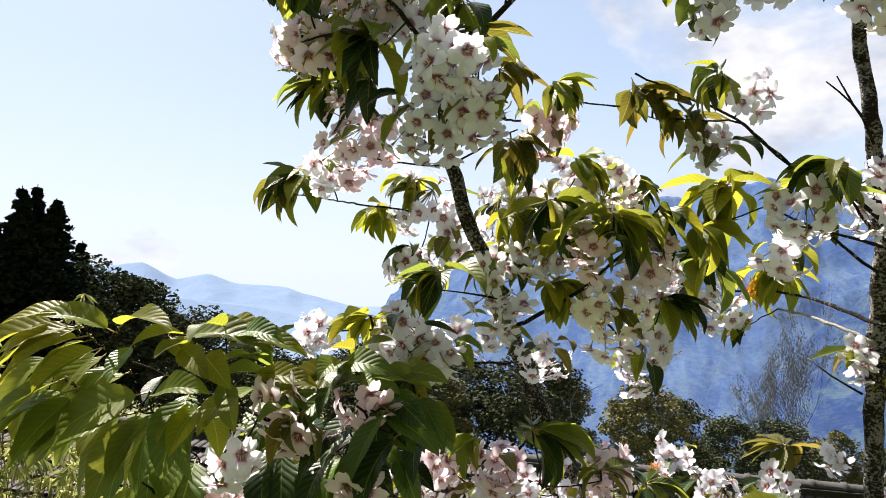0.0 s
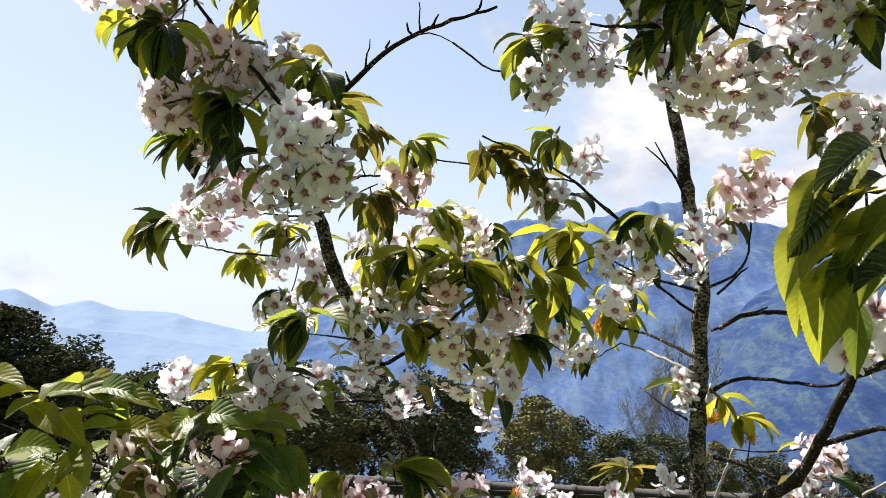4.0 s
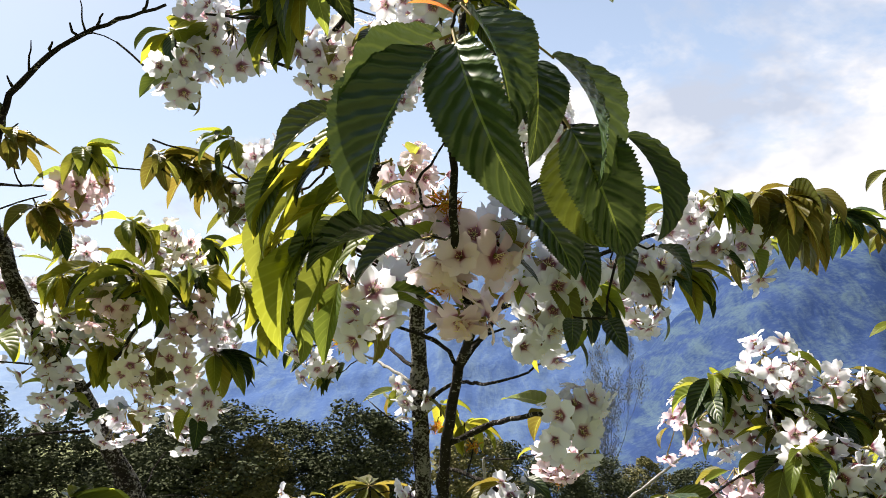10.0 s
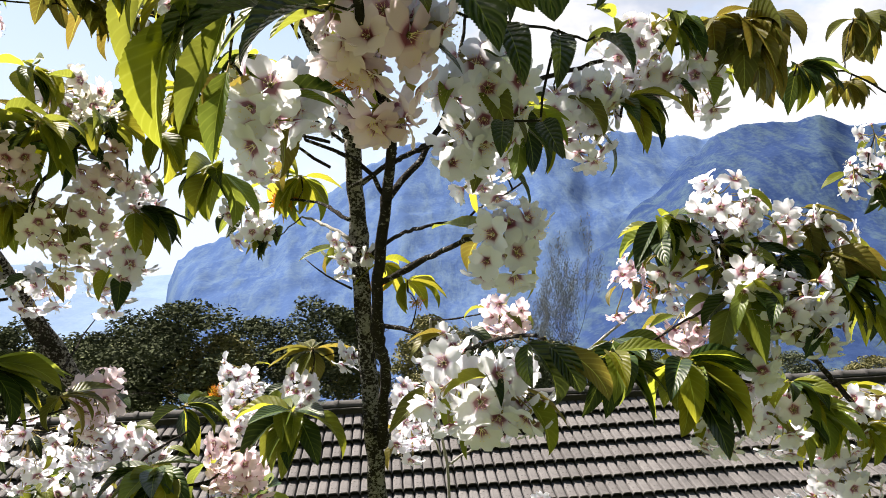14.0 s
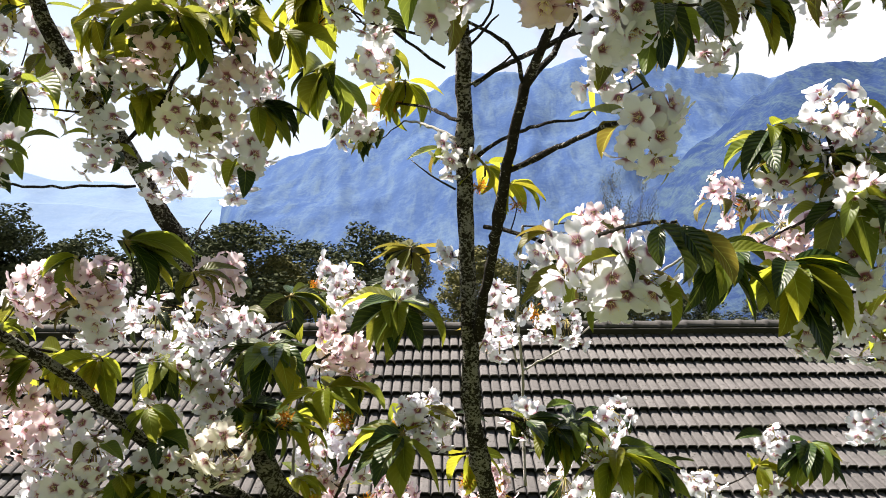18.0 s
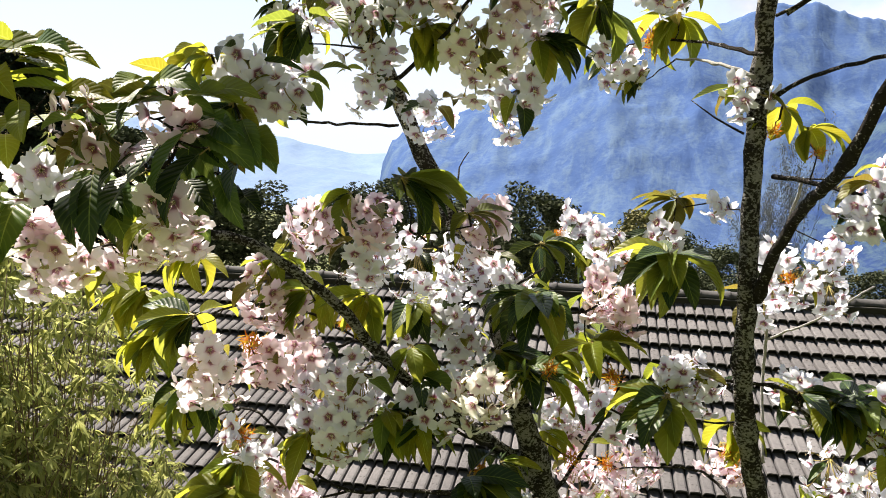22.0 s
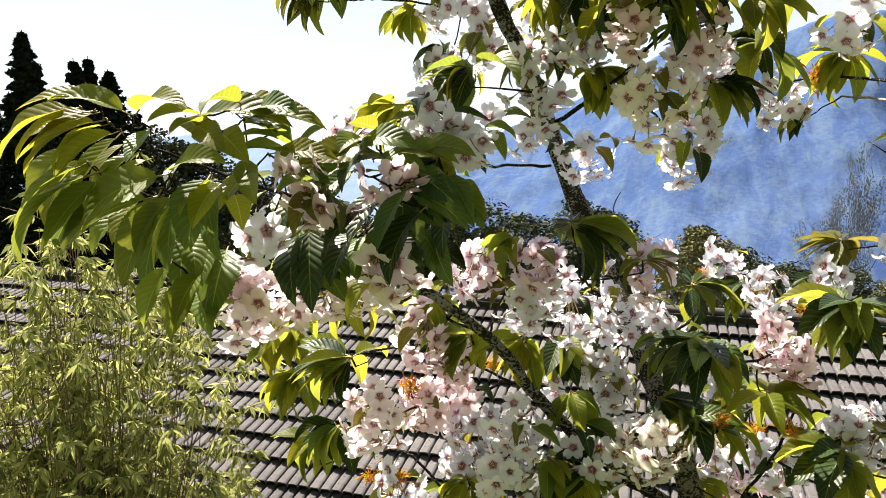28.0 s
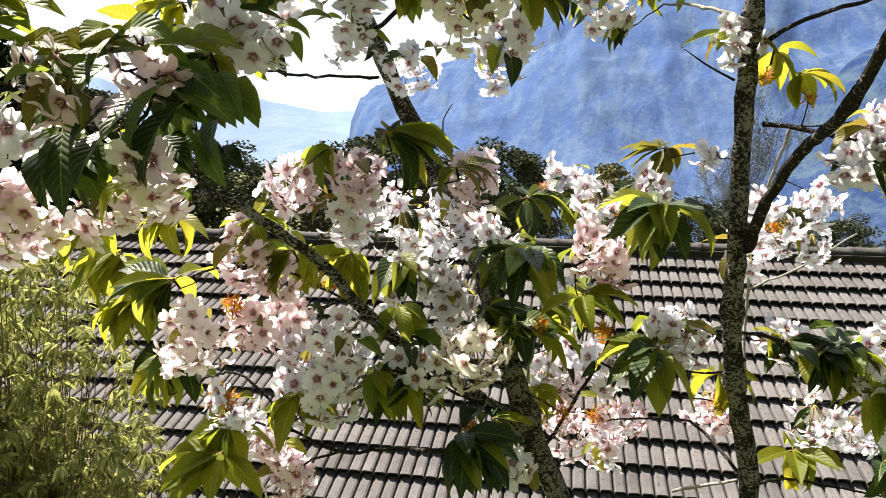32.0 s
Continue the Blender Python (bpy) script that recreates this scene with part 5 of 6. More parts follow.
limb(tree_b, "twig", 0.0036, 0.0018, (-0.053, 1.545, 1.015), (-0.154, 1.542, 1.090), (-0.187, 1.523, 1.082))
limb(tree_b, "branch", 0.0042, 0.0018, (-0.035, 1.607, 1.054), (0.041, 1.602, 1.037), (0.121, 1.606, 0.982), (0.283, 1.810, 0.836))
limb(tree_b, "branch", 0.0042, 0.0018, (-0.030, 1.560, 0.752), (-0.098, 1.750, 0.769), (-0.189, 1.614, 0.850), (-0.330, 1.735, 0.773))
limb(tree_b, "branch", 0.0042, 0.0018, (-0.029, 1.558, 0.740), (0.083, 1.661, 0.710), (0.287, 1.700, 0.673))
limb(tree_b, "pale_twig", 0.0042, 0.0024, (-0.157, 1.697, 0.633), (-0.039, 1.625, 0.715), (-0.016, 1.577, 0.757))
blossoms(tree_b, (-0.355, 1.240, 2.060), 0.030, 4, "white")
leaf_spray(tree_b, (-0.411, 1.240, 2.072), 0.060, 4, "green")
leaf_spray(tree_b, (-0.378, 1.432, 1.895), 0.136, 9, "lime")
bud_scales(tree_b, (-0.377, 1.431, 1.874), 0.030, 8)
leaf_spray(tree_b, (-0.225, 1.268, 1.919), 0.088, 7, "green")
blossoms(tree_b, (-0.278, 1.291, 1.876), 0.053, 7, "white")
blossoms(tree_b, (-0.159, 1.361, 1.899), 0.058, 9, "white")
blossoms(tree_b, (-0.100, 1.380, 1.954), 0.049, 8, "white")
blossoms(tree_b, (-0.082, 1.180, 1.999), 0.049, 10, "pink")
blossoms(tree_b, (-0.274, 1.447, 1.820), 0.046, 6, "white")
leaf_spray(tree_b, (-0.397, 1.603, 1.768), 0.108, 7, "green")
leaf_spray(tree_b, (-0.239, 1.678, 1.757), 0.103, 7, "lime")
blossoms(tree_b, (-0.363, 1.668, 1.715), 0.068, 9, "white")
leaf_spray(tree_b, (-0.301, 1.682, 1.662), 0.077, 4, "green")
bud_scales(tree_b, (-0.287, 1.686, 1.747), 0.053, 14)
blossoms(tree_b, (-0.412, 1.322, 1.984), 0.037, 5, "white")
leaf_spray(tree_b, (-0.060, 1.500, 1.579), 0.062, 2, "lime")
bud_scales(tree_b, (-0.071, 1.506, 1.563), 0.029, 8)
blossoms(tree_b, (-0.122, 1.480, 1.626), 0.034, 4, "white")
leaf_spray(tree_b, (-0.545, 1.081, 2.417), 0.070, 6, "green")
leaf_spray(tree_b, (-0.469, 1.106, 2.385), 0.077, 6, "green")
blossoms(tree_b, (-0.431, 1.108, 2.267), 0.046, 7, "white")
blossoms(tree_b, (-0.380, 1.100, 2.217), 0.062, 13, "white")
leaf_spray(tree_b, (-0.464, 1.088, 2.202), 0.081, 5, "green")
leaf_spray(tree_b, (-0.371, 1.020, 2.363), 0.078, 7, "green")
bud_scales(tree_b, (-0.343, 0.990, 2.280), 0.028, 8)
blossoms(tree_b, (-0.417, 1.087, 2.408), 0.041, 6, "white")
leaf_spray(tree_b, (-0.301, 0.936, 2.303), 0.072, 6, "green")
blossoms(tree_b, (-0.269, 0.997, 2.253), 0.032, 6, "white")
leaf_spray(tree_b, (-0.257, 0.983, 2.167), 0.073, 6, "green")
leaf_spray(tree_b, (-0.206, 0.907, 2.207), 0.100, 8, "green")
blossoms(tree_b, (-0.218, 1.089, 2.182), 0.044, 8, "white")
blossoms(tree_b, (-0.156, 1.081, 2.162), 0.083, 20, "cream")
blossoms(tree_b, (-0.091, 0.993, 2.165), 0.050, 10, "white")
blossoms(tree_b, (-0.067, 0.976, 2.215), 0.049, 10, "white")
blossoms(tree_b, (-0.132, 0.842, 2.222), 0.048, 10, "pink")
blossoms(tree_b, (-0.027, 0.974, 2.243), 0.043, 8, "white")
leaf_spray(tree_b, (-0.100, 0.810, 2.257), 0.092, 8, "green")
leaf_spray(tree_b, (-0.219, 0.889, 2.306), 0.074, 7, "green")
leaf_spray(tree_b, (-0.002, 0.899, 2.274), 0.079, 7, "green")
leaf_spray(tree_b, (0.012, 0.980, 2.184), 0.060, 5, "green")
blossoms(tree_b, (-0.088, 1.049, 2.125), 0.038, 6, "white")
blossoms(tree_b, (-0.035, 0.959, 2.136), 0.026, 4, "white")
leaf_spray(tree_b, (0.053, 0.988, 2.258), 0.060, 5, "green")
leaf_spray(tree_b, (0.270, 1.137, 2.363), 0.089, 6, "green")
blossoms(tree_b, (0.212, 1.143, 2.333), 0.025, 4, "pink")
bud_scales(tree_b, (0.165, 1.139, 2.326), 0.020, 6)
blossoms(tree_b, (-0.177, 0.854, 2.262), 0.041, 8, "white")
leaf_spray(tree_b, (0.129, 1.030, 2.380), 0.060, 5, "green")
blossoms(tree_b, (0.088, 1.193, 2.108), 0.062, 13, "white")
leaf_spray(tree_b, (0.031, 1.190, 2.107), 0.060, 5, "bronze")
blossoms(tree_b, (0.150, 1.198, 2.104), 0.042, 6, "white")
blossoms(tree_b, (0.014, 0.683, 1.805), 0.041, 7, "pink")
blossoms(tree_b, (-0.004, 0.738, 1.756), 0.024, 4, "pink")
blossoms(tree_b, (0.094, 0.811, 1.791), 0.045, 9, "white")
blossoms(tree_b, (0.079, 0.856, 1.742), 0.030, 5, "white")
blossoms(tree_b, (-0.105, 0.718, 1.759), 0.031, 5, "white")
blossoms(tree_b, (-0.084, 0.777, 1.776), 0.018, 3, "white")
bud_scales(tree_b, (-0.018, 0.670, 1.856), 0.030, 10)
bud_scales(tree_b, (-0.025, 0.696, 1.777), 0.022, 8)
blossoms(tree_b, (0.039, 0.698, 1.834), 0.022, 3, "white")
blossoms(tree_b, (-0.019, 0.684, 1.812), 0.025, 4, "pink")
blossoms(tree_b, (0.341, 1.147, 1.917), 0.048, 9, "white")
blossoms(tree_b, (0.363, 1.156, 1.865), 0.049, 10, "white")
blossoms(tree_b, (0.461, 1.193, 1.858), 0.048, 8, "white")
blossoms(tree_b, (0.262, 1.121, 1.790), 0.050, 10, "white")
blossoms(tree_b, (0.281, 1.086, 1.826), 0.033, 6, "white")
leaf_spray(tree_b, (0.533, 1.203, 1.913), 0.115, 9, "bronze")
leaf_spray(tree_b, (0.489, 1.205, 1.939), 0.069, 5, "bronze")
leaf_spray(tree_b, (0.407, 1.171, 1.929), 0.073, 6, "green")
leaf_spray(tree_b, (0.158, 1.006, 1.773), 0.072, 7, "green")
blossoms(tree_b, (0.119, 1.131, 1.741), 0.041, 7, "white")
blossoms(tree_b, (0.104, 0.844, 1.774), 0.038, 9, "white")
leaf_spray(tree_b, (0.318, 1.103, 1.802), 0.060, 4, "green")
blossoms(tree_b, (0.216, 1.076, 1.815), 0.037, 6, "white")
leaf_spray(tree_b, (0.998, 1.942, 2.013), 0.122, 7, "green")
leaf_spray(tree_b, (1.175, 1.985, 2.138), 0.125, 10, "bronze")
leaf_spray(tree_b, (1.153, 1.991, 1.985), 0.087, 6, "bronze")
blossoms(tree_b, (1.078, 1.747, 1.828), 0.040, 4, "white")
blossoms(tree_b, (1.019, 1.721, 1.741), 0.050, 6, "white")
leaf_spray(tree_b, (1.042, 1.702, 1.706), 0.074, 5, "green")
blossoms(tree_b, (0.508, 1.267, 1.665), 0.058, 12, "white")
blossoms(tree_b, (0.561, 1.269, 1.653), 0.039, 5, "white")
blossoms(tree_b, (0.651, 1.302, 1.649), 0.045, 6, "white")
leaf_spray(tree_b, (0.427, 1.308, 1.629), 0.087, 6, "green")
blossoms(tree_b, (0.462, 1.287, 1.584), 0.057, 9, "white")
blossoms(tree_b, (0.519, 1.196, 1.568), 0.045, 8, "white")
leaf_spray(tree_b, (0.502, 1.242, 1.585), 0.077, 6, "green")
leaf_spray(tree_b, (0.683, 1.262, 1.561), 0.084, 8, "bronze")
blossoms(tree_b, (0.569, 1.158, 1.516), 0.053, 11, "white")
blossoms(tree_b, (0.621, 1.174, 1.485), 0.036, 5, "white")
blossoms(tree_b, (0.716, 1.308, 1.602), 0.040, 5, "white")
leaf_spray(tree_b, (0.513, 1.181, 1.511), 0.090, 6, "green")
blossoms(tree_b, (0.522, 1.852, 1.503), 0.073, 9, "pink")
blossoms(tree_b, (0.628, 1.832, 1.485), 0.067, 8, "white")
bud_scales(tree_b, (0.578, 1.849, 1.500), 0.042, 8)
blossoms(tree_b, (0.470, 1.328, 1.471), 0.048, 7, "pink")
leaf_spray(tree_b, (0.343, 1.315, 1.424), 0.093, 6, "green")
leaf_spray(tree_b, (0.407, 1.166, 1.404), 0.116, 7, "green")
blossoms(tree_b, (0.541, 1.223, 1.431), 0.037, 5, "white")
leaf_spray(tree_b, (0.640, 1.317, 1.345), 0.075, 6, "green")
blossoms(tree_b, (0.485, 1.237, 1.334), 0.047, 7, "white")
blossoms(tree_b, (0.566, 1.310, 1.336), 0.040, 4, "white")
leaf_spray(tree_b, (0.684, 1.372, 1.274), 0.078, 6, "green")
blossoms(tree_b, (0.745, 1.372, 1.245), 0.047, 6, "white")
leaf_spray(tree_b, (0.832, 1.519, 1.285), 0.072, 6, "lime")
leaf_spray(tree_b, (0.786, 1.312, 1.473), 0.075, 6, "green")
blossoms(tree_b, (0.189, 1.634, 1.467), 0.048, 11, "pink")
bud_scales(tree_b, (0.189, 1.624, 1.437), 0.027, 8)
blossoms(tree_b, (0.076, 0.904, 1.463), 0.056, 14, "white")
blossoms(tree_b, (0.118, 0.893, 1.457), 0.037, 7, "white")
blossoms(tree_b, (0.077, 1.347, 1.456), 0.043, 6, "white")
blossoms(tree_b, (-0.024, 1.660, 1.280), 0.053, 7, "white")
blossoms(tree_b, (0.112, 0.835, 1.625), 0.034, 6, "white")
blossoms(tree_b, (0.122, 0.840, 1.645), 0.025, 3, "white")
leaf_spray(tree_b, (-0.395, 1.782, 1.269), 0.089, 5, "green")
blossoms(tree_b, (-0.352, 1.586, 1.309), 0.048, 8, "white")
bud_scales(tree_b, (-0.298, 1.512, 1.299), 0.030, 8)
leaf_spray(tree_b, (-0.235, 1.472, 1.286), 0.109, 7, "green")
blossoms(tree_b, (-0.242, 1.610, 1.340), 0.036, 5, "white")
blossoms(tree_b, (-0.135, 1.601, 1.415), 0.028, 2, "white")
leaf_spray(tree_b, (-0.225, 1.648, 1.393), 0.078, 5, "bronze")
blossoms(tree_b, (-0.352, 1.418, 1.247), 0.046, 7, "pink")
blossoms(tree_b, (-0.320, 1.434, 1.214), 0.036, 5, "pink")
leaf_spray(tree_b, (-0.374, 1.802, 1.037), 0.100, 4, "green")
bud_scales(tree_b, (-0.321, 2.081, 0.857), 0.049, 10)
blossoms(tree_b, (-0.381, 1.666, 0.944), 0.068, 10, "white")
blossoms(tree_b, (-0.320, 1.583, 0.956), 0.056, 8, "white")
leaf_spray(tree_b, (-0.226, 1.465, 1.014), 0.125, 7, "green")
blossoms(tree_b, (-0.213, 1.515, 1.079), 0.032, 4, "white")
blossoms(tree_b, (-0.160, 1.526, 1.053), 0.041, 5, "white")
blossoms(tree_b, (-0.407, 1.678, 0.777), 0.063, 9, "pink")
blossoms(tree_b, (-0.298, 1.748, 0.778), 0.074, 11, "pink")
bud_scales(tree_b, (-0.344, 1.712, 0.797), 0.037, 8)
blossoms(tree_b, (-0.327, 1.771, 0.676), 0.055, 6, "white")
blossoms(tree_b, (-0.046, 1.995, 0.715), 0.075, 10, "pink")
bud_scales(tree_b, (-0.030, 1.999, 0.688), 0.051, 10)
blossoms(tree_b, (-0.198, 1.515, 1.073), 0.044, 6, "white")
leaf_spray(tree_b, (0.093, 1.709, 0.719), 0.095, 6, "lime")
blossoms(tree_b, (0.024, 1.654, 1.043), 0.035, 4, "white")
leaf_spray(tree_b, (0.031, 1.596, 1.015), 0.079, 5, "green")
leaf_spray(tree_b, (0.102, 1.599, 0.995), 0.092, 6, "green")
leaf_spray(tree_b, (0.232, 1.736, 0.889), 0.108, 7, "green")
blossoms(tree_b, (0.134, 1.729, 0.823), 0.060, 8, "white")
blossoms(tree_b, (0.252, 1.779, 0.980), 0.050, 6, "white")
blossoms(tree_b, (0.257, 1.816, 0.768), 0.052, 6, "white")
leaf_spray(tree_b, (0.275, 1.707, 0.721), 0.077, 5, "green")
blossoms(tree_b, (0.057, 1.381, 1.422), 0.044, 7, "white")
blossoms(tree_b, (0.117, 1.795, 1.291), 0.053, 6, "white")
blossoms(tree_b, (0.102, 2.021, 1.180), 0.056, 6, "white")
bud_scales(tree_b, (0.070, 2.005, 1.210), 0.040, 8)
blossoms(tree_b, (-0.029, 1.738, 1.197), 0.043, 5, "white")
blossoms(tree_b, (0.172, 2.020, 1.160), 0.050, 5, "white")
leaf_spray(tree_b, (0.081, 1.594, 1.000), 0.086, 5, "green")
leaf_spray(tree_b, (0.137, 1.598, 1.006), 0.078, 4, "green")
blossoms(tree_b, (0.063, 1.612, 1.030), 0.044, 5, "white")
leaf_spray(tree_b, (0.235, 1.616, 0.923), 0.127, 5, "lime")
blossoms(tree_b, (0.201, 1.607, 0.978), 0.038, 4, "white")
leaf_spray(tree_b, (0.298, 1.618, 0.896), 0.095, 5, "green")
blossoms(tree_b, (0.260, 1.614, 0.880), 0.044, 4, "white")
leaf_spray(tree_b, (0.818, 1.979, 0.822), 0.115, 8, "green")
blossoms(tree_b, (0.727, 1.981, 0.855), 0.038, 5, "white")
blossoms(tree_b, (0.712, 1.971, 0.742), 0.052, 5, "white")
leaf_spray(tree_b, (0.682, 1.973, 0.767), 0.081, 4, "lime")
blossoms(tree_b, (0.484, 1.770, 0.813), 0.048, 4, "white")
blossoms(tree_b, (0.787, 1.608, 1.028), 0.052, 6, "white")
blossoms(tree_b, (0.085, 1.349, 1.420), 0.041, 6, "white")
leaf_spray(tree_b, (-0.012, 1.511, 1.540), 0.062, 2, "lime")
bud_scales(tree_b, (0.005, 1.503, 1.523), 0.025, 6)

leaf_spray(tree_b, (0.423, 1.300, 1.608), 0.085, 6, "green")
leaf_spray(tree_b, (0.529, 1.270, 1.563), 0.090, 6, "green")
leaf_spray(tree_b, (0.604, 1.250, 1.561), 0.080, 5, "green")
leaf_spray(tree_b, (0.507, 1.220, 1.481), 0.100, 5, "fresh")
leaf_spray(tree_b, (0.304, 1.200, 1.417), 0.100, 6, "green")
leaf_spray(tree_b, (0.422, 1.200, 1.373), 0.110, 7, "green")
leaf_spray(tree_b, (0.709, 1.280, 1.512), 0.095, 6, "green")
leaf_spray(tree_b, (0.672, 1.300, 1.618), 0.075, 5, "bronze")

leaf_spray(tree_b, (0.765, 1.320, 1.268), 0.085, 4, "lime")
leaf_spray(tree_b, (0.672, 1.300, 1.300), 0.080, 5, "fresh")
blossoms(tree_b, (0.747, 1.340, 1.183), 0.055, 9, "white")
blossoms(tree_b, (0.621, 1.300, 1.310), 0.048, 7, "white")
blossoms(tree_b, (0.785, 1.340, 1.321), 0.045, 7, "white")

LEAF_TINT["mid"] = ((0.038, 0.082, 0.014), (0.068, 0.112, 0.018))
LEAF_TINT["sheen"] = ((0.014, 0.036, 0.012), (0.032, 0.062, 0.018))
LEAF_TINT["orange"] = ((0.36, 0.13, 0.010), (0.42, 0.17, 0.012))


def hanging_leaf(tree, base, tip, tone, up=None, kind=None):
    """A large leaf on its own stalk, from stalk to tip, its face turned to up."""
    rng = rng_at(tip)
    a, b = Vector(base), Vector(tip)
    SPURS.append((tree, a))
    d = b - a
    bm = bmesh.new()
    tube(bm, [Vector((0, 0.004, -0.004)), Vector((0, 0, 0.002))], [0.0012, 0.0011], 4)
    spray = part("leaf_spray", mesh_of("spur", bm, PEDICEL), tree, a - BASE[tree.name])
    if kind is None:
        kind = 6 + rng.randrange(6) if tree is tree_a else rng.randrange(6) if tone != "green" else 12 + rng.randrange(4)
    if tone == "green" and tree is tree_a and rng.random() < 0.65:
        tone = "mid"
    face = Vector(up) if up else Vector((rng.gauss(-0.1, .25), -0.5, 0.8))
    lift = DROOP[kind] * 0.42
    level = Vector((0, 0, 1)) - d.normalized() * d.normalized().z
    rise = (face - d.normalized() * d.normalized().dot(face)).normalized() * 0.6 + level * 0.4
    single_leaf(spray, (0, 0, 0), d.normalized() + rise * math.tan(min(0.9, lift)), face, d.length * ((1.06 if tree is tree_a else 1.02) + 0.05 * DROOP[kind]), tone, rng, kind)


hanging_leaf(tree_a, (-1.232, 0.765, 1.664), (-1.310, 0.715, 1.640), "lime")
hanging_leaf(tree_a, (-1.184, 0.767, 1.636), (-1.270, 0.717, 1.644), "lime")
hanging_leaf(tree_a, (-1.240, 0.765, 1.642), (-1.320, 0.715, 1.576), "lime")
hanging_leaf(tree_a, (-1.224, 0.766, 1.631), (-1.308, 0.716, 1.560), "lime")
hanging_leaf(tree_a, (-1.218, 0.766, 1.626), (-1.263, 0.717, 1.566), "lime")
hanging_leaf(tree_a, (-1.202, 0.766, 1.617), (-1.257, 0.718, 1.561), "lime")
hanging_leaf(tree_a, (-1.230, 0.811, 1.605), (-1.244, 0.755, 1.549), "lime")
hanging_leaf(tree_a, (-1.217, 0.743, 1.566), (-1.308, 0.697, 1.455), "fresh")
hanging_leaf(tree_a, (-1.211, 0.743, 1.561), (-1.269, 0.699, 1.470), "fresh")
hanging_leaf(tree_a, (-1.244, 0.788, 1.553), (-1.283, 0.735, 1.471), "mid")
hanging_leaf(tree_a, (-1.131, 0.770, 1.564), (-1.226, 0.719, 1.489), "fresh")
hanging_leaf(tree_a, (-1.126, 0.747, 1.546), (-1.152, 0.704, 1.436), "fresh")
hanging_leaf(tree_a, (-1.104, 0.748, 1.541), (-1.131, 0.705, 1.476), "lime")
hanging_leaf(tree_a, (-1.138, 0.793, 1.544), (-1.120, 0.742, 1.451), "mid")
hanging_leaf(tree_a, (-1.212, 0.835, 1.529), (-1.229, 0.774, 1.429), "fresh")
hanging_leaf(tree_a, (-1.097, 0.725, 1.565), (-1.015, 0.709, 1.574), "lime")
hanging_leaf(tree_a, (-1.103, 0.805, 1.637), (-1.132, 0.741, 1.626), "lime")
hanging_leaf(tree_a, (-1.113, 0.801, 1.632), (-0.983, 0.793, 1.617), "lime")
hanging_leaf(tree_a, (-1.089, 0.840, 1.644), (-0.997, 0.809, 1.620), "lime")
hanging_leaf(tree_a, (-1.175, 0.790, 1.621), (-1.169, 0.739, 1.580), "mid")
hanging_leaf(tree_a, (-1.096, 0.779, 1.625), (-1.038, 0.745, 1.591), "lime")
hanging_leaf(tree_a, (-1.070, 0.790, 1.615), (-1.016, 0.756, 1.578), "lime")
hanging_leaf(tree_a, (-0.992, 0.852, 1.578), (-1.028, 0.773, 1.591), "fresh")
hanging_leaf(tree_a, (-1.054, 0.769, 1.554), (-1.055, 0.715, 1.506), "lime")
hanging_leaf(tree_a, (-1.026, 0.782, 1.567), (-0.994, 0.744, 1.533), "fresh")
hanging_leaf(tree_a, (-1.043, 0.775, 1.541), (-1.007, 0.738, 1.503), "lime")
hanging_leaf(tree_a, (-1.160, 0.843, 1.482), (-1.112, 0.787, 1.428), "fresh")
hanging_leaf(tree_a, (-1.134, 0.770, 1.452), (-1.141, 0.723, 1.383), "fresh")
hanging_leaf(tree_a, (-1.128, 0.799, 1.425), (-1.116, 0.742, 1.364), "fresh")
hanging_leaf(tree_a, (-1.153, 0.847, 1.398), (-1.100, 0.793, 1.354), "mid")
hanging_leaf(tree_a, (-0.925, 0.867, 1.570), (-0.936, 0.798, 1.519), "green")
hanging_leaf(tree_a, (-0.905, 0.909, 1.592), (-0.960, 0.804, 1.576), "bronze")
hanging_leaf(tree_a, (-0.884, 0.894, 1.588), (-0.799, 0.900, 1.576), "fresh")
hanging_leaf(tree_a, (-0.895, 0.859, 1.524), (-0.921, 0.785, 1.471), "green")
hanging_leaf(tree_a, (-0.844, 0.862, 1.555), (-0.864, 0.805, 1.481), "green")
hanging_leaf(tree_a, (-0.884, 0.866, 1.502), (-0.876, 0.819, 1.461), "green")
hanging_leaf(tree_a, (-0.863, 0.906, 1.550), (-0.824, 0.881, 1.509), "green")
hanging_leaf(tree_a, (-0.866, 0.904, 1.570), (-0.799, 0.900, 1.539), "green")
hanging_leaf(tree_a, (-0.844, 0.943, 1.543), (-0.809, 0.914, 1.495), "bronze")
hanging_leaf(tree_a, (-0.837, 0.974, 1.548), (-0.776, 0.940, 1.505), "fresh")
hanging_leaf(tree_a, (-0.994, 0.852, 1.491), (-0.979, 0.797, 1.407), "green")
hanging_leaf(tree_a, (-0.973, 0.866, 1.470), (-0.933, 0.826, 1.433), "green")
hanging_leaf(tree_a, (-0.945, 0.885, 1.475), (-0.916, 0.838, 1.446), "green")
hanging_leaf(tree_a, (-0.915, 0.875, 1.489), (-0.876, 0.843, 1.425), "green")
hanging_leaf(tree_a, (-0.895, 0.915, 1.486), (-0.842, 0.891, 1.439), "green")
hanging_leaf(tree_a, (-0.860, 0.935, 1.491), (-0.823, 0.904, 1.444), "green")
hanging_leaf(tree_a, (-0.847, 0.968, 1.464), (-0.800, 0.940, 1.437), "green")
hanging_leaf(tree_a, (-0.915, 0.931, 1.621), (-0.924, 0.854, 1.627), "lime")
hanging_leaf(tree_a, (-0.913, 0.932, 1.624), (-0.856, 0.903, 1.639), "lime")
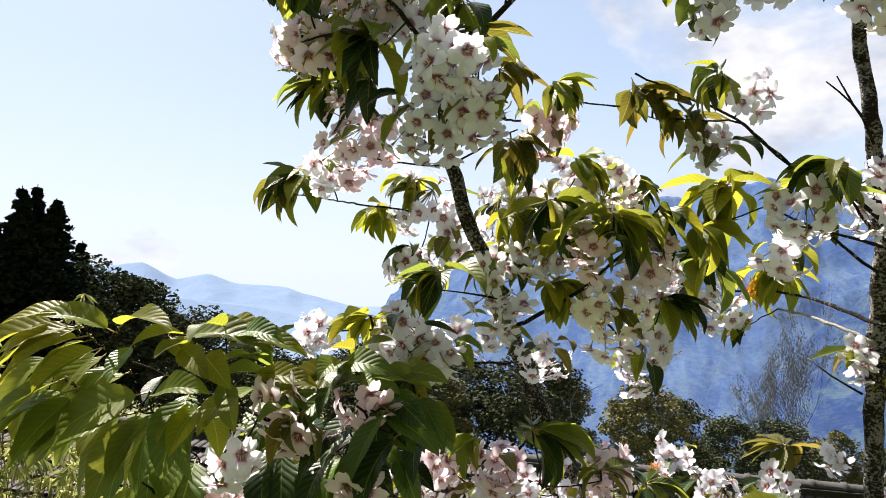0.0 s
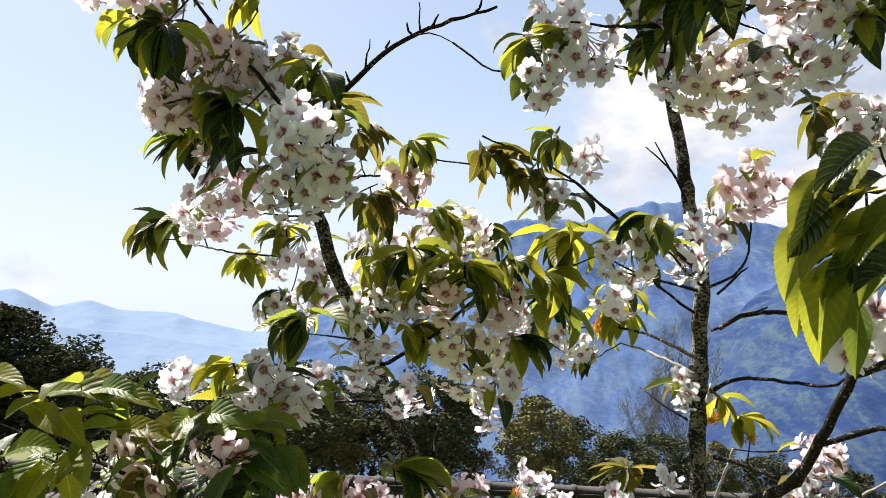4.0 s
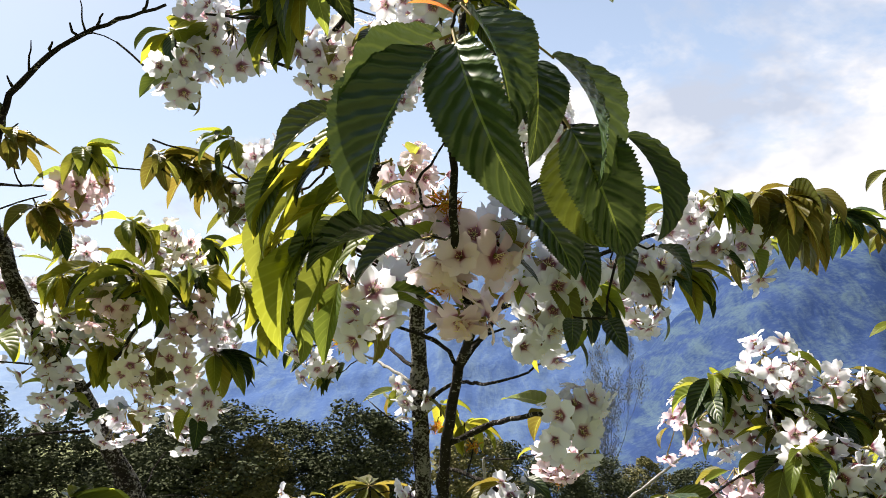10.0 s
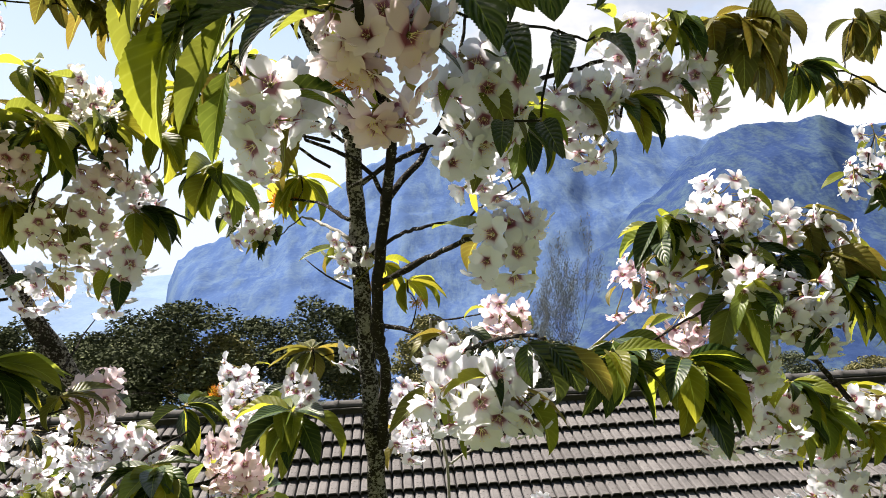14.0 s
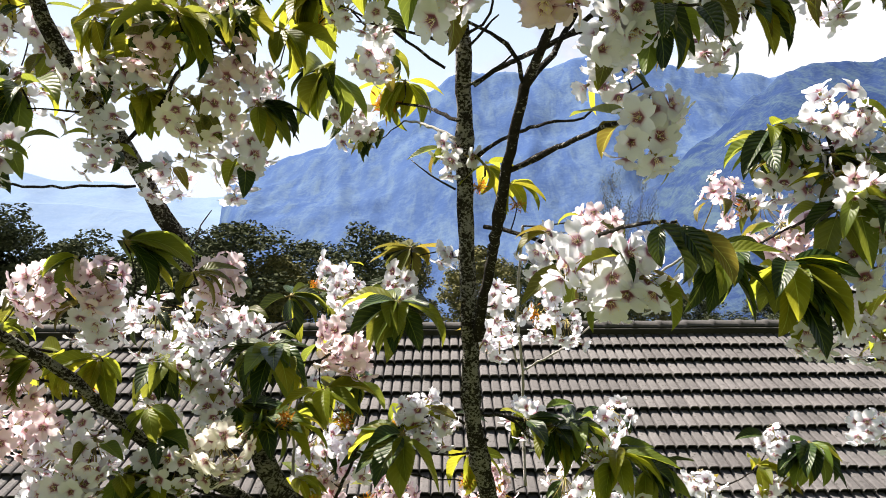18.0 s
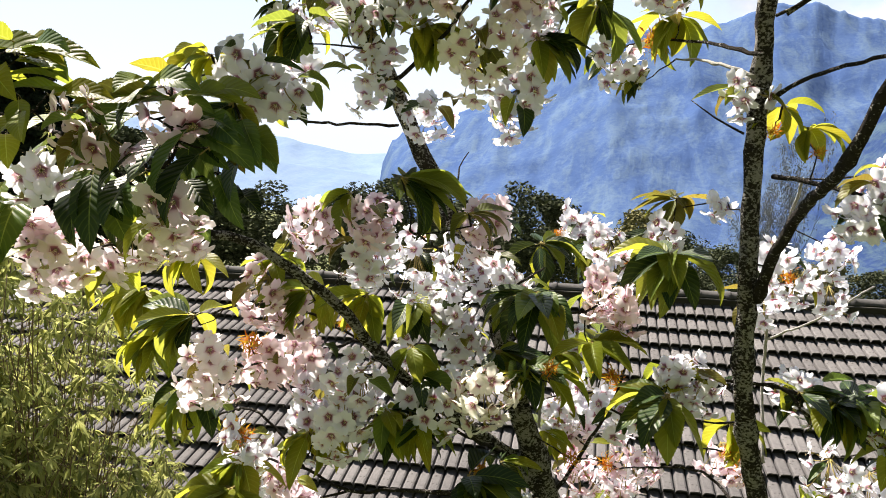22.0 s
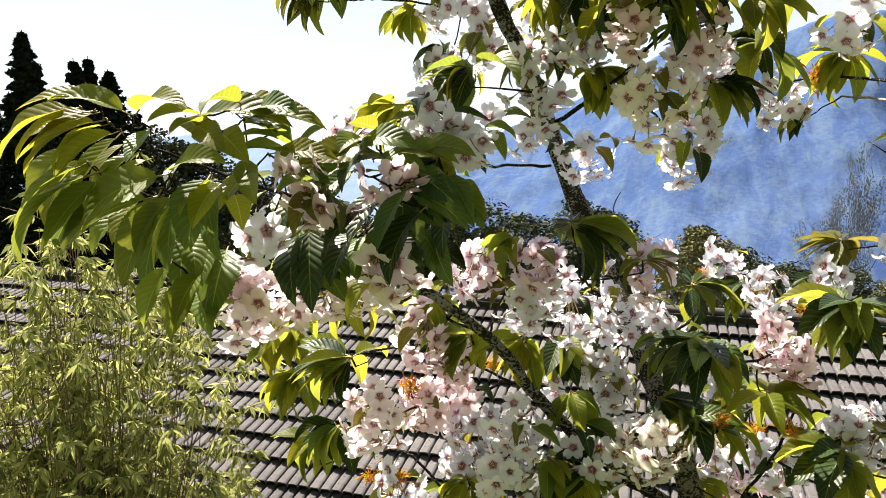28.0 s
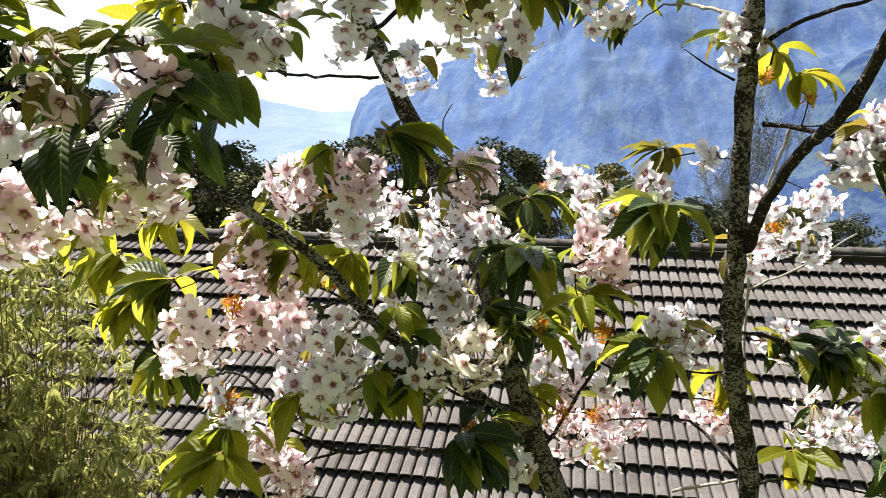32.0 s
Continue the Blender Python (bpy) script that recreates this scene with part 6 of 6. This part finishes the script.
hanging_leaf(tree_a, (-1.056, 0.882, 1.483), (-1.050, 0.812, 1.450), "mid")
hanging_leaf(tree_a, (-1.149, 0.875, 1.480), (-1.118, 0.808, 1.419), "fresh")
hanging_leaf(tree_a, (-1.128, 0.884, 1.461), (-1.107, 0.813, 1.372), "mid")
hanging_leaf(tree_a, (-1.024, 0.922, 1.541), (-1.014, 0.848, 1.476), "fresh")
hanging_leaf(tree_a, (-1.074, 0.902, 1.541), (-1.071, 0.825, 1.487), "mid")
hanging_leaf(tree_a, (-1.249, 0.856, 1.539), (-1.246, 0.791, 1.472), "fresh")
hanging_leaf(tree_a, (-0.972, 0.926, 1.524), (-0.933, 0.874, 1.471), "green")
hanging_leaf(tree_a, (-0.909, 0.962, 1.523), (-0.866, 0.919, 1.457), "green")
hanging_leaf(tree_a, (-1.213, 0.812, 1.591), (-1.232, 0.755, 1.527), "fresh")
hanging_leaf(tree_a, (-1.193, 0.812, 1.582), (-1.215, 0.756, 1.527), "fresh")
hanging_leaf(tree_a, (-1.015, 0.929, 1.486), (-1.020, 0.846, 1.447), "mid")
hanging_leaf(tree_a, (-1.217, 0.811, 1.639), (-1.109, 0.760, 1.640), "lime")
hanging_leaf(tree_a, (-1.070, 0.848, 1.600), (-1.076, 0.775, 1.604), "lime")
hanging_leaf(tree_a, (-1.042, 0.886, 1.565), (-1.047, 0.812, 1.545), "fresh")
hanging_leaf(tree_a, (-1.319, 0.808, 1.599), (-1.340, 0.751, 1.525), "fresh")
hanging_leaf(tree_a, (-1.291, 0.786, 1.576), (-1.299, 0.734, 1.493), "lime")
hanging_leaf(tree_a, (-1.301, 0.785, 1.633), (-1.327, 0.733, 1.603), "lime")
hanging_leaf(tree_a, (-1.234, 0.769, 1.641), (-1.298, 0.719, 1.597), "lime")
hanging_leaf(tree_a, (-1.268, 0.769, 1.647), (-1.349, 0.719, 1.583), "lime")
hanging_leaf(tree_a, (-1.213, 0.780, 1.615), (-1.248, 0.731, 1.538), "lime")
hanging_leaf(tree_a, (-1.244, 0.810, 1.589), (-1.246, 0.754, 1.519), "mid")
hanging_leaf(tree_a, (-1.240, 0.748, 1.576), (-1.313, 0.704, 1.483), "fresh")
hanging_leaf(tree_a, (-1.156, 0.778, 1.535), (-1.268, 0.727, 1.455), "fresh")
hanging_leaf(tree_a, (-1.099, 0.746, 1.541), (-1.108, 0.703, 1.458), "lime")
hanging_leaf(tree_a, (-1.182, 0.832, 1.534), (-1.181, 0.771, 1.421), "mid")
hanging_leaf(tree_a, (-1.087, 0.801, 1.624), (-1.101, 0.737, 1.611), "lime")
hanging_leaf(tree_a, (-1.071, 0.843, 1.636), (-0.991, 0.812, 1.605), "mid")
hanging_leaf(tree_a, (-1.124, 0.793, 1.635), (-1.067, 0.759, 1.603), "lime")
hanging_leaf(tree_a, (-0.998, 0.856, 1.591), (-1.039, 0.777, 1.604), "fresh")
hanging_leaf(tree_a, (-1.046, 0.801, 1.586), (-1.009, 0.763, 1.533), "fresh")
hanging_leaf(tree_a, (-1.169, 0.841, 1.480), (-1.135, 0.785, 1.409), "mid")
hanging_leaf(tree_a, (-1.112, 0.803, 1.439), (-1.113, 0.746, 1.380), "fresh")
hanging_leaf(tree_a, (-0.923, 0.866, 1.571), (-0.951, 0.797, 1.524), "green")
hanging_leaf(tree_a, (-0.870, 0.904, 1.544), (-0.813, 0.879, 1.499), "green")
hanging_leaf(tree_a, (-0.993, 0.860, 1.506), (-0.995, 0.805, 1.422), "green")
hanging_leaf(tree_a, (-0.933, 0.891, 1.470), (-0.899, 0.844, 1.422), "green")
hanging_leaf(tree_a, (-0.899, 0.942, 1.638), (-0.861, 0.913, 1.651), "lime")
hanging_leaf(tree_a, (-1.143, 0.874, 1.453), (-1.117, 0.807, 1.386), "fresh")
hanging_leaf(tree_a, (-1.053, 0.941, 1.541), (-1.024, 0.867, 1.485), "mid")
hanging_leaf(tree_a, (-1.267, 0.856, 1.515), (-1.280, 0.791, 1.456), "fresh")
hanging_leaf(tree_a, (-1.221, 0.823, 1.573), (-1.250, 0.766, 1.504), "fresh")
hanging_leaf(tree_a, (-0.997, 0.925, 1.469), (-0.988, 0.842, 1.428), "green")
hanging_leaf(tree_a, (-1.041, 0.862, 1.615), (-1.030, 0.789, 1.625), "lime")
hanging_leaf(tree_a, (-1.313, 0.815, 1.586), (-1.320, 0.758, 1.504), "fresh")
hanging_leaf(tree_a, (-1.305, 0.784, 1.623), (-1.338, 0.732, 1.578), "lime")
hanging_leaf(tree_a, (-0.942, 0.872, 1.567), (-0.954, 0.803, 1.500), "green")
hanging_leaf(tree_a, (-0.890, 0.916, 1.584), (-0.945, 0.811, 1.552), "green")
hanging_leaf(tree_a, (-0.909, 0.891, 1.583), (-0.841, 0.897, 1.566), "green")
hanging_leaf(tree_a, (-0.908, 0.853, 1.496), (-0.914, 0.779, 1.438), "green")
hanging_leaf(tree_a, (-0.825, 0.865, 1.526), (-0.852, 0.808, 1.442), "green")
hanging_leaf(tree_a, (-0.903, 0.877, 1.487), (-0.909, 0.830, 1.443), "green")
hanging_leaf(tree_a, (-0.882, 0.916, 1.539), (-0.841, 0.891, 1.485), "green")
hanging_leaf(tree_a, (-0.867, 0.896, 1.542), (-0.785, 0.892, 1.495), "green")
hanging_leaf(tree_a, (-0.830, 0.936, 1.554), (-0.779, 0.907, 1.501), "green")
hanging_leaf(tree_a, (-0.824, 0.976, 1.549), (-0.778, 0.942, 1.495), "green")
hanging_leaf(tree_a, (-0.978, 0.845, 1.500), (-0.947, 0.790, 1.404), "green")
hanging_leaf(tree_a, (-0.980, 0.865, 1.456), (-0.920, 0.825, 1.407), "green")
hanging_leaf(tree_a, (-0.969, 0.875, 1.475), (-0.920, 0.828, 1.436), "green")
hanging_leaf(tree_a, (-0.915, 0.876, 1.490), (-0.888, 0.844, 1.419), "green")
hanging_leaf(tree_a, (-0.892, 0.918, 1.464), (-0.852, 0.894, 1.404), "green")
hanging_leaf(tree_a, (-0.839, 0.931, 1.486), (-0.809, 0.900, 1.421), "green")
hanging_leaf(tree_a, (-0.869, 0.976, 1.467), (-0.827, 0.948, 1.433), "green")
hanging_leaf(tree_a, (-0.906, 0.893, 1.603), (-0.919, 0.819, 1.546), "sheen")
hanging_leaf(tree_a, (-0.897, 0.900, 1.546), (-0.911, 0.826, 1.486), "sheen")
hanging_leaf(tree_a, (-0.876, 0.911, 1.561), (-0.853, 0.860, 1.495), "sheen")
hanging_leaf(tree_a, (-0.853, 0.923, 1.560), (-0.803, 0.888, 1.526), "sheen")
hanging_leaf(tree_a, (-0.893, 0.967, 1.530), (-0.886, 0.908, 1.468), "green")
hanging_leaf(tree_a, (-0.822, 0.940, 1.568), (-0.777, 0.902, 1.510), "mid")
hanging_leaf(tree_a, (-0.870, 0.913, 1.586), (-0.778, 0.900, 1.583), "fresh")
hanging_leaf(tree_a, (-0.929, 0.881, 1.600), (-0.842, 0.864, 1.592), "mid")
hanging_leaf(tree_a, (-0.915, 0.888, 1.608), (-0.918, 0.818, 1.591), "fresh")
hanging_leaf(tree_a, (-1.084, 0.787, 1.563), (-1.069, 0.720, 1.479), "mid")
hanging_leaf(tree_a, (-1.082, 0.789, 1.555), (-1.074, 0.713, 1.518), "lime")
hanging_leaf(tree_a, (-1.146, 0.826, 1.581), (-1.127, 0.758, 1.549), "green")
hanging_leaf(tree_a, (-1.122, 0.842, 1.559), (-1.089, 0.789, 1.485), "green")
hanging_leaf(tree_a, (-1.046, 0.807, 1.649), (-1.049, 0.722, 1.633), "lime")
hanging_leaf(tree_a, (-1.044, 0.809, 1.633), (-0.939, 0.803, 1.616), "lime")
hanging_leaf(tree_a, (-1.040, 0.811, 1.639), (-0.964, 0.786, 1.633), "mid")
hanging_leaf(tree_a, (-1.040, 0.815, 1.568), (-1.036, 0.741, 1.526), "fresh")
hanging_leaf(tree_a, (-1.024, 0.824, 1.589), (-0.927, 0.812, 1.581), "lime")
hanging_leaf(tree_a, (-1.114, 0.849, 1.526), (-1.086, 0.793, 1.452), "green")
hanging_leaf(tree_a, (-0.998, 0.914, 1.499), (-0.994, 0.849, 1.449), "green")
hanging_leaf(tree_a, (-0.966, 0.931, 1.487), (-0.932, 0.884, 1.432), "green")
hanging_leaf(tree_a, (-0.878, 0.974, 1.509), (-0.873, 0.915, 1.442), "green")
hanging_leaf(tree_a, (-0.820, 0.941, 1.526), (-0.811, 0.885, 1.462), "sheen")
hanging_leaf(tree_a, (-0.920, 0.954, 1.510), (-0.913, 0.893, 1.449), "green")
hanging_leaf(tree_a, (-0.842, 0.929, 1.554), (-0.862, 0.854, 1.535), "sheen")
hanging_leaf(tree_a, (-1.004, 0.837, 1.573), (-0.937, 0.808, 1.551), "mid")
hanging_leaf(tree_a, (-1.075, 0.872, 1.509), (-1.054, 0.813, 1.454), "green")
hanging_leaf(tree_a, (-1.037, 0.892, 1.525), (-1.017, 0.834, 1.469), "green")
hanging_leaf(tree_b, (0.107, 0.699, 1.824), (0.118, 0.673, 1.765), "green")
hanging_leaf(tree_b, (0.164, 0.749, 1.828), (0.158, 0.723, 1.772), "green")
hanging_leaf(tree_b, (0.198, 0.750, 1.822), (0.224, 0.723, 1.782), "green")
hanging_leaf(tree_b, (0.110, 0.754, 1.749), (0.104, 0.727, 1.712), "green")
hanging_leaf(tree_b, (0.145, 0.755, 1.748), (0.156, 0.727, 1.708), "green")
hanging_leaf(tree_b, (0.001, 0.545, 1.975), (-0.094, 0.530, 1.858), "sheen", (-0.75, -0.25, 0.6), 13)
hanging_leaf(tree_b, (-0.004, 0.535, 1.961), (-0.080, 0.515, 1.819), "sheen", (-0.35, -0.75, 0.55), 12)
hanging_leaf(tree_b, (0.001, 0.515, 1.982), (0.036, 0.485, 1.873), "sheen", (0.35, -0.75, 0.6), 14)
hanging_leaf(tree_b, (-0.007, 0.525, 1.968), (0.034, 0.505, 1.808), "sheen", (-0.45, -0.7, 0.5), 15)
hanging_leaf(tree_b, (0.056, 0.530, 1.948), (0.054, 0.520, 1.857), "sheen", (0.3, -0.8, 0.5), 14)
hanging_leaf(tree_b, (0.060, 0.530, 1.954), (0.110, 0.535, 1.840), "sheen", (0.6, -0.5, 0.7), 13)
hanging_leaf(tree_b, (0.127, 0.580, 1.902), (0.178, 0.620, 1.810), "sheen", (0.5, -0.5, 0.7), 12)
hanging_leaf(tree_b, (0.082, 0.570, 1.909), (0.126, 0.575, 1.785), "sheen", (-0.25, -0.8, 0.5), 15)
hanging_leaf(tree_b, (0.087, 0.590, 1.905), (0.108, 0.590, 1.799), "fresh", (-0.5, -0.6, 0.5), 12)
hanging_leaf(tree_b, (0.040, 0.645, 1.857), (0.087, 0.600, 1.775), "sheen", (0.1, -0.85, 0.5), 13)
hanging_leaf(tree_b, (0.051, 0.660, 1.867), (0.107, 0.650, 1.809), "sheen", (0.4, -0.6, 0.6), 15)
hanging_leaf(tree_b, (0.086, 0.609, 1.882), (0.100, 0.617, 1.832), "lime")
hanging_leaf(tree_b, (-0.001, 0.550, 1.989), (-0.044, 0.547, 2.000), "orange")
hanging_leaf(tree_b, (0.005, 0.539, 1.992), (0.005, 0.527, 2.007), "orange")
hanging_leaf(tree_b, (-0.052, 0.637, 1.822), (-0.140, 0.620, 1.787), "green")
hanging_leaf(tree_b, (-0.030, 0.617, 1.817), (-0.095, 0.604, 1.770), "green")
hanging_leaf(tree_b, (-0.072, 0.631, 1.854), (-0.109, 0.633, 1.839), "lime")
hanging_leaf(tree_b, (-0.105, 0.656, 1.946), (-0.170, 0.625, 1.879), "green")
hanging_leaf(tree_b, (-0.102, 0.656, 1.949), (-0.173, 0.644, 1.823), "lime")
hanging_leaf(tree_b, (-0.096, 0.651, 1.913), (-0.154, 0.630, 1.850), "green")
hanging_leaf(tree_b, (-0.096, 0.654, 1.898), (-0.196, 0.635, 1.819), "lime")
hanging_leaf(tree_b, (-0.094, 0.647, 1.881), (-0.152, 0.637, 1.809), "fresh")
hanging_leaf(tree_b, (-0.101, 0.650, 1.858), (-0.179, 0.637, 1.804), "lime")
hanging_leaf(tree_b, (-0.137, 0.654, 1.829), (-0.173, 0.642, 1.773), "fresh")
hanging_leaf(tree_b, (-0.170, 0.643, 1.896), (-0.192, 0.634, 1.823), "green")
hanging_leaf(tree_b, (-0.093, 0.649, 1.868), (-0.131, 0.642, 1.777), "fresh")
hanging_leaf(tree_b, (-0.115, 0.652, 1.842), (-0.158, 0.643, 1.773), "green")
hanging_leaf(tree_b, (-0.130, 0.650, 1.894), (-0.187, 0.630, 1.800), "fresh")
hanging_leaf(tree_b, (-0.150, 0.655, 1.831), (-0.172, 0.635, 1.723), "lime")
hanging_leaf(tree_b, (-0.116, 0.670, 1.830), (-0.157, 0.650, 1.735), "fresh")
hanging_leaf(tree_b, (-0.120, 0.670, 1.791), (-0.133, 0.650, 1.709), "fresh")
hanging_leaf(tree_b, (-0.144, 0.660, 1.921), (-0.192, 0.640, 1.841), "fresh")
hanging_leaf(tree_b, (-0.047, 0.680, 1.880), (-0.087, 0.660, 1.849), "fresh")
hanging_leaf(tree_b, (-0.068, 0.640, 1.893), (-0.139, 0.620, 1.814), "fresh")
hanging_leaf(tree_b, (-0.041, 0.660, 1.854), (-0.122, 0.640, 1.785), "fresh")
hanging_leaf(tree_b, (-0.018, 0.670, 1.918), (0.019, 0.650, 1.881), "lime")
hanging_leaf(tree_b, (0.103, 0.680, 1.891), (0.069, 0.660, 1.871), "fresh")
hanging_leaf(tree_b, (-0.165, 0.680, 1.817), (-0.184, 0.660, 1.748), "lime")
hanging_leaf(tree_b, (-0.158, 0.670, 1.874), (-0.198, 0.650, 1.785), "fresh")
hanging_leaf(tree_b, (0.131, 0.870, 1.530), (0.168, 0.860, 1.455), "green")
hanging_leaf(tree_b, (0.167, 0.870, 1.522), (0.224, 0.860, 1.453), "bronze")
hanging_leaf(tree_b, (0.140, 0.870, 1.528), (0.137, 0.860, 1.476), "green")
hanging_leaf(tree_b, (0.158, 0.870, 1.528), (0.191, 0.860, 1.465), "green")


def join_spurs():
    """Fine twigs from every spur to the nearest wood of its tree."""
    for tree in (tree_a, tree_b):
        wood = np.array([p for t, p in WOOD if t is tree])
        ends = np.array([p for t, p in SPURS if t is tree])
        gap = np.sqrt(((ends[:, None, :] - wood[None, :, :]) ** 2).sum(2))
        near, at = gap.min(1), wood[gap.argmin(1)]
        left = set(range(len(ends)))
        while left:
            k = min(left, key=lambda i: near[i])
            left.discard(k)
            a, b = Vector(at[k]), Vector(ends[k])
            if (b - a).length > 0.012:
                rng = rng_at(b)
                bow = Vector((rng.gauss(0, 0.06), rng.gauss(0, 0.06), rng.uniform(-0.12, 0.02))) * (b - a).length
                thick = 0.0013 + 0.004 * min(0.3, (b - a).length)
                limb(tree, "twig", thick, thick * 0.7, a, a.lerp(b, 0.5) + bow, b)
            for i in left:
                d = np.linalg.norm(ends[i] - ends[k])
                if d < near[i] * 0.9:
                    near[i], at[i] = d, ends[k]


join_spurs()

# ---- the house below the terrace ----
RIDGE_A, RIDGE_B = Vector((-17.0, 9.75, -0.70)), Vector((13.0, 11.55, -0.70))
along_ridge = (RIDGE_B - RIDGE_A).normalized()
SLOPE = radians(20.0)
down = (Vector((along_ridge.y, -along_ridge.x, 0)) * math.cos(SLOPE) + Vector((0, 0, -math.sin(SLOPE)))).normalized()
up_roof = along_ridge.cross(-down).normalized()
if up_roof.z < 0:
    up_roof = -up_roof
ROW, COL = 0.36, 0.26
N_ROWS = 16
length = (RIDGE_B - RIDGE_A).length
house = thing("house", ((RIDGE_A + RIDGE_B) / 2 + Vector((0, 0, -4.2))), "low house with a long grey cement-tiled gable roof", "house")
H0 = BASE[house.name]
roof_turn = Matrix((along_ridge, -down, up_roof)).transposed().to_4x4()   # x along the ridge, y up the slope, z out of it


def roof_at(x, y, z=0.0):
    return RIDGE_A - H0 + along_ridge * x - down * y + up_roof * z


bm = bmesh.new()
m = Matrix.Translation(roof_at(0, 0)) @ roof_turn
box(bm, (0, -N_ROWS * ROW - 0.05, -0.16), (length, 0.0, -0.04), m)
roof = part("roof", mesh_of("roof", bm, UNDER, smooth=False), house, label="weathered grey roof of interlocking cement tiles")
far_dir = Vector((-down.x, -down.y, down.z))
bm = bmesh.new()
mf = Matrix.Translation(RIDGE_A - H0) @ Matrix((along_ridge, far_dir, Vector((0, 0, 1)))).transposed().to_4x4()
box(bm, (0, 0.0, -0.16), (length, N_ROWS * ROW, 0.0), mf)
part("roof", mesh_of("roof", bm, TILE, smooth=False), house)
bm = bmesh.new()
eave = N_ROWS * ROW * math.cos(SLOPE) - 0.5
flat_out = Vector((down.x, down.y, 0)).normalized()
mw = Matrix.Translation(RIDGE_A - H0) @ Matrix((along_ridge, -flat_out, Vector((0, 0, 1)))).transposed().to_4x4()
drop = -N_ROWS * ROW * math.sin(SLOPE)
box(bm, (0.5, -eave, -4.3), (length - 0.5, -eave + 0.2, drop - 0.02), mw)
box(bm, (0.5, eave - 0.2, -4.3), (length - 0.5, eave, drop - 0.02), mw)
for x in (0.5, length - 0.7):
    v = box(bm, (x, -eave + 0.2, -4.3), (x + 0.2, eave - 0.2, drop - 0.02), mw)
part("wall", mesh_of("wall", bm, WALL, smooth=False), house, label="plain light plastered walls")
bm = bmesh.new()
box(bm, (0, -N_ROWS * ROW - 0.075, -0.2), (length, -N_ROWS * ROW - 0.052, -0.02), m)
part("fascia", mesh_of("fascia", bm, TIMBER, smooth=False), house)


def tile_verts(rng):
    """A cement tile with two low rolls and a thick lower edge."""
    prof = [(0.0, 0.000), (0.005, 0.036), (0.022, 0.047), (0.092, 0.047), (0.110, 0.036), (0.117, 0.004), (0.128, 0.004), (0.135, 0.036), (0.152, 0.047), (0.222, 0.047), (0.240, 0.036), (0.247, 0.002), (0.260, 0.000)]
    top = [(x, 0.012, z - 0.058) for x, z in prof]
    low = [(x, -ROW - 0.018, z + 0.020) for x, z in prof]
    foot = [(x, -ROW - 0.018, z + 0.004) for x, z in prof]
    verts = top + low + foot
    k = len(prof)
    faces = []
    for i in range(k - 1):
        faces.append((i + 1, i, k + i, k + i + 1))
        faces.append((k + i + 1, k + i, 2 * k + i, 2 * k + i + 1))
    return verts, faces


tv, tf = tile_verts(random)
me_tile = bpy.data.meshes.new("tile")
me_tile.from_pydata(tv, [], tf)
me_tile.materials.append(TILE)
rng = random.Random(5)
loose_v, loose_f, singles = [], [], 0
n_cols = int(length / COL)
for r in range(N_ROWS):
    for c in range(n_cols):
        x = c * COL
        at = roof_at(x, -r * ROW - 0.06, rng.uniform(-0.003, 0.004))
        turn = Matrix.Translation(at) @ roof_turn @ Matrix.Rotation(rng.gauss(0, 0.006), 4, "Z") @ Matrix.Rotation(rng.gauss(0, 0.006), 4, "X")
        world_x = (at + H0).x
        if 1 <= r <= 10 and -5.2 < world_x < 2.6 and singles < 300:
            singles += 1
            part("tile", me_tile, roof, turn=turn)
        else:
            n0 = len(loose_v)
            loose_v += [turn @ Vector(p) for p in tv]
            loose_f += [tuple(n0 + i for i in f) for f in tf]
me = bpy.data.meshes.new("tiles")
me.from_pydata(loose_v, [], loose_f)
me.materials.append(TILE)
part("tiles", me, roof)["kind"] = "stuff"

# ridge: a mortar bed under half-round caps, its colour darkened for their shade
bm = bmesh.new()
n = 9
L, R = 0.44, 0.080
rows = []
for x, rad in ((-0.01, R), (L * 0.86, R * 0.94), (L * 0.86, R * 1.12), (L, R * 1.12)):
    rows.append([bm.verts.new((x, -rad * math.cos(math.pi * k / (n - 1)), rad * math.sin(math.pi * k / (n - 1)))) for k in range(n)])
for a, b in zip(rows, rows[1:]):
    for k in range(n - 1):
        bm.faces.new((a[k], a[k + 1], b[k + 1], b[k]))
me_cap = mesh_of("ridge_cap", bm, CAP)
ridge_turn = Matrix((along_ridge, Vector((-along_ridge.y, along_ridge.x, 0)), Vector((0, 0, 1)))).transposed().to_4x4()
bm = bmesh.new()
box(bm, (0, -0.05, -0.08), (length, 0.05, 0.10))
box(bm, (0, -0.115, 0.050), (length, 0.115, 0.068))
ridge = part("ridge", mesh_of("ridge", bm, UNDER, smooth=False), house, turn=Matrix.Translation(RIDGE_A - H0) @ ridge_turn, label="mortar ridge under half-round grey caps, darkened for the shade below them")
for c in range(int(length / 0.4)):
    part("ridge_cap", me_cap, ridge, turn=Matrix.Translation((c * 0.4, 0, 0.085 + rng.uniform(-0.003, 0.003))) @ Matrix.Rotation(rng.gauss(0, 0.01), 4, "Z"))
